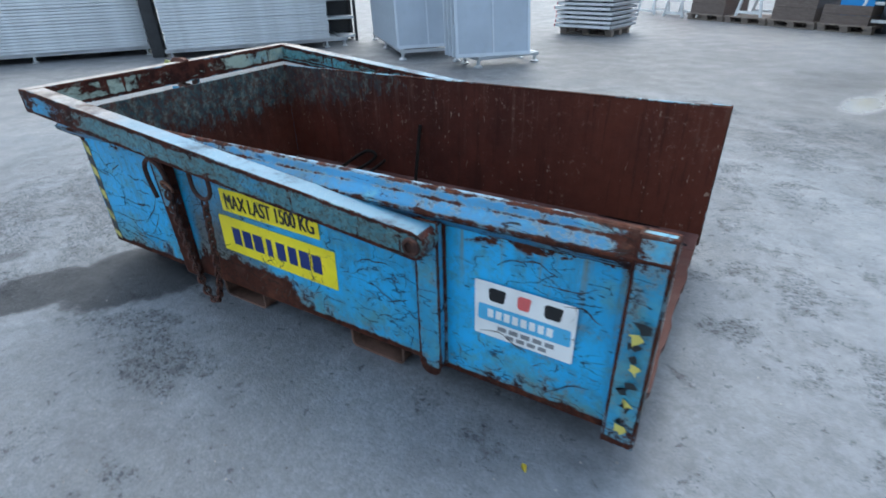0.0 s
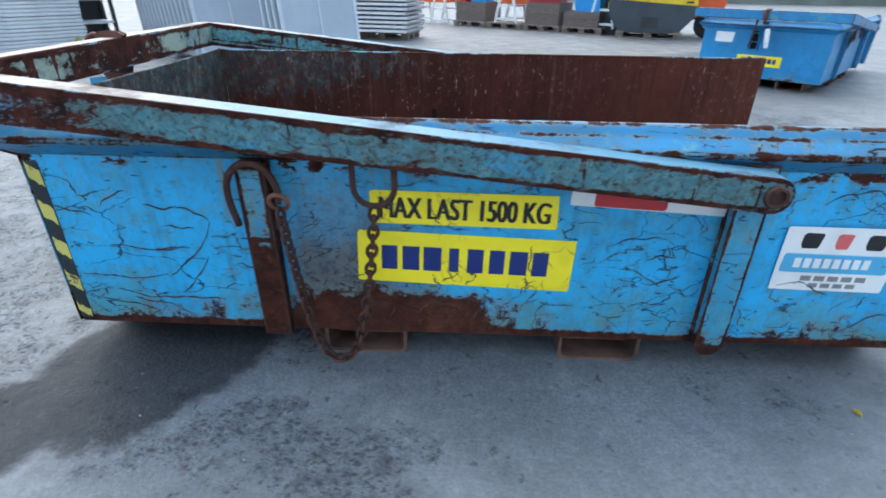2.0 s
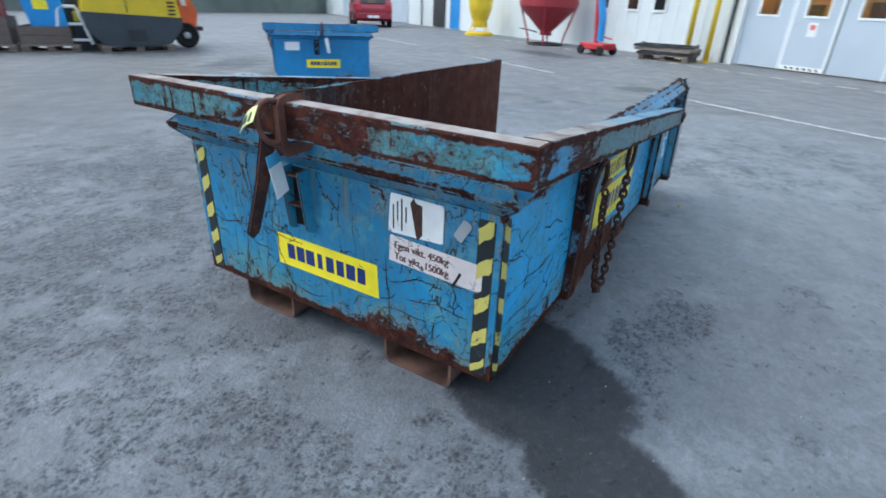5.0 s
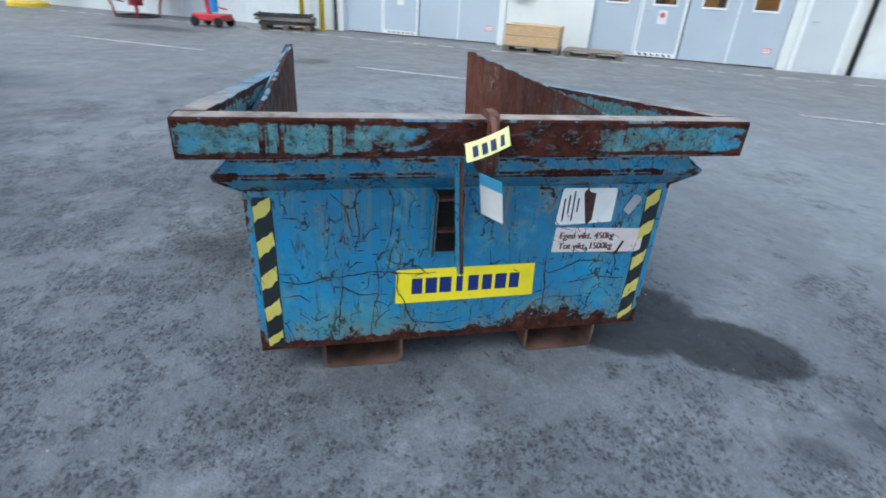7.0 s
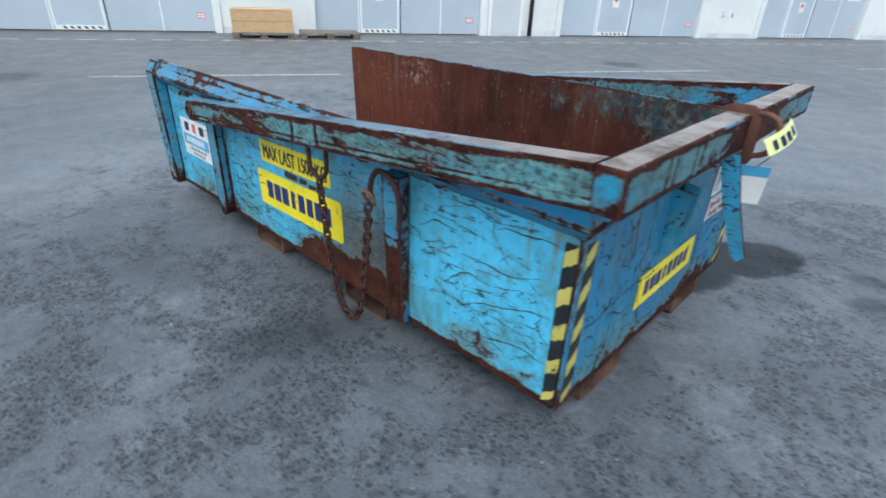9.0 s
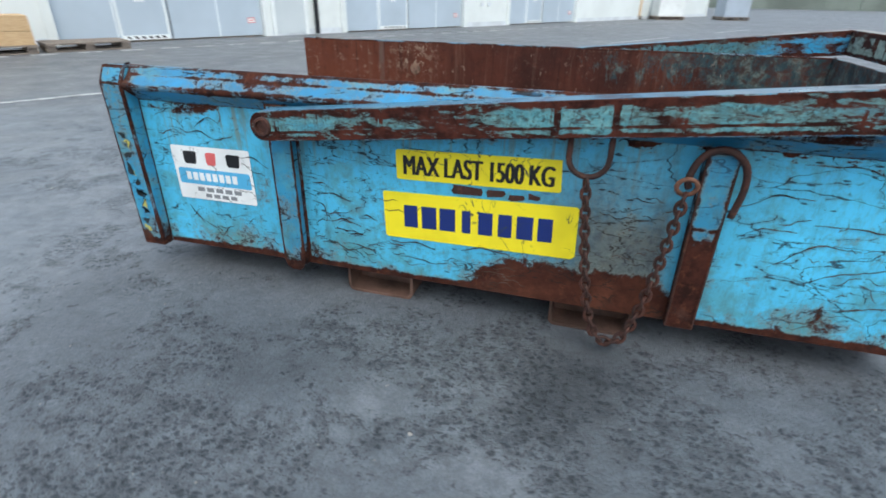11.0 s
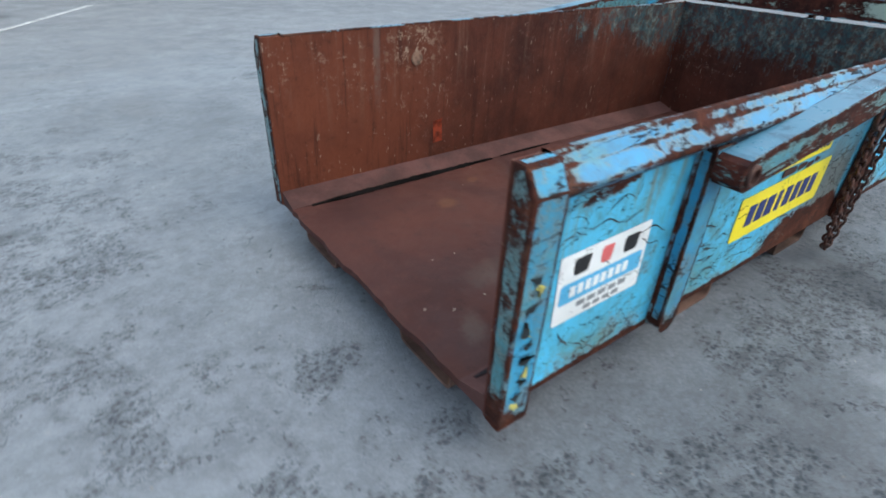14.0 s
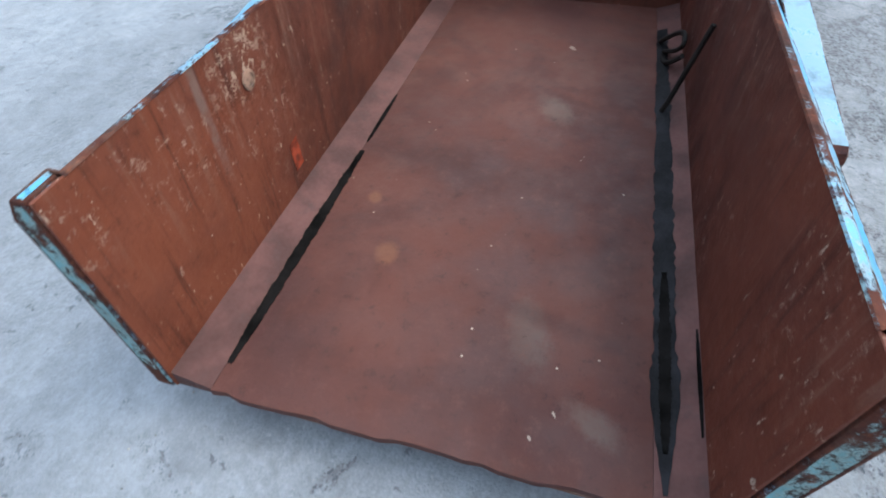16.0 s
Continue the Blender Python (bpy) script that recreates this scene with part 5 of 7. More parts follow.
film(bm, 0.20, 0.060, 0.0012, m @ Matrix.Translation((-0.055, 0, 0.001)), 0.002, 32)
part("red_field", bm, M_RED_CART, band)
# weld scar round the pivot and a fresh red spot on the inner face
bm = bmesh.new()
scar = Matrix.Translation((2.010, -HALF + PLATE + 0.0075, 0.649)) @ Matrix.Rotation(radians(-90), 4, "X")
lathe(bm, [(0.030, 0.0), (0.029, 0.003), (0.020, 0.0045), (0.018, 0.002), (0.0005, 0.002)], scar, 20)
part("pivot_scar", bm, M_SCAR, skip, "pale round weld scar")
bm = bmesh.new()
film(bm, 0.058, 0.110, 0.0010, Matrix(((1, 0, 0, 1.885), (0, 0, 1, -HALF + PLATE + 0.0022), (0, 1, 0, 0.302), (0, 0, 0, 1))), 0.010, 61)
part("fresh_rust_spot", bm, M_FRESH, skip, "red fresh rust spot")
# bare scars where older stickers were scraped off
for side, x, z, w in (("B", 1.272, 0.469, 0.301),):
    for k in range(4):
        bm = bmesh.new()
        film(bm, w * (0.34, 0.20, 0.16, 0.12)[k], (0.026, 0.022, 0.018, 0.02)[k], 0.0012, on_side(side, x + w * (0.32, 0.02, -0.20, -0.38)[k], z + (0.003, 0, -0.003, 0.002)[k], 2), 0.005, 50 + k)
        part("rust_scar", bm, M_RUST, skip, "bare rust scar")
# long scratches and cracks in the paint: (x, z) of both ends and how far the line bows
def scratches(bm, side, strokes, width, seed):
    rng = random.Random(seed)
    m = on_side(side, 0, 0)
    turn = -1 if side in "BK" else 1
    for x0, z0, x1, z1, bow in strokes:
        a, b = Vector((turn * x0, z0, 0)), Vector((turn * x1, z1, 0))
        way = b - a
        n = max(4, int(way.length / 0.014))
        across = Vector((-way.y, way.x, 0))
        unit = across.normalized()
        wobble, left, right = 0.0, [], []
        phase = rng.uniform(0, 6)
        for i in range(n + 1):
            t = i / n
            wobble = wobble * 0.75 + rng.uniform(-0.0026, 0.0026)
            p = a.lerp(b, t) + across * (bow * math.sin(math.pi * t)) + unit * (wobble + 0.004 * math.sin(phase + t * 9))
            half = 0.5 * width * (0.25 + math.sin(math.pi * min(0.97, max(0.03, t))) ** 0.5) * rng.uniform(0.45, 1.25)
            left.append(bm.verts.new(m @ (p + unit * half + Vector((0, 0, 0.0024)))))
            right.append(bm.verts.new(m @ (p - unit * half + Vector((0, 0, 0.0024)))))
        for i in range(n):
            bm.faces.new((left[i], left[i + 1], right[i + 1], right[i]))
        if way.length > 0.10:
            for _ in range(int(way.length / 0.07)):
                t = rng.uniform(0.1, 0.9)
                q = a.lerp(b, t) + across * (bow * math.sin(math.pi * t))
                d = (way.normalized() * rng.uniform(0.3, 1.0) + unit * rng.choice((-1, 1)) * rng.uniform(0.4, 1.0)).normalized()
                side_way = Vector((-d.y, d.x, 0)) * width * 0.25
                e = q + d * rng.uniform(0.008, 0.03)
                bm.faces.new([bm.verts.new(m @ (k + Vector((0, 0, 0.0025)))) for k in (q + side_way, q - side_way, e)])


def strewn(x0, x1, z0, z1, count, long, heading, spread, seed):
    """Short strokes strewn over a field of a wall."""
    rng = random.Random(seed)
    out = []
    for _ in range(count):
        x, z, a, d = rng.uniform(x0, x1), rng.uniform(z0, z1), radians(heading + rng.gauss(0, spread)), long * rng.uniform(0.4, 1.5)
        out.append((x - d / 2 * math.cos(a), z - d / 2 * math.sin(a), x + d / 2 * math.cos(a), z + d / 2 * math.sin(a), rng.uniform(-0.2, 0.2)))
    return out


cuts = bmesh.new()
scratches(cuts, "A", [
    (0.054, 0.516, 0.158, 0.497, 0.02), (0.195, 0.521, 0.28, 0.568, 0.1), (0.32, 0.532, 0.416, 0.525, -0.1), (0.416, 0.525, 0.506, 0.486, 0.1),
    (0.51, 0.478, 0.34, 0.296, 0.08), (0.34, 0.296, 0.07, 0.293, 0.05), (0.36, 0.465, 0.454, 0.454, 0.02), (0.185, 0.397, 0.429, 0.396, -0.04),
    (0.318, 0.382, 0.429, 0.394, 0.03), (0.48, 0.367, 0.374, 0.233, 0.05), (0.106, 0.395, 0.137, 0.4, 0.1), (0.162, 0.239, 0.507, 0.222, -0.04),
    (0.062, 0.209, 0.282, 0.164, 0.04), (0.513, 0.26, 0.578, 0.271, 0.1), (0.562, 0.343, 0.627, 0.331, 0), (0.21, 0.21, 0.4, 0.15, 0.05),
], 0.0040, 1)
scratches(cuts, "A", [
    (1.676, 0.444, 1.824, 0.466, 0.1), (1.779, 0.399, 1.854, 0.413, 0.1), (1.776, 0.319, 1.887, 0.351, -0.1), (1.752, 0.238, 1.848, 0.243, 0.1),
    (1.171, 0.278, 1.243, 0.337, 0.1), (1.27, 0.158, 1.319, 0.223, 0.1), (1.468, 0.151, 1.507, 0.246, 0.1), (1.456, 0.332, 1.451, 0.434, 0.1),
    (2.221, 0.584, 2.356, 0.63, 0.1), (2.265, 0.616, 2.409, 0.602, 0.1), (2.362, 0.569, 2.52, 0.591, -0.1), (2.434, 0.515, 2.542, 0.48, 0.15),
    (2.169, 0.335, 2.327, 0.295, 0.1), (1.713, 0.367, 1.832, 0.308, 0.1), (2.394, 0.147, 2.531, 0.238, 0.1),
], 0.0036, 2)
scratches(cuts, "A", strewn(1.62, 1.93, 0.16, 0.44, 14, 0.05, 10, 40, 3) + strewn(1.0, 1.5, 0.14, 0.30, 16, 0.05, 50, 16, 4) + strewn(2.08, 2.55, 0.14, 0.30, 14, 0.05, 15, 40, 5) + strewn(0.72, 0.95, 0.25, 0.5, 22, 0.05, 35, 12, 6), 0.0026, 7)
scratches(cuts, "B", [
    (1.933, 0.431, 1.865, 0.433, 0.1), (1.922, 0.409, 1.774, 0.387, 0.05), (1.929, 0.372, 1.882, 0.297, 0.3), (1.882, 0.297, 1.747, 0.295, 0.1),
    (1.896, 0.337, 1.775, 0.353, -0.1), (1.848, 0.266, 1.747, 0.26, 0.05), (1.822, 0.217, 1.677, 0.188, 0.1), (1.632, 0.252, 1.473, 0.248, 0.05),
    (1.6, 0.201, 1.416, 0.203, -0.05), (1.905, 0.211, 1.763, 0.176, 0.1), (1.741, 0.335, 1.686, 0.32, 0.1), (1.382, 0.261, 1.215, 0.264, 0.05),
    (2.431, 0.577, 2.308, 0.557, 0.06), (2.308, 0.557, 2.221, 0.58, -0.08), (2.377, 0.59, 2.272, 0.609, 0.25), (2.231, 0.499, 2.094, 0.476, 0.08),
    (2.205, 0.474, 2.117, 0.432, -0.06), (2.541, 0.561, 2.477, 0.581, -0.1),
], 0.0036, 8)
scratches(cuts, "B", [
    (2.412, 0.224, 2.34, 0.165, 0.08), (2.34, 0.165, 2.285, 0.22, 0.15), (2.257, 0.673, 2.272, 0.611, 0.05), (0.469, 0.65, 0.252, 0.635, 0.05),
    (0.588, 0.521, 0.415, 0.556, 0.1), (0.267, 0.613, 0.054, 0.633, 0.05), (0.399, 0.49, 0.109, 0.508, -0.05), (0.477, 0.343, 0.269, 0.426, 0.15),
    (0.374, 0.305, 0.06, 0.408, 0.05), (0.238, 0.33, 0.188, 0.273, 0.1), (0.56, 0.438, 0.432, 0.457, 0.1), (0.319, 0.222, 0.064, 0.261, 0.05),
], 0.0034, 9)
scratches(cuts, "B", strewn(1.55, 1.93, 0.15, 0.42, 18, 0.055, 0, 12, 10) + strewn(1.2, 1.62, 0.14, 0.25, 14, 0.06, 0, 10, 11) + strewn(0.1, 0.58, 0.16, 0.50, 22, 0.055, -6, 18, 12) + strewn(2.10, 2.52, 0.14, 0.28, 14, 0.06, 25, 30, 13) + strewn(0.74, 1.0, 0.28, 0.56, 22, 0.05, 0, 12, 14), 0.0026, 15)
scratches(cuts, "K", [
    (0.605, 0.4, 0.54, 0.373, 0.15), (0.597, 0.368, 0.427, 0.384, -0.05), (0.434, 0.383, 0.108, 0.375, 0.02), (0.439, 0.351, 0.269, 0.305, -0.08),
    (0.269, 0.431, 0.126, 0.375, 0.05), (0.275, 0.421, 0.229, 0.295, 0.1), (0.229, 0.303, 0.154, 0.119, 0.03), (0.185, 0.188, -0.0, 0.182, -0.06),
    (0.305, 0.433, 0.326, 0.158, 0.06), (0.412, 0.431, 0.438, 0.124, 0.02), (0.394, 0.39, 0.346, 0.429, 0.25), (0.505, 0.219, 0.456, 0.243, -0.1),
    (0.598, 0.316, 0.518, 0.296, 0.15), (0.307, 0.166, 0.259, 0.243, 0.2), (0.437, 0.663, 0.376, 0.514, 0.1), (0.367, 0.672, 0.366, 0.46, 0.02),
    (0.261, 0.671, 0.274, 0.47, 0.06), (0.583, 0.584, 0.524, 0.571, 0.15), (0.36, 0.495, 0.294, 0.547, 0.1),
], 0.0040, 16)
scratches(cuts, "K", [
    (-0.292, 0.351, -0.478, 0.401, 0.04), (-0.482, 0.412, -0.587, 0.407, 0.05), (-0.27, 0.448, -0.283, 0.156, 0.03), (-0.247, 0.273, -0.321, 0.312, -0.1),
    (-0.354, 0.305, -0.590, 0.315, 0.06), (-0.24, 0.236, -0.443, 0.248, 0.05), (-0.127, 0.207, -0.219, 0.265, 0.15), (-0.441, 0.171, -0.472, 0.275, -0.1),
    (-0.472, 0.275, -0.513, 0.294, 0.1), (-0.482, 0.156, -0.59, 0.163, 0.08), (-0.532, 0.423, -0.533, 0.31, 0.05), (-0.376, 0.374, -0.422, 0.403, 0.1),
], 0.0038, 17)
scratches(cuts, "K", strewn(-0.58, 0.58, 0.14, 0.28, 30, 0.05, 60, 50, 18) + strewn(0.15, 0.55, 0.3, 0.65, 14, 0.04, 40, 50, 19) + strewn(-0.58, -0.1, 0.28, 0.66, 16, 0.04, 20, 50, 20), 0.0024, 21)
tagged(part("scratch_field", cuts, M_SCRATCH, skip), "long and short rusty scratches in the blue paint", kind="stuff")
# papers on the back
bm = bmesh.new()
film(bm, 0.198, 0.126, 0.0014, on_side("K", -0.392, 0.598, -0.5), 0.006, 41)
paper = part("type_label", bm, M_WHITE, skip, "torn white type label crossed by a rust run")
bm = bmesh.new()
film(bm, 0.021, 0.122, 0.0012, on_side("K", -0.398, 0.599, 3, 0.001), 0.013, 42)
part("rust_run", bm, M_RUST, paper)
bm = bmesh.new()
bars(bm, [(-0.085 + i * 0.016, -0.080 + i * 0.016, -0.05 + (i % 2) * 0.03, 0.03 + (i % 3) * 0.012) for i in range(4)], on_side("K", -0.392, 0.598), 0.0016, 0.0022)
part("small_print", bm, M_BLACK, paper)
bm = bmesh.new()
film(bm, 0.335, 0.090, 0.0014, on_side("K", -0.460, 0.470, -1.8), 0.006, 43)
weights = part("weight_label", bm, M_PINK, skip, "grubby white weight label with brown lettering")
words(weights, "Egen vikt. 450kg", "K", -0.310, 0.482, -1.8, 0.205, 0.025, M_BROWN_PRINT)
words(weights, "Tot vikt. 1500kg", "K", -0.311, 0.443, -1.8, 0.205, 0.025, M_BROWN_PRINT)
bm = bmesh.new()
bars(bm, [(0.085, 0.094, -0.02, 0.035)], on_side("K", -0.460, 0.470, -25), 0.0016, 0.0022)
part("pen_stroke", bm, M_BLACK, weights)
bm = bmesh.new()
film(bm, 0.036, 0.068, 0.003, on_side("K", -0.558, 0.602, -32), 0.003, 44)
part("small_plate", bm, M_ZINC, skip, "dull grey metal tag plate")
# open seams along the floor
for y, x0, x1, w, seed in ((-0.552, 1.62, 2.60, 0.021, 1), (-0.555, 1.2, 1.56, 0.009, 2), (0.584, 0.30, 2.645, 0.036, 3), (0.584, 1.98, 2.55, 0.017, 6), (0.661, 2.19, 2.50, 0.005, 4)):
    rng = random.Random(seed)
    n = 110
    left, right = [], []
    for i in range(n + 1):
        t = i / n
        g = w * ((0.75 + 0.25 * t) * min(1.0, 0.12 + (1 - t) * 9) if seed == 3 else 0.35 + 0.65 * math.sin(math.pi * min(1, max(0.02, t))) ** 0.6) * (0.9 + 0.25 * noise.noise(Vector((t * 14, seed, 0)))) * rng.uniform(0.82, 1.12)
        x = x0 + (x1 - x0) * t
        left.append((x, y - g))
        right.append((x, y + g))
    bm = bmesh.new()
    slope = (0.176 - 0.139) / 0.106
    lift = lambda u, v, t: (u, v, 0.1385 + t + max(0.0, (abs(v) - 0.562) * slope))
    top = 0.0055 if seed == 6 else 0.0035
    prism(bm, left + right[::-1], lift, 0.001, top)
    part("seam", bm, M_TAR_GREY if seed == 3 else M_TARP, skip, "black gaping seam" if seed != 3 else "black tarred seam")

# things on the skip
bm = bmesh.new()
strap = [(-0.200, 0.091, 0.840), (-0.216, 0.064, 0.854), (-0.228, 0.036, 0.870), (-0.232, 0.010, 0.884), (-0.229, -0.010, 0.893)]
for a, b in zip(strap, strap[1:]):
    lean = Vector((0.013, 0.001, 0.021))
    vs = [bm.verts.new(p) for p in (Vector(a) - lean, Vector(a) + lean, Vector(b) + lean, Vector(b) - lean)]
    bm.faces.new(vs)
bmesh.ops.remove_doubles(bm, verts=bm.verts, dist=0.0005)
bmesh.ops.solidify(bm, geom=bm.faces[:], thickness=0.0015)
tape = one("marker_tape", bm, M_TAPE, "fluorescent yellow marker tape wrapped round the latch grip", "tape")
bm = bmesh.new()
for i in range(4):
    a, b = (Vector(strap[0]).lerp(Vector(strap[4]), t) + Vector(((-0.012, -0.018, -0.018, -0.012)[i], -0.001, 0.001)) for t in (0.12 + 0.2 * i, 0.25 + 0.2 * i))
    lean = Vector((0.0075, 0.0005, 0.012))
    bm.faces.new([bm.verts.new(p) for p in (a - lean, a + lean, b + lean, b - lean)])
bmesh.ops.solidify(bm, geom=bm.faces[:], thickness=0.001)
part("print", bm, M_NAVY, tape)

across, up = Vector((-0.087, -0.043, 0.0)).normalized(), Vector((0.0085, 0.0285, 0.125)).normalized()
face = across.cross(up).normalized()
tag = Matrix((face, across, face.cross(across))).transposed().to_4x4()
tag.translation = (-0.172, 0.010, 0.764)
bm = bmesh.new()
box(bm, -0.001, 0.001, -0.045, 0.045, -0.128, -0.034, tag)
ticket = one("hanging_ticket", bm, M_WHITE, "white and blue card ticket hanging from the latch", "ticket")
bm = bmesh.new()
box(bm, -0.0012, 0.0012, -0.045, 0.045, -0.034, 0.0, tag)
part("header", bm, M_SKY_PRINT, ticket)
bm = bmesh.new()
tube(bm, [tag @ Vector((0, 0, -0.004)), Vector((-0.196, -0.001, 0.790)), Vector((-0.203, 0.006, 0.806))], 0.0015, 5)
part("tie", bm, M_BLACK, ticket)

# bent reinforcing bar lying in the corner
bm = bmesh.new()
tube(bm, [(1.075, 0.577, 0.152), (1.076, 0.590, 0.19), (1.080, 0.618, 0.34), (1.085, 0.655, 0.525)], 0.011, 7)
one("steel_rod", bm, M_BLACK_STEEL, "thin black steel rod leaning on the skip's wall", "steel rod")
bm = bmesh.new()
loop = [(0.44, 0.575, 0.150), (0.54, 0.590, 0.22), (0.64, 0.615, 0.29), (0.70, 0.630, 0.315), (0.75, 0.632, 0.29), (0.69, 0.615, 0.23), (0.57, 0.585, 0.16), (0.65, 0.590, 0.152), (0.75, 0.612, 0.21), (0.82, 0.63, 0.27)]
tube(bm, flowing(loop), 0.011, 7)
one("bent_rod", bm, M_BLACK_STEEL, "looped black steel rod on the skip's floor", "steel rod")

# a fallen leaf
bm = bmesh.new()
leaf = [(0.0, -0.022), (0.010, -0.012), (0.016, 0.002), (0.008, 0.016), (0.0, 0.026), (-0.009, 0.014), (-0.014, 0.0), (-0.008, -0.014)]
vs = [bm.verts.new((u, v, 0.006 + 0.012 * abs(u) / 0.016 + 0.004 * v / 0.02)) for u, v in leaf]
c = bm.verts.new((0, 0, 0.005))
for a, b in zip(vs, vs[1:] + vs[:1]):
    bm.faces.new((c, a, b))
bmesh.ops.solidify(bm, geom=bm.faces[:], thickness=0.0008)
one("fallen_leaf", bm, M_LEAF, "small yellow fallen leaf on the asphalt", "leaf", m=pose(2.412, -0.856, 0, 0, 0, 40) @ Matrix.Diagonal((0.62, 0.62, 0.8, 1)))

# grit and small stones strewn over the asphalt round the skip
rng = random.Random(17)
bm = bmesh.new()
for k in range(520):
    a, d = rng.uniform(0, math.tau), rng.uniform(0.25, 2.3) ** 1.0
    x, y = 1.3 + (1.35 + d) * math.cos(a), (0.75 + d) * math.sin(a)
    r = rng.uniform(0.0018, 0.0045) * (1.7 if k % 23 == 0 else 1)
    c = Vector((x, y, r * 0.35))
    tip = bm.verts.new(c + Vector((rng.uniform(-0.3, 0.3) * r, rng.uniform(-0.3, 0.3) * r, r * rng.uniform(0.6, 1.0))))
    foot = [bm.verts.new(c + Vector((r * rng.uniform(0.7, 1.3) * math.cos(q), r * rng.uniform(0.7, 1.3) * math.sin(q), -0.3 * r))) for q in (0.2, 1.4, 2.7, 3.9, 5.2)]
    for p, q in zip(foot, foot[1:] + foot[:1]):
        bm.faces.new((p, q, tip))
    bm.faces.new(foot[::-1])
one("grit", bm, M_GRIT, "scattered small grey stones on the asphalt", "gravel", "", "stuff")


# ---------------------------------------------------------------- second skip across the yard
skip_far = make_skip(pose(4.70, 4.56, 0, 0, 0, 48.5) @ Matrix.Diagonal((1, 1, 0.93, 1)), "blue steel tipping skip with a white label, closer to the machines", False)
name_plate(skip_far, "K", 0.0, 0.322, 0.485, 0.125, 0, 7)
bm = bmesh.new()
film(bm, 0.20, 0.125, 0.0014, on_side("K", 0.43, 0.575), 0.003, 8)
part("type_label", bm, M_WHITE, skip_far, "plain white label")
bm = bmesh.new()
film(bm, 0.05, 0.22, 0.0014, on_side("K", -0.06, 0.60, 8, 0.145), 0.003, 9)
part("ticket", bm, M_WHITE, skip_far, "white card ticket")

# ---------------------------------------------------------------- building with folding doors
hall = thing("workshop_hall", WALL, "long white workshop hall with pale blue folding doors", "building")
DOORS = ((2.73, 7.10), (-3.75, 0.45), (-10.6, -6.1), (-17.0, -12.9))
HIGH, DOOR_H, DEEP = 5.2, 3.3, 0.30
edges = [-30.0]
for a, b in sorted(DOORS):
    edges += [a, b]
edges.append(7.6)
for a, b in zip(edges[::2], edges[1::2]):
    bm = bmesh.new()
    box(bm, a, b, -DEEP, 0, 0, HIGH)
    for x in (a, b - 0.16):
        box(bm, x, x + 0.16, 0, 0.05, 0, HIGH)
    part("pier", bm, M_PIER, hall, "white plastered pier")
    bm = bmesh.new()
    box(bm, a + 0.17, b - 0.17, 0.002, 0.018, 0, 0.14)
    part("plinth", bm, M_SHEET, hall)
for a, b in DOORS:
    bm = bmesh.new()
    box(bm, a, b, -DEEP, 0, DOOR_H, HIGH)
    part("lintel", bm, M_WALL, hall)
bm = bmesh.new()
outline = [(62.0, -DEEP), (7.6, -DEEP), (7.6, -0.012)]
x = 7.7
while x < 61.8:
    outline += [(x, -0.012), (x + 0.02, 0.0), (x + 0.08, 0.0), (x + 0.10, -0.012)]
    x += 0.45
outline.append((62.0, -0.012))
prism(bm, outline, lambda u, v, w: (u, v, w), 0, HIGH)
part("sheet_wall", bm, M_WALL, hall, "white ribbed sheet wall")
bm = bmesh.new()
box(bm, 7.4, 62.0, -14.0, -DEEP, 0, HIGH - 0.2)
box(bm, -30.0, 7.4, -14.0, -1.6, 0, HIGH - 0.2)
box(bm, -30.0, -29.7, -1.6, -DEEP, 0, HIGH - 0.2)
part("body", bm, M_OCHRE, hall, "ochre inner wall")
bm = bmesh.new()
box(bm, -29.7, 7.4, -1.6, -DEEP, DOOR_H + 0.05, DOOR_H + 0.15)
part("inner_ceiling", bm, M_OCHRE, hall)
bm = bmesh.new()
box(bm, -30.3, 62.3, -14.3, 0.25, HIGH, HIGH + 0.25)
part("roof", bm, M_DARK, hall)


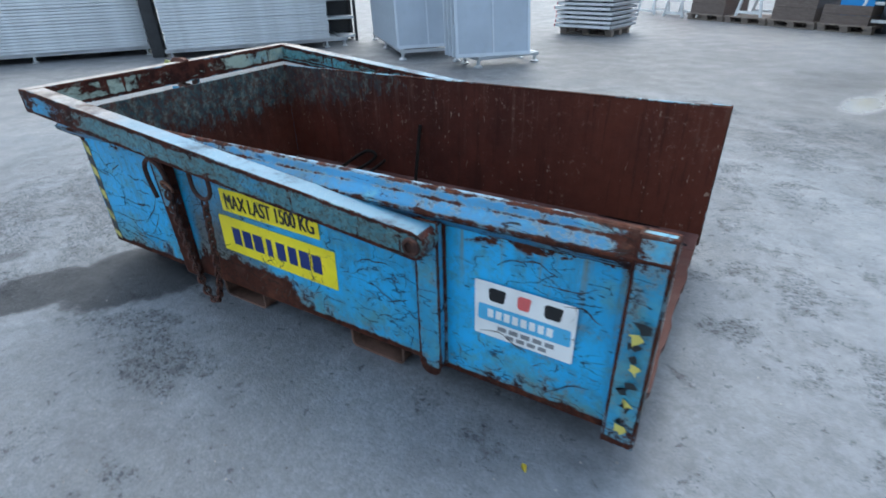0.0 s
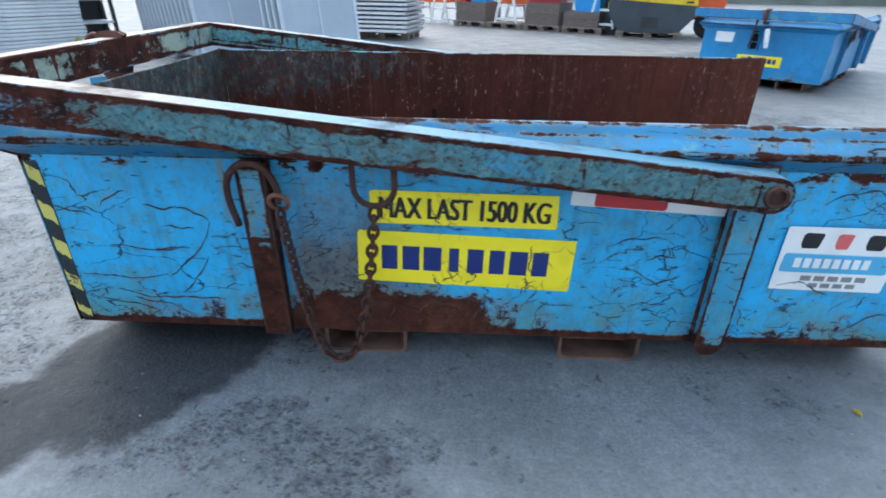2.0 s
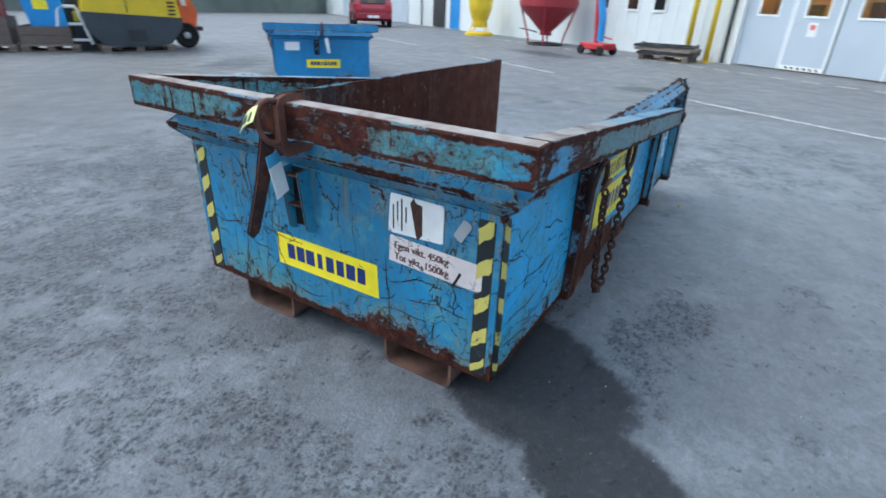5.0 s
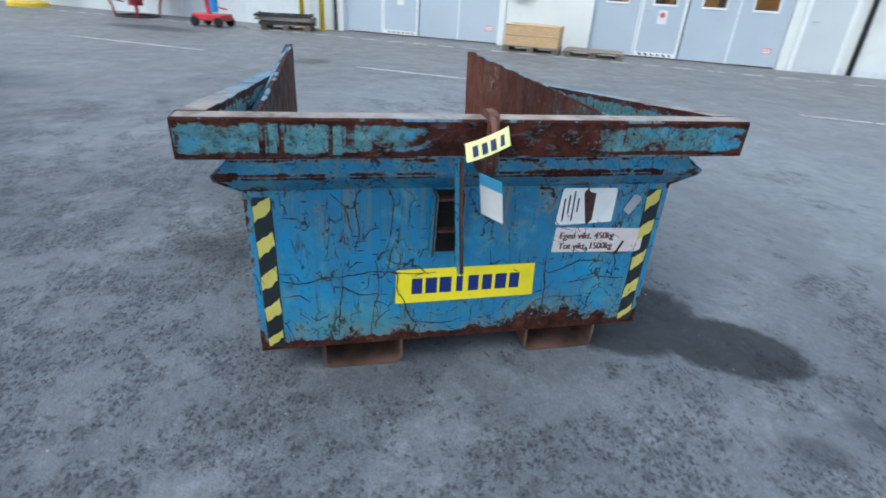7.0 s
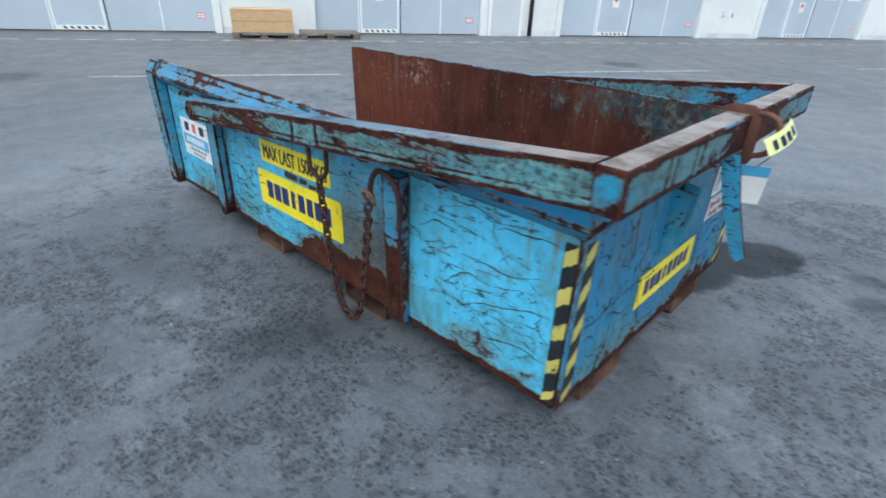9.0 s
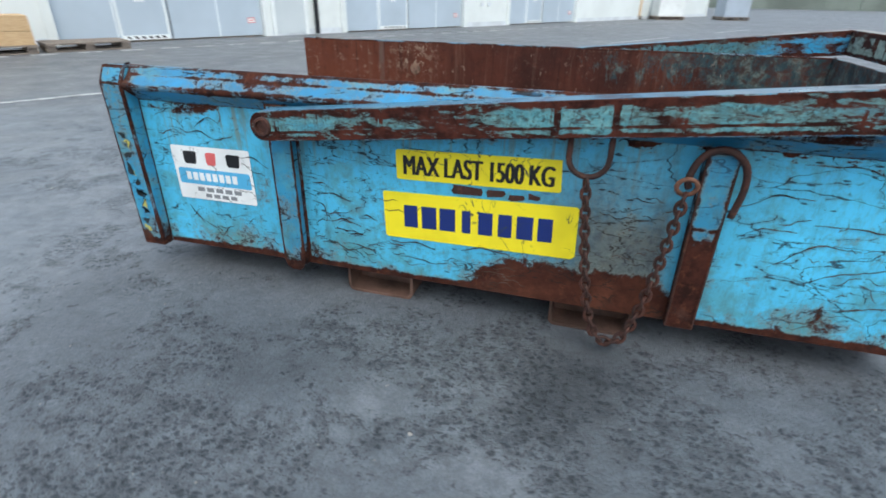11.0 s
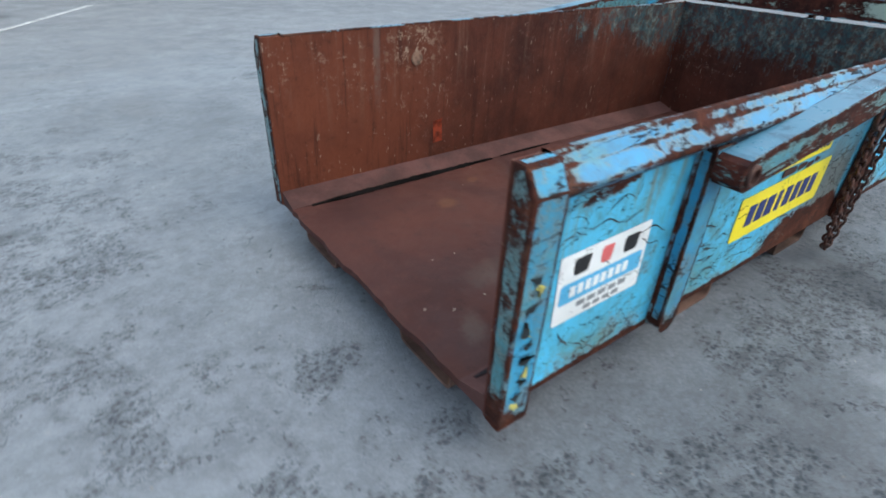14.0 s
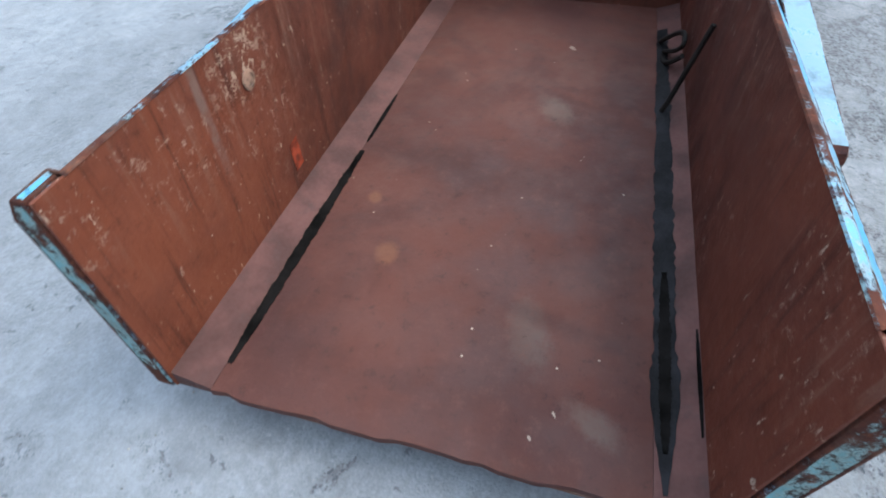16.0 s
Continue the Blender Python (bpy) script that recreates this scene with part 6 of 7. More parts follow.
def folding_door(a, b, walk):
    """Four tall leaves between dark seals, each with a window; one holds a walk-in door."""
    door = thing_part("folding_door", hall, "pale blue folding door of four leaves")
    wide = (b - a) / 4
    for i in range(4):
        x0, x1 = a + i * wide + 0.012, a + (i + 1) * wide - 0.012
        mid, half = (x0 + x1) / 2, 0.235
        w0, w1, z0, z1 = mid - half, mid + half, 1.18, 1.80
        bm = bmesh.new()
        box(bm, x0, w0, -0.14, -0.085, 0.03, DOOR_H)
        box(bm, w1, x1, -0.14, -0.085, 0.03, DOOR_H)
        box(bm, w0, w1, -0.14, -0.085, 0.03, z0)
        box(bm, w0, w1, -0.14, -0.085, z1, DOOR_H)
        part("leaf", bm, M_GARAGE, door)
        bm = bmesh.new()
        for p, q, r, s in ((w0 - 0.03, w1 + 0.03, z0 - 0.045, z0), (w0 - 0.03, w1 + 0.03, z1, z1 + 0.04), (w0 - 0.03, w0, z0, z1), (w1, w1 + 0.03, z0, z1)):
            box(bm, p, q, -0.10, -0.070, r, s)
        part("window_frame", bm, M_FRAME, door)
        bm = bmesh.new()
        box(bm, w0, w1, -0.125, -0.115, z0, z1)
        part("pane", bm, M_CLEAR, door, "clear window pane").visible_shadow = False
        bm = bmesh.new()
        box(bm, x1, x1 + 0.024, -0.12, -0.082, 0.02, DOOR_H)
        part("seal", bm, M_RUBBER if i in (walk - 1, 1) else M_FRAME, door)
        if i == walk:
            bm = bmesh.new()
            for p, q, r, s in ((x0 + 0.03, x0 + 0.07, 0.12, 2.1), (x1 - 0.07, x1 - 0.03, 0.12, 2.1), (x0 + 0.03, x1 - 0.03, 2.1, 2.14)):
                box(bm, p, q, -0.090, -0.072, r, s)
            part("walk_door_frame", bm, M_FRAME, door)
            bm = bmesh.new()
            box(bm, x0 + 0.04, x1 - 0.04, -0.09, -0.062, 0.035, 0.125)
            sill = part("sill", bm, M_FRAME, door)
            for k in range(6):
                bm = bmesh.new()
                u = x0 + 0.12 + k * 0.135
                prism(bm, [(u, 0.055), (u + 0.06, 0.055), (u + 0.10, 0.105), (u + 0.04, 0.105)], lambda p, q, r: (p, r, q), -0.062, -0.059)
                part("hazard_dash", bm, M_HAZ_K if k % 2 else M_BLACK, sill)
            bm = bmesh.new()
            tube(bm, [(x1 - 0.12, -0.07, 1.02), (x1 - 0.12, -0.04, 1.02), (x1 - 0.23, -0.04, 1.02)], 0.010, 6)
            part("door_handle", bm, M_ZINC, door)
            bm = bmesh.new()
            box(bm, mid - 0.10, mid + 0.10, -0.084, -0.081, 0.76, 1.05)
            sign = part("door_sign", bm, M_WHITE, door, "white sign with a red ring")
            bm = bmesh.new()
            lathe(bm, [(0.044, 0), (0.058, 0), (0.058, 0.002), (0.044, 0.002)], Matrix.Translation((mid, -0.0805, 0.95)) @ Matrix.Rotation(radians(-90), 4, "X"), 20)
            part("ring", bm, M_RED, sign)
    bm = bmesh.new()
    box(bm, a + 0.18, a + 0.36, -0.084, -0.080, 0.30, 0.42)
    mark = part("door_label", bm, M_WHITE, door)
    bm = bmesh.new()
    for p, q, u, v in ((0.18, 0.36, 0.30, 0.318), (0.18, 0.36, 0.402, 0.42), (0.18, 0.195, 0.318, 0.402), (0.345, 0.36, 0.318, 0.402), (0.22, 0.32, 0.35, 0.372)):
        box(bm, a + p, a + q, -0.080, -0.078, u, v)
    part("red_stripe", bm, M_RED, mark)
    # the lit workshop behind: a strip lamp, a shelf of goods on the ochre wall
    bm = bmesh.new()
    box(bm, a + 0.4, b - 0.4, -1.12, -1.06, 2.72, 2.76)
    part("strip_lamp", bm, M_STRIP_LAMP, door)
    rng = random.Random(int(a * 10))
    bm = bmesh.new()
    x = a + 0.1
    while x < b - 0.3:
        w, h = rng.uniform(0.12, 0.5), rng.uniform(0.1, 0.55)
        box(bm, x, x + w, -1.58, -1.58 + rng.uniform(0.15, 0.4), 1.05, 1.05 + h)
        x += w + rng.uniform(0.05, 0.45)
    box(bm, a, b, -1.58, -1.15, 1.02, 1.05)
    part("goods_shelf", bm, M_PLY, door)
    for k in range(2):
        bm = bmesh.new()
        u = a + (b - a) * (0.30 + 0.42 * k)
        box(bm, u, u + 0.22, -1.57, -1.565, 1.62, 1.92)
        part("notice", bm, M_WHITE, door)


for a, b in DOORS:
    folding_door(a, b, 2)
# personnel door between two folding doors, rainwater pipe, wall boxes
bm = bmesh.new()
box(bm, -4.85, -4.05, 0.002, 0.03, 0.05, 2.15)
pd = part("personnel_door", bm, M_DOOR_GREY, hall, "plain grey steel door")
for x in (-4.93, -4.05):
    bm = bmesh.new()
    box(bm, x, x + 0.08, 0.0, 0.06, 0.0, 2.23)
    part("jamb", bm, M_FRAME, pd)
bm = bmesh.new()
tube(bm, [(-4.17, 0.03, 1.02), (-4.17, 0.07, 1.02), (-4.28, 0.07, 1.02)], 0.011, 6)
part("door_handle", bm, M_ZINC, pd)
for x, wide in ((-5.15, 0.055), (7.32, 0.035)):
    bm = bmesh.new()
    tube(bm, [(x, 0.10, 0.02), (x, 0.10, HIGH)], wide, 12)
    part("rainwater_pipe", bm, M_DARK, hall, "dark rainwater pipe", smooth=True)
for x, w in ((1.95, 0.45),):
    bm = bmesh.new()
    box(bm, x, x + w, 0.004, 0.16, 1.16, 1.75)
    bevel(bm, 0.01)
    part("meter_box", bm, M_LIGHT_GREY, hall, "light grey wall box")
for x in (-11.5, -11.85):
    bm = bmesh.new()
    box(bm, x, x + 0.1, 0.004, 0.05, 0.62, 0.74)
    part("socket", bm, M_SHEET, hall)
for x in (9.5, 10.5, 11.7, 14.2, 15.6):
    win = thing_part("window", hall, "small dark window in a white frame")
    bm = bmesh.new()
    for p, q, r, s in ((x - 0.05, x + 0.45, 1.13, 1.18), (x - 0.05, x + 0.45, 1.75, 1.8), (x - 0.05, x, 1.18, 1.75), (x + 0.40, x + 0.45, 1.18, 1.75)):
        box(bm, p, q, -0.01, 0.03, r, s)
    part("window_frame", bm, M_FRAME, win)
    bm = bmesh.new()
    box(bm, x, x + 0.40, 0.003, 0.012, 1.18, 1.75)
    part("pane", bm, M_GLASS, win)
for x, w, mt in ((21.2, 0.9, M_BLUE_PAINT), (22.6, 1.3, M_DARK), (25.2, 0.12, M_DARK), (27.0, 2.6, M_GARAGE), (31.5, 2.6, M_GARAGE), (36.0, 2.6, M_GARAGE)):
    bm = bmesh.new()
    box(bm, x, x + w, 0.004, 0.03, 0.03, 2.4 if w < 2 else 3.2)
    part("far_door", bm, mt, hall)


def at_wall(x, y, turn=0.0, z=0.0):
    return WALL @ pose(x, y, z, 0, 0, turn)


# yellow gas pipes
for x in (7.60, 8.22):
    pipe = thing("guard_pipe", at_wall(x, 0.36), "tall yellow painted steel guard pipe by the wall", "pipe", "yellow guard pipes")
    bm = bmesh.new()
    tube(bm, [(0, 0, 0.0), (0, 0, 2.6), (0, -0.06, 2.72), (0, -0.36, 2.76)], 0.065, 14)
    part("post", bm, M_YELLOW_PAINT, pipe, smooth=True)
    bm = bmesh.new()
    box(bm, -0.14, 0.14, -0.14, 0.14, 0.0, 0.02)
    bevel(bm, 0.004)
    part("foot_plate", bm, M_YELLOW_PAINT, pipe)


def pallet_parts(parent, w, d, wood):
    """Boards and blocks of a flat pallet, w wide along x, d deep, 144 mm high."""
    bms = []
    for i in range(3):
        y = -d / 2 + (0.05, d / 2 - 0.05, d - 0.15)[i]
        bm = bmesh.new()
        box(bm, -w / 2, w / 2, y, y + 0.1, 0, 0.022)
        part("bottom_board", bm, wood, parent)
        for k in range(3):
            bm = bmesh.new()
            x = -w / 2 + (0, w / 2 - 0.07, w - 0.145)[k]
            box(bm, x, x + 0.145, y - 0.002, y + 0.102, 0.022, 0.1)
            part("block", bm, wood, parent)
    for k in range(3):
        x = -w / 2 + (0, w / 2 - 0.07, w - 0.145)[k]
        bm = bmesh.new()
        box(bm, x, x + 0.145, -d / 2, d / 2, 0.1, 0.122)
        part("stringer", bm, wood, parent)
    n = 6
    for i in range(n):
        y = -d / 2 + i * (d - 0.12) / (n - 1)
        bm = bmesh.new()
        box(bm, -w / 2, w / 2, y, y + 0.12, 0.122, 0.144)
        part("deck_board", bm, wood, parent)


def make_pallet(m, w, d, wood, label, group=""):
    p = thing("pallet", m, label, "pallet", group)
    pallet_parts(p, w, d, wood)
    return p


# pine crate on a pallet and an empty pallet beside it
make_pallet(at_wall(1.63, 1.02), 1.28, 0.84, M_OLD_WOOD, "worn wooden pallet under the pine crate")
crate = thing("pine_crate", at_wall(1.63, 1.02, 0, 0.145), "new pine crate of stacked board collars on a pallet", "crate")
for k in range(2):
    z = k * 0.215
    for p, q, r, s in ((-0.62, 0.62, 0.39, 0.41), (-0.62, 0.62, -0.41, -0.39), (-0.62, -0.60, -0.39, 0.39), (0.60, 0.62, -0.39, 0.39)):
        bm = bmesh.new()
        box(bm, p, q, r, s, z, z + 0.21)
        bevel(bm, 0.003)
        part("board", bm, M_PINE, crate)
bm = bmesh.new()
box(bm, -0.62, 0.62, -0.41, 0.41, 0.43, 0.445)
part("lid", bm, M_PINE, crate)
make_pallet(at_wall(0.22, 0.95), 1.30, 0.84, M_OLD_WOOD, "empty weathered wooden pallet by the folding door")

# pallet with black steel frames
make_pallet(at_wall(8.22, 1.05, 22), 1.25, 0.85, M_OLD_WOOD, "weathered pallet loaded with black steel frames")
for k in range(3):
    fr = thing("steel_grating", at_wall(8.22 + 0.05 * k, 1.05, 24 + (6, -5, 3)[k], 0.145 + 0.085 * k), "flat black steel grating with cross bars", "grating", "black frames on a pallet")
    for p, q, r, s in ((-0.72, 0.72, 0.36, 0.42), (-0.72, 0.72, -0.42, -0.36), (-0.72, -0.66, -0.36, 0.36), (0.66, 0.72, -0.36, 0.36), (-0.2, -0.14, -0.36, 0.36), (0.2, 0.26, -0.36, 0.36)):
        bm = bmesh.new()
        box(bm, p, q, r, s, 0.0, 0.06)
        part("bar", bm, M_DARK if k != 1 else M_OLD_WOOD, fr)
    for p in (-0.69, 0.69):
        bm = bmesh.new()
        box(bm, p - 0.03, p + 0.03, -0.39, -0.33, 0.06, 0.085)
        part("spacer", bm, M_DARK, fr)

# red concrete hopper
hop = thing("concrete_hopper", at_wall(13.0, 1.35), "dark red steel concrete hopper on a tube frame", "hopper")
bm = bmesh.new()
lathe(bm, [(0.16, 0.42), (0.22, 0.44), (0.90, 1.12), (0.93, 1.16), (0.93, 2.0), (0.90, 2.02), (0.86, 2.0), (0.86, 1.18), (0.15, 0.46)], Matrix.Identity(4), 36)
part("cone", bm, M_RED_PAINT, hop)
bm = bmesh.new()
lathe(bm, [(0.12, 0.30), (0.19, 0.30), (0.19, 0.47), (0.12, 0.47)], Matrix.Identity(4), 24)
part("outlet", bm, M_RED_PAINT, hop)
for a in range(4):
    c, s = math.cos(radians(45 + 90 * a)), math.sin(radians(45 + 90 * a))
    bm = bmesh.new()
    tube(bm, [(0.55 * c, 0.55 * s, 0.0), (0.60 * c, 0.60 * s, 0.3), (0.94 * c, 0.94 * s, 1.3)], 0.03, 8)
    part("leg", bm, M_RED_PAINT, hop)
bm = bmesh.new()
tube(bm, [(0.55 * math.cos(radians(a)), 0.55 * math.sin(radians(a)), 0.03) for a in range(0, 360, 15)], 0.03, 8, True)
part("base_ring", bm, M_DARK, hop)
bm = bmesh.new()
tube(bm, [(0.2, 0.2, 0.38), (0.6, 0.35, 0.45), (0.9, 0.4, 0.46)], 0.02, 7)
part("lever", bm, M_DARK, hop)

# yellow hopper
hop = thing("concrete_hopper", at_wall(17.6, 1.1), "yellow steel hopper on a round base ring", "hopper")
bm = bmesh.new()
lathe(bm, [(0.20, 0.30), (0.28, 0.34), (0.30, 0.55), (0.45, 0.95), (0.50, 1.5), (0.46, 1.55), (0.18, 0.4)], Matrix.Identity(4), 30)
part("body", bm, M_YELLOW_PAINT, hop)
bm = bmesh.new()
lathe(bm, [(0.30, 0.0), (0.56, 0.0), (0.56, 0.10), (0.50, 0.13), (0.30, 0.13)], Matrix.Identity(4), 30)
part("base_ring", bm, M_YELLOW_PAINT, hop)
for a in range(4):
    c, s = math.cos(radians(90 * a)), math.sin(radians(90 * a))
    bm = bmesh.new()
    tube(bm, [(0.45 * c, 0.45 * s, 0.1), (0.30 * c, 0.30 * s, 0.5)], 0.03, 8)
    part("strut", bm, M_YELLOW_PAINT, hop)

# red trolley with a mast
cart = thing("trolley", at_wall(9.9, 1.95, 8), "red steel trolley with a leaning mast and a blue hose", "trolley")
bm = bmesh.new()
box(bm, -0.42, 0.42, -0.28, 0.28, 0.14, 0.30)
bevel(bm, 0.02)
part("deck", bm, M_RED_CART, cart)
for x in (-0.33, 0.33):
    for y in (-0.28, 0.28):
        bm = bmesh.new()
        lathe(bm, [(0.06, -0.04), (0.11, -0.04), (0.12, -0.02), (0.12, 0.02), (0.11, 0.04), (0.06, 0.04)], Matrix.Translation((x, y, 0.12)) @ Matrix.Rotation(radians(90), 4, "X"), 18)
        part("wheel", bm, M_RUBBER, cart)
bm = bmesh.new()
tube(bm, [(0.05, 0.0, 0.28), (0.12, 0.0, 0.8), (0.22, 0.0, 1.7)], 0.07, 10)
part("mast", bm, M_RED_CART, cart)
bm = bmesh.new()
tube(bm, [(-0.15, 0.1, 0.35), (-0.14, 0.1, 0.9), (0.05, 0.1, 1.6)], 0.10, 10)
part("hose", bm, M_BLUE_PAINT, cart)
bm = bmesh.new()
tube(bm, [(0.15, 0.0, 0.55), (-0.25, 0.0, 0.45), (-0.45, 0.0, 0.42)], 0.02, 7)
part("handle", bm, M_RED_CART, cart)


# ---------------------------------------------------------------- red car far off
def make_car(m):
    car = thing("car", m, "parked dark red hatchback far across the yard", "car")
    side = [(-1.95, 0.35), (-1.98, 0.70), (-1.80, 0.92), (-1.10, 1.02), (-0.45, 1.42), (0.9, 1.47), (1.55, 1.35), (1.86, 0.98), (1.98, 0.80), (1.98, 0.36), (1.6, 0.25), (-1.6, 0.25)]
    bm = bmesh.new()
    prism(bm, side, lambda u, v, w: (u, w * (1.0 - 0.14 * max(0, v - 0.95) / 0.5), v), -0.84, 0.84)
    bevel(bm, 0.05, 2, -1, 20)
    part("body", bm, M_CAR_RED, car)
    bm = bmesh.new()
    prism(bm, [(1.60, 1.30), (1.86, 1.00), (1.885, 1.01), (1.63, 1.32)], lambda u, v, w: (u, w, v), -0.58, 0.58)
    part("rear_window", bm, M_GLASS, car)
    for s in (-1, 1):
        bm = bmesh.new()
        prism(bm, [(-0.85, 1.03), (-0.35, 1.34), (1.2, 1.36), (1.45, 1.03)], lambda u, v, w: (u, w, v), s * 0.80, s * 0.815)
        part("side_window", bm, M_GLASS, car)
        bm = bmesh.new()
        box(bm, 1.90, 1.995, s * 0.55, s * 0.80, 0.72, 0.95)
        part("tail_lamp", bm, M_RED_CART, car)
        for x in (-1.22, 1.25):
            ax = Matrix.Translation((x, s * 0.80, 0.31)) @ Matrix.Rotation(radians(90), 4, "X")
            bm = bmesh.new()
            lathe(bm, [(0.19, -0.09), (0.29, -0.10), (0.31, -0.06), (0.31, 0.06), (0.29, 0.10), (0.19, 0.09)], ax, 22)
            wheel = part("wheel", bm, M_RUBBER, car)
            bm = bmesh.new()
            lathe(bm, [(0.05, -0.08), (0.185, -0.07), (0.185, 0.07), (0.05, 0.08)], ax, 18)
            part("rim", bm, M_ZINC, wheel)
    bm = bmesh.new()
    box(bm, 1.93, 2.03, -0.80, 0.80, 0.36, 0.58)
    bevel(bm, 0.02)
    part("bumper", bm, M_CAR_RED, car)
    bm = bmesh.new()
    box(bm, 2.031, 2.036, -0.26, 0.26, 0.40, 0.51)
    part("number_plate", bm, M_WHITE, car)


make_car(pose(20.3, 16.6, 0, 0, 0, 225))

# ---------------------------------------------------------------- stacked sheets on low racks
def sheet_stack(x, y, turn, long, deep, count, label):
    base = thing("low_rack", pose(x, y, 0, 0, 0, turn), "low galvanised transport rack on the asphalt", "rack", "low racks")
    for v in (0.06, deep - 0.12):
        bm = bmesh.new()
        box(bm, -0.05, long + 0.35, v, v + 0.06, 0.10, 0.16)
        part("rail", bm, M_ZINC, base)
    for u in (0.05, long / 2, long - 0.05, long + 0.29):
        bm = bmesh.new()
        box(bm, u - 0.03, u + 0.03, 0.121, deep - 0.121, 0.105, 0.155)
        part("cross_bar", bm, M_ZINC, base)
        for v in (0.09, deep - 0.09):
            bm = bmesh.new()
            lathe(bm, [(0.055, 0.0), (0.055, 0.012), (0.022, 0.03), (0.022, 0.10)], Matrix.Translation((u, v, 0)), 12)
            part("foot", bm, M_ZINC, base)
    rng = random.Random(int(x * 10))
    bm = bmesh.new()
    box(bm, 0, long, 0, deep, 0, 0.043)
    bevel(bm, 0.006)
    first = one("plywood", bm, M_SHEET, label, "board", "stacked boards", m=pose(x, y, 0.161, 0, 0, turn))
    for k in range(1, count):
        copy_thing(first, pose(x, y, 0.161, 0, 0, turn) @ pose(rng.uniform(-0.012, 0.012), rng.uniform(-0.012, 0.012), k * 0.049))


sheet_stack(-6.05, 3.72, 53.6, 2.80, 2.2, 26, "pale grey plywood lying flat in a tall stack")
sheet_stack(-9.09, 1.04, 53.6, 3.62, 2.2, 26, "pale grey plywood lying flat in a tall stack")
# dark block added in place of the black, shaded gap between the stacks
bm = bmesh.new()
box(bm, -0.10, 0.10, -0.35, 0.35, 0, 1.7)
bevel(bm, 0.01)
one("dark_upright", bm, M_DARK, "dark block added to paint the black gap between the board stacks", "post", m=pose(-6.79, 4.03, 0, 0, 0, 53.6))

# ladder-like shelf behind
lad = thing("steel_shelf", pose(-4.92, 6.42, 0, 0, 0, 53), "dark steel shelf frame with pale shelves", "shelf")
for u in (0.0, 0.62):
    for v in (0, 0.4):
        bm = bmesh.new()
        box(bm, u, u + 0.05, v, v + 0.05, 0, 2.0)
        part("upright", bm, M_DARK, lad)
for k in range(6):
    bm = bmesh.new()
    box(bm, 0.05, 0.62, 0, 0.42, 0.08 + k * 0.34, 0.12 + k * 0.34)
    part("shelf_board", bm, M_SHEET, lad)
bm = bmesh.new()
box(bm, 0.0, 0.66, 0.451, 0.46, 0.02, 2.0)
part("back_sheet", bm, M_DARK, lad)


# ---------------------------------------------------------------- leaning grey panels in racks
def panel_rack(x, y, turn, wide, count, pitch, label, shift=0.0, skew=0.0):
    """Panels stand behind one another along +y of the rack, leaning back."""
    here = pose(x, y, 0, 0, 0, turn)
    rack = thing("panel_rack", here, "galvanised steel rack on round feet", "rack", "panel racks")
    long = count * pitch + 0.25
    for u in (0.04, wide - 0.10):
        bm = bmesh.new()
        box(bm, u, u + 0.06, -0.12, long, 0.10, 0.15)
        part("rail", bm, M_ZINC, rack)
        for v in (-0.06, long * 0.5, long - 0.08):
            bm = bmesh.new()
            lathe(bm, [(0.065, 0.0), (0.065, 0.014), (0.026, 0.04), (0.026, 0.10)], Matrix.Translation((u + 0.03, v, 0)), 14)
            part("foot", bm, M_ZINC, rack)
    bm = bmesh.new()
    box(bm, 0.10, wide - 0.10, -0.115, -0.065, 0.105, 0.145)
    part("cross_bar", bm, M_ZINC, rack)
    for u in (0.15, wide - 0.2):
        bm = bmesh.new()
        box(bm, u, u + 0.05, long - 0.06, long - 0.01, 0.15, 1.5)
        part("rear_post", bm, M_ZINC, rack)
    panel = thing("site_hoarding", here @ pose(shift, 0, 0.152, -9, 0, skew), label, "panel", "panels in racks")
    bm = bmesh.new()
    box(bm, 0.03, wide - 0.03, 0.012, 0.034, 0.05, 1.95)
    part("sheet", bm, M_LIGHT_GREY, panel)
    for p, q, r, s in ((0, 0.04, 0.0, 2.0), (wide - 0.04, wide, 0.0, 2.0), (0.04, wide - 0.04, 0.0, 0.05), (0.04, wide - 0.04, 1.95, 2.0), (wide * 0.5 - 0.012, wide * 0.5 + 0.012, 0.05, 1.95)):
        bm = bmesh.new()
        box(bm, p, q, 0.0, 0.045, r, s)
        part("frame_bar", bm, M_PALE_FRAME, panel)
    for k in range(1, count):
        copy_thing(panel, here @ pose(shift, k * pitch, 0.152, -9, 0, skew))


panel_rack(-2.38, 5.32, 47, 1.06, 14, 0.175, "light grey steel panel leaning in a rack")
panel_rack(-0.92, 5.14, 56, 1.12, 4, 0.12, "light grey steel panel leaning in a rack", -0.26, -14)

# ---------------------------------------------------------------- stack of decking on a pallet
stack_m = pose(-0.46, 9.55, 0, 0, 0, -12)
make_pallet(stack_m @ pose(0, 0.15, 0), 1.15, 0.9, M_OLD_WOOD, "dark wooden pallet under stacked decking")
bm = bmesh.new()
box(bm, -0.62, 0.62, -0.42, 0.72, 0, 0.058)
bevel(bm, 0.006)
deck = thing("decking_panel", stack_m @ pose(0, 0, 0.146), "grey scaffold decking panel with pale edges and red ends", "decking", "stacked decking")
part("board", bm, M_ZINC, deck)
bm = bmesh.new()
box(bm, -0.60, 0.60, -0.438, -0.421, 0.008, 0.050)
part("edge_rail", bm, M_WHITE_PAINT, deck)
bm = bmesh.new()
box(bm, -0.638, -0.621, -0.42, 0.70, 0.006, 0.052)
part("end_rail", bm, M_RED_CART, deck)
rng = random.Random(5)
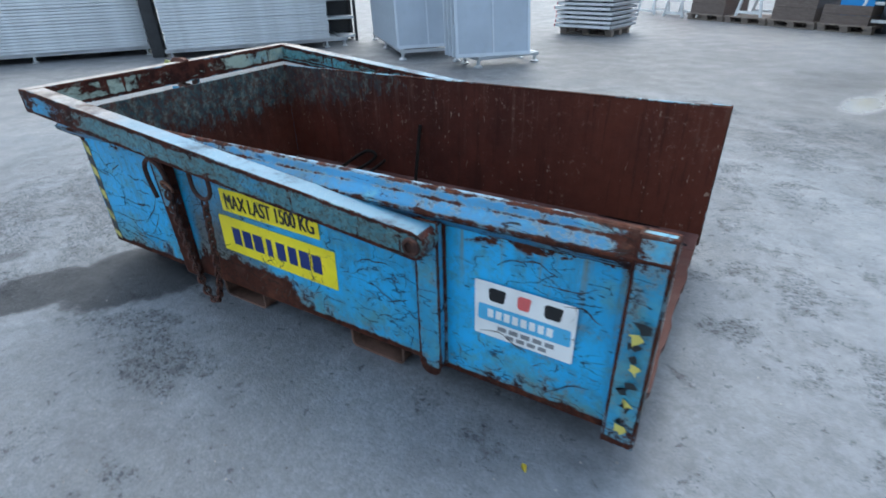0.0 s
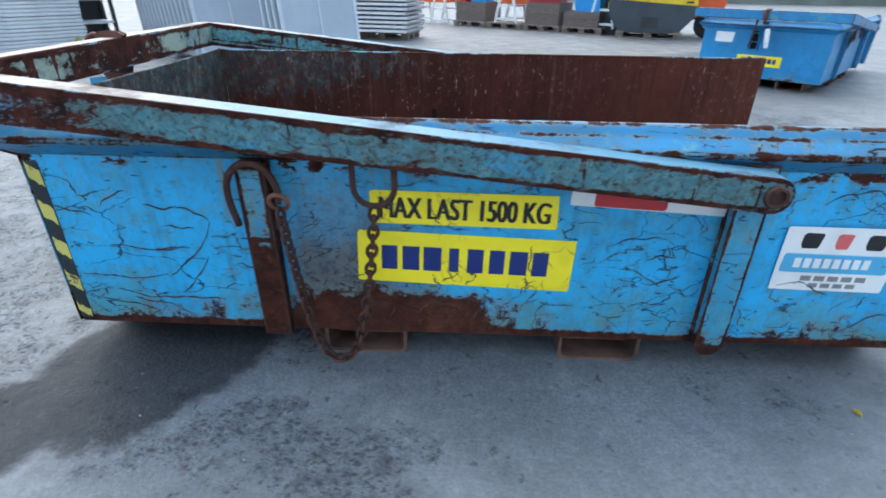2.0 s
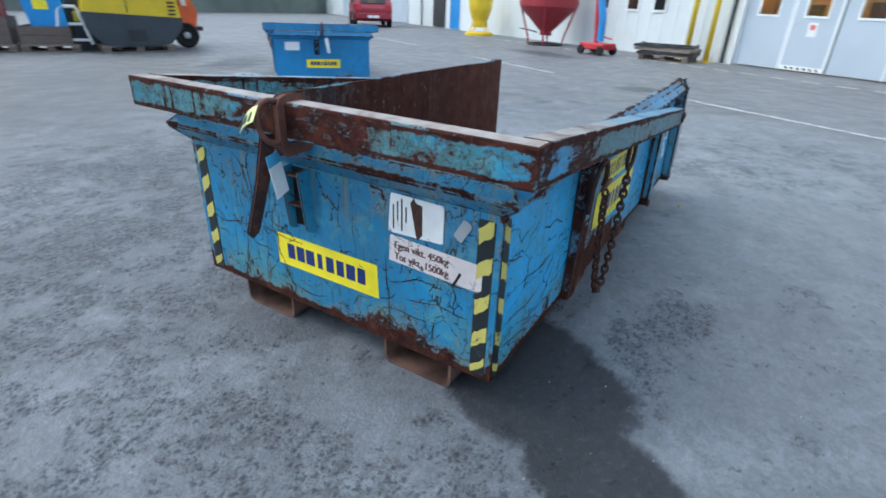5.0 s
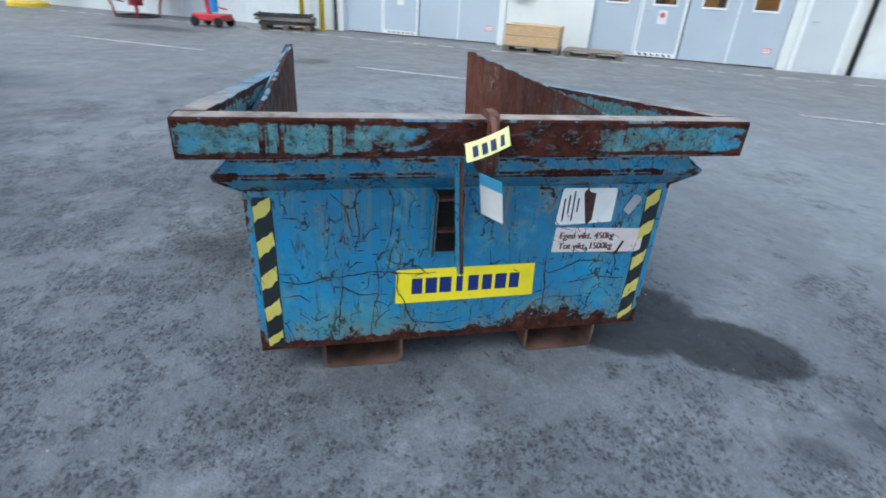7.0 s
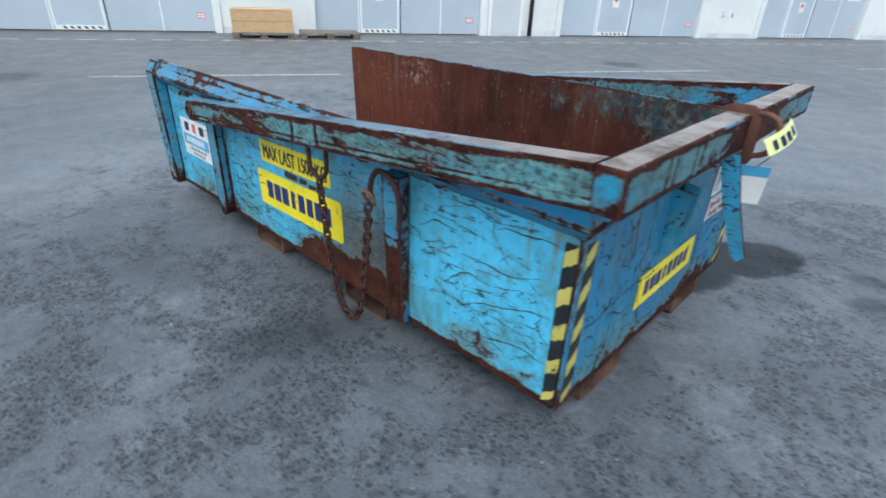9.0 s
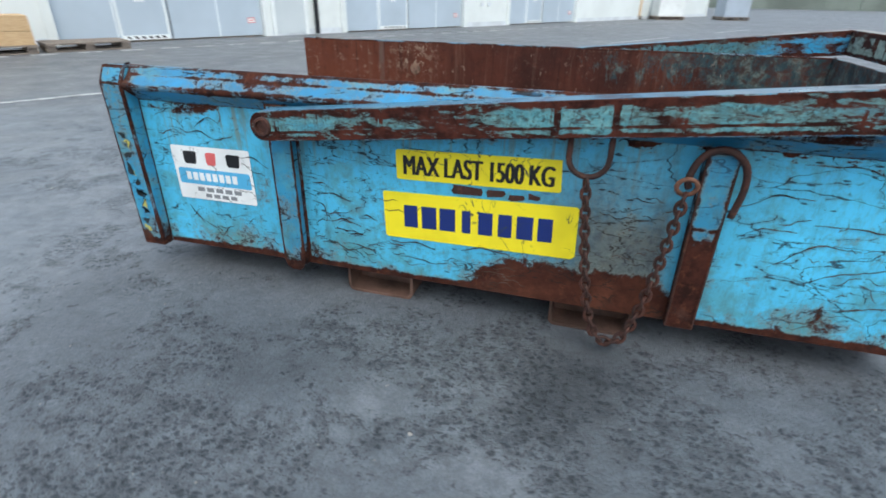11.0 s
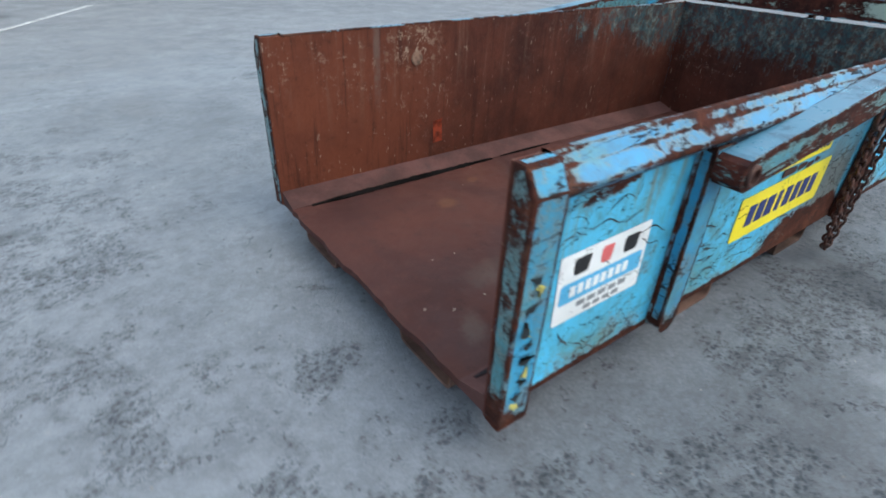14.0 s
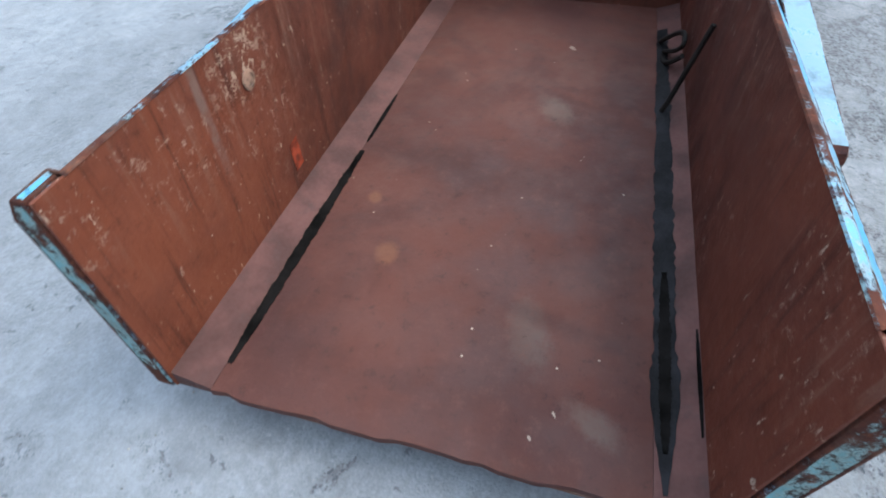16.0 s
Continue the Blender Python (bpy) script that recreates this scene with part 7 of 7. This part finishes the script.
for k in range(1, 13):
    copy_thing(deck, stack_m @ pose(rng.uniform(-0.03, 0.03), rng.uniform(-0.02, 0.02), 0.146 + k * 0.082))
for k in range(12):
    bm = bmesh.new()
    for u in (-0.4, 0.4):
        box(bm, u - 0.04, u + 0.04, -0.38, 0.66, 0.0, 0.020)
    one("timber_batten", bm, M_DARK, "dark batten pair between decking panels", "batten", "battens between decking", m=stack_m @ pose(0, 0, 0.206 + k * 0.082))


# ---------------------------------------------------------------- row of machines on pallets
ROW = pose(4.36, 10.93, 0, 0, 0, -32)


def in_row(u, v=0.0, z=0.0, turn=0.0):
    return ROW @ pose(-u, v, z, 0, 0, turn)


def a_frame(m, label):
    """A trestle of light steel: two splayed legs with bars, before and behind."""
    fr = thing("trestle", m, label, "trestle", "light grey trestles")
    for v in (0.0, 0.55):
        bm = bmesh.new()
        arch = [(-0.30, v, 0.0), (-0.17, v, 0.62), (-0.12, v, 0.70), (0.12, v, 0.70), (0.17, v, 0.62), (0.30, v, 0.0)]
        tube(bm, arch, 0.035, 8)
        part("arch", bm, M_WHITE_PAINT, fr)
        for z in (0.06, 0.36):
            bm = bmesh.new()
            h = 0.30 - 0.13 * z / 0.62
            box(bm, -h, h, v - 0.02, v + 0.02, z, z + 0.05)
            part("bar", bm, M_WHITE_PAINT, fr)
    bm = bmesh.new()
    box(bm, -0.03, 0.03, 0.0, 0.55, 0.68, 0.73)
    part("ridge", bm, M_WHITE_PAINT, fr)
    return fr


def machine(m, w, d, h, paint, label, category, lean=0.0, badge=M_YELLOW):
    """A sheet-metal machine housing with louvres, a lid and a badge."""
    mc = thing(category.replace(" ", "_"), m, label, category)
    bm = bmesh.new()
    prism(bm, [(-w / 2 + lean, 0.0), (w / 2 + lean * 0.4, 0.0), (w / 2, h * 0.7), (w / 2 - 0.08, h), (-w / 2 + 0.06, h), (-w / 2, h * 0.6)], lambda u, v, t: (u, t, v), 0, d)
    bevel(bm, 0.025, 2)
    part("housing", bm, paint, mc)
    bm = bmesh.new()
    box(bm, -w * 0.22, w * 0.18, -0.006, -0.001, h * 0.42, h * 0.56)
    part("badge", bm, badge, mc)
    for k in range(4):
        bm = bmesh.new()
        box(bm, -w * 0.3, w * 0.3, -0.012, -0.001, h * 0.66 + k * h * 0.07, h * 0.69 + k * h * 0.07)
        part("louvre", bm, M_DARK, mc)
    bm = bmesh.new()
    box(bm, -w * 0.2, w * 0.2, d * 0.3, d * 0.6, h, h + 0.06)
    bevel(bm, 0.01)
    part("cap", bm, M_DARK, mc)
    return mc


def wood_crate(m, w, d, h, label):
    cr = thing("wooden_crate", m, label, "crate", "wooden crates in the row")
    n = 2
    for k in range(n):
        z = k * h / n
        for p, q, r, s in ((-w / 2, w / 2, 0, 0.02), (-w / 2, w / 2, d - 0.02, d), (-w / 2, -w / 2 + 0.02, 0.02, d - 0.02), (w / 2 - 0.02, w / 2, 0.02, d - 0.02)):
            bm = bmesh.new()
            box(bm, p, q, r, s, z, z + h / n - 0.006)
            part("board", bm, M_PLY, cr)
    bm = bmesh.new()
    box(bm, -w / 2 + 0.021, w / 2 - 0.021, 0.021, d - 0.021, 0, 0.03)
    part("bottom", bm, M_PLY, cr)


for k in range(4):
    make_pallet(in_row(0.52 + k * 1.04, 0.45), 0.98, 0.9, M_OLD_WOOD, "weathered wooden pallet in a row of machines", "pallets in the row")
wood_crate(in_row(0.56, 0.03, 0.145), 0.86, 0.84, 0.34, "weathered brown crate under a blue machine")
machine(in_row(0.52, 0.12, 0.30, -6), 0.62, 0.6, 1.15, M_BLUE_PAINT, "bright blue machine housing tipped in a crate", "pump", 0.12)
a_frame(in_row(0.10, 0.12, 0.145), "light grey steel trestle beside the blue machine")
wood_crate(in_row(1.56, 0.03, 0.145), 0.88, 0.84, 0.50, "weathered brown crate with dark red machinery")
machine(in_row(1.58, 0.14, 0.50), 0.72, 0.5, 0.75, M_RED_PAINT, "dark red machine with a yellow badge in a crate", "generator")
a_frame(in_row(2.58, 0.10, 0.145), "light grey steel trestle standing on a pallet")
machine(in_row(2.55, 0.40, 0.60), 0.70, 0.45, 0.9, M_ORANGE, "orange machine housing behind a trestle", "mixer", 0, M_WHITE)
wood_crate(in_row(3.60, 0.03, 0.145), 0.90, 0.84, 0.46, "dark weathered crate with red and blue parts")
machine(in_row(3.42, 0.10, 0.46, 5), 0.40, 0.4, 0.8, M_BLUE_PAINT, "blue machine housing in a dark crate", "pump", 0.06, M_WHITE)
machine(in_row(3.88, 0.06, 0.46, 8), 0.16, 0.3, 0.7, M_RED_CART, "narrow red machine housing in a dark crate", "pump", 0.05, M_WHITE)
machine(in_row(4.02, 0.45, 0.62), 0.95, 0.4, 0.9, M_ORANGE, "orange sheet-metal housing above a dark crate", "mixer", 0, M_WHITE)
a_frame(in_row(4.75, 0.25), "light grey steel trestle standing on the asphalt")
a_frame(in_row(5.75, 0.35), "light grey steel trestle standing on the asphalt")
machine(in_row(5.2, 0.6, 0.56), 1.1, 0.4, 0.8, M_ORANGE, "long orange housing resting across trestles", "mixer", 0, M_WHITE)

# black generator between the row and the compressor
machine(pose(4.62, 11.25, 0.0, 0, 0, -25), 0.55, 0.7, 1.35, M_ANTHRACITE, "black generator housing with a yellow stripe", "generator", 0.05)

# ---------------------------------------------------------------- compressor on a pallet
COMP = pose(5.35, 10.75, 0, 0, 0, -18)
make_pallet(COMP @ pose(0, 0.1, 0), 1.35, 1.2, M_OLD_WOOD, "wooden pallet under a yellow compressor")
comp = thing("compressor", COMP @ pose(0, 0, 0.145), "yellow and anthracite site compressor standing on a pallet", "compressor")
bm = bmesh.new()
hull = [(-0.62, 0.04), (-0.40, 0.0), (0.40, 0.0), (0.62, 0.06), (0.86, 0.34), (0.88, 0.50), (-0.88, 0.60), (-0.84, 0.30)]
prism(bm, hull, lambda u, v, w: (u, w, v), -0.50, 0.72)
bevel(bm, 0.03, 2)
part("hull", bm, M_ANTHRACITE, comp)
bm = bmesh.new()
prism(bm, [(-0.86, 0.605), (0.86, 0.505), (0.80, 1.18), (0.70, 1.25), (-0.66, 1.25), (-0.76, 1.18)], lambda u, v, w: (u, w, v), -0.48, 0.70)
bevel(bm, 0.03, 2)
part("canopy", bm, M_YELLOW_PAINT, comp)
for k in range(7):
    bm = bmesh.new()
    box(bm, 0.66, 0.80, -0.492, -0.481, 0.58 + k * 0.075, 0.615 + k * 0.075)
    part("louvre", bm, M_DARK, comp)
bm = bmesh.new()
box(bm, -0.17, 0.17, -0.515, -0.501, 0.10, 0.30)
bevel(bm, 0.006)
part("hatch", bm, M_DARK, comp)
bm = bmesh.new()
box(bm, -0.12, -0.10, -0.484, -0.480, 0.62, 1.20)
part("door_gap", bm, M_DARK, comp)

# ---------------------------------------------------------------- orange road compressor on wheels
tow = thing("towed_machine", pose(6.5, 11.4, 0, 0, 0, -22), "orange and white towed machine on rubber wheels", "machine")
bm = bmesh.new()
prism(bm, [(-0.9, 0.45), (0.55, 0.45), (0.62, 0.75), (0.40, 1.25), (-0.8, 1.3)], lambda u, v, w: (u, w, v), -0.5, 0.6)
bevel(bm, 0.04, 2)
part("body", bm, M_ORANGE, tow)
for k in range(3):
    bm = bmesh.new()
    prism(bm, [(-0.10 + k * 0.2, 1.22), (0.0 + k * 0.2, 1.22), (0.16 + k * 0.14, 0.90), (0.06 + k * 0.14, 0.90)], lambda u, v, w: (u, w, v), -0.508, -0.501)
    part("white_stripe", bm, M_WHITE_PAINT if k != 1 else M_DARK, tow)
for x in (-0.75, 0.35):
    ax = Matrix.Translation((x, -0.48, 0.27)) @ Matrix.Rotation(radians(90), 4, "X")
    bm = bmesh.new()
    lathe(bm, [(0.15, -0.08), (0.24, -0.10), (0.27, -0.06), (0.27, 0.06), (0.24, 0.10), (0.15, 0.08)], ax, 22)
    wheel = part("wheel", bm, M_RUBBER, tow)
    bm = bmesh.new()
    lathe(bm, [(0.04, -0.07), (0.145, -0.06), (0.145, 0.06), (0.04, 0.09)], ax, 18)
    part("rim", bm, M_ZINC, wheel)
bm = bmesh.new()
box(bm, -0.9, 0.75, -0.40, 0.5, 0.36, 0.45)
part("chassis", bm, M_DARK, tow)

# ---------------------------------------------------------------- far side: trailer, loads, fence
tr = thing("trailer", pose(-19.3, -16.6, 0, 0, 0, 62), "white flat trailer with a yellow marked end board", "trailer")
bm = bmesh.new()
prism(bm, [(-4.5, 0.42), (2.2, 0.34), (2.2, 0.72), (-4.5, 0.95)], lambda u, v, w: (u, w, v), -0.95, 0.95)
bevel(bm, 0.03)
part("body", bm, M_WHITE_PAINT, tr)
bm = bmesh.new()
box(bm, -4.4, 2.25, -0.85, 0.85, 0.22, 0.33)
part("chassis", bm, M_DARK, tr)
bm = bmesh.new()
box(bm, 2.21, 2.32, -1.0, 1.0, 0.30, 0.95)
board = part("end_board", bm, M_WHITE, tr)
bm = bmesh.new()
box(bm, 2.321, 2.33, -0.7, 0.7, 0.52, 0.66)
part("yellow_bar", bm, M_YELLOW, board)
for x in (-3.4, -2.6, 1.0):
    for y in (-0.9, 0.9):
        bm = bmesh.new()
        lathe(bm, [(0.16, -0.09), (0.31, -0.10), (0.33, -0.06), (0.33, 0.06), (0.31, 0.10), (0.16, 0.09)], Matrix.Translation((x, y, 0.33)) @ Matrix.Rotation(radians(90), 4, "X"), 20)
        part("wheel", bm, M_RUBBER, tr)

for x, y, mt, lab in ((1.9, -25.6, M_PINE, "pale timber load on a far pallet"), (0.3, -25.8, M_PINE, "pale timber load on a far pallet"), (-1.6, -26.2, M_WHITE_PAINT, "white wrapped load on a far pallet"), (-4.6, -27.5, M_LIGHT_GREY, "grey wrapped load on a far pallet")):
    make_pallet(pose(x, y, 0, 0, 0, 20), 1.3, 1.0, M_OLD_WOOD, "weathered pallet far across the yard", "far pallets")
    bm = bmesh.new()
    box(bm, -0.6, 0.6, -0.45, 0.45, 0, 0.9)
    bevel(bm, 0.02)
    one("wrapped_load", bm, mt, lab, "load", "far loads", m=pose(x, y, 0.146, 0, 0, 20))

M_FENCE = plain("green_grey_fence", (0.16, 0.19, 0.17), 0.7, 0, 0.2, 1.0)
for name, x, y, turn, long in (("boundary_wall_north", -45, 42, -8, 90), ("boundary_wall_west", -45, -60, 90, 105), ("boundary_wall_south", -45, -58, 0, 75)):
    bm = bmesh.new()
    box(bm, 0, long, -0.1, 0.1, 0, 2.6)
    for k in range(int(long / 3)):
        box(bm, k * 3.0, k * 3.0 + 0.14, 0.1, 0.2, 0, 2.7)
    one(name, bm, M_FENCE, "plain grey-green boundary fence far behind the yard", "fence", "", "structure", pose(x, y, 0, 0, 0, turn))
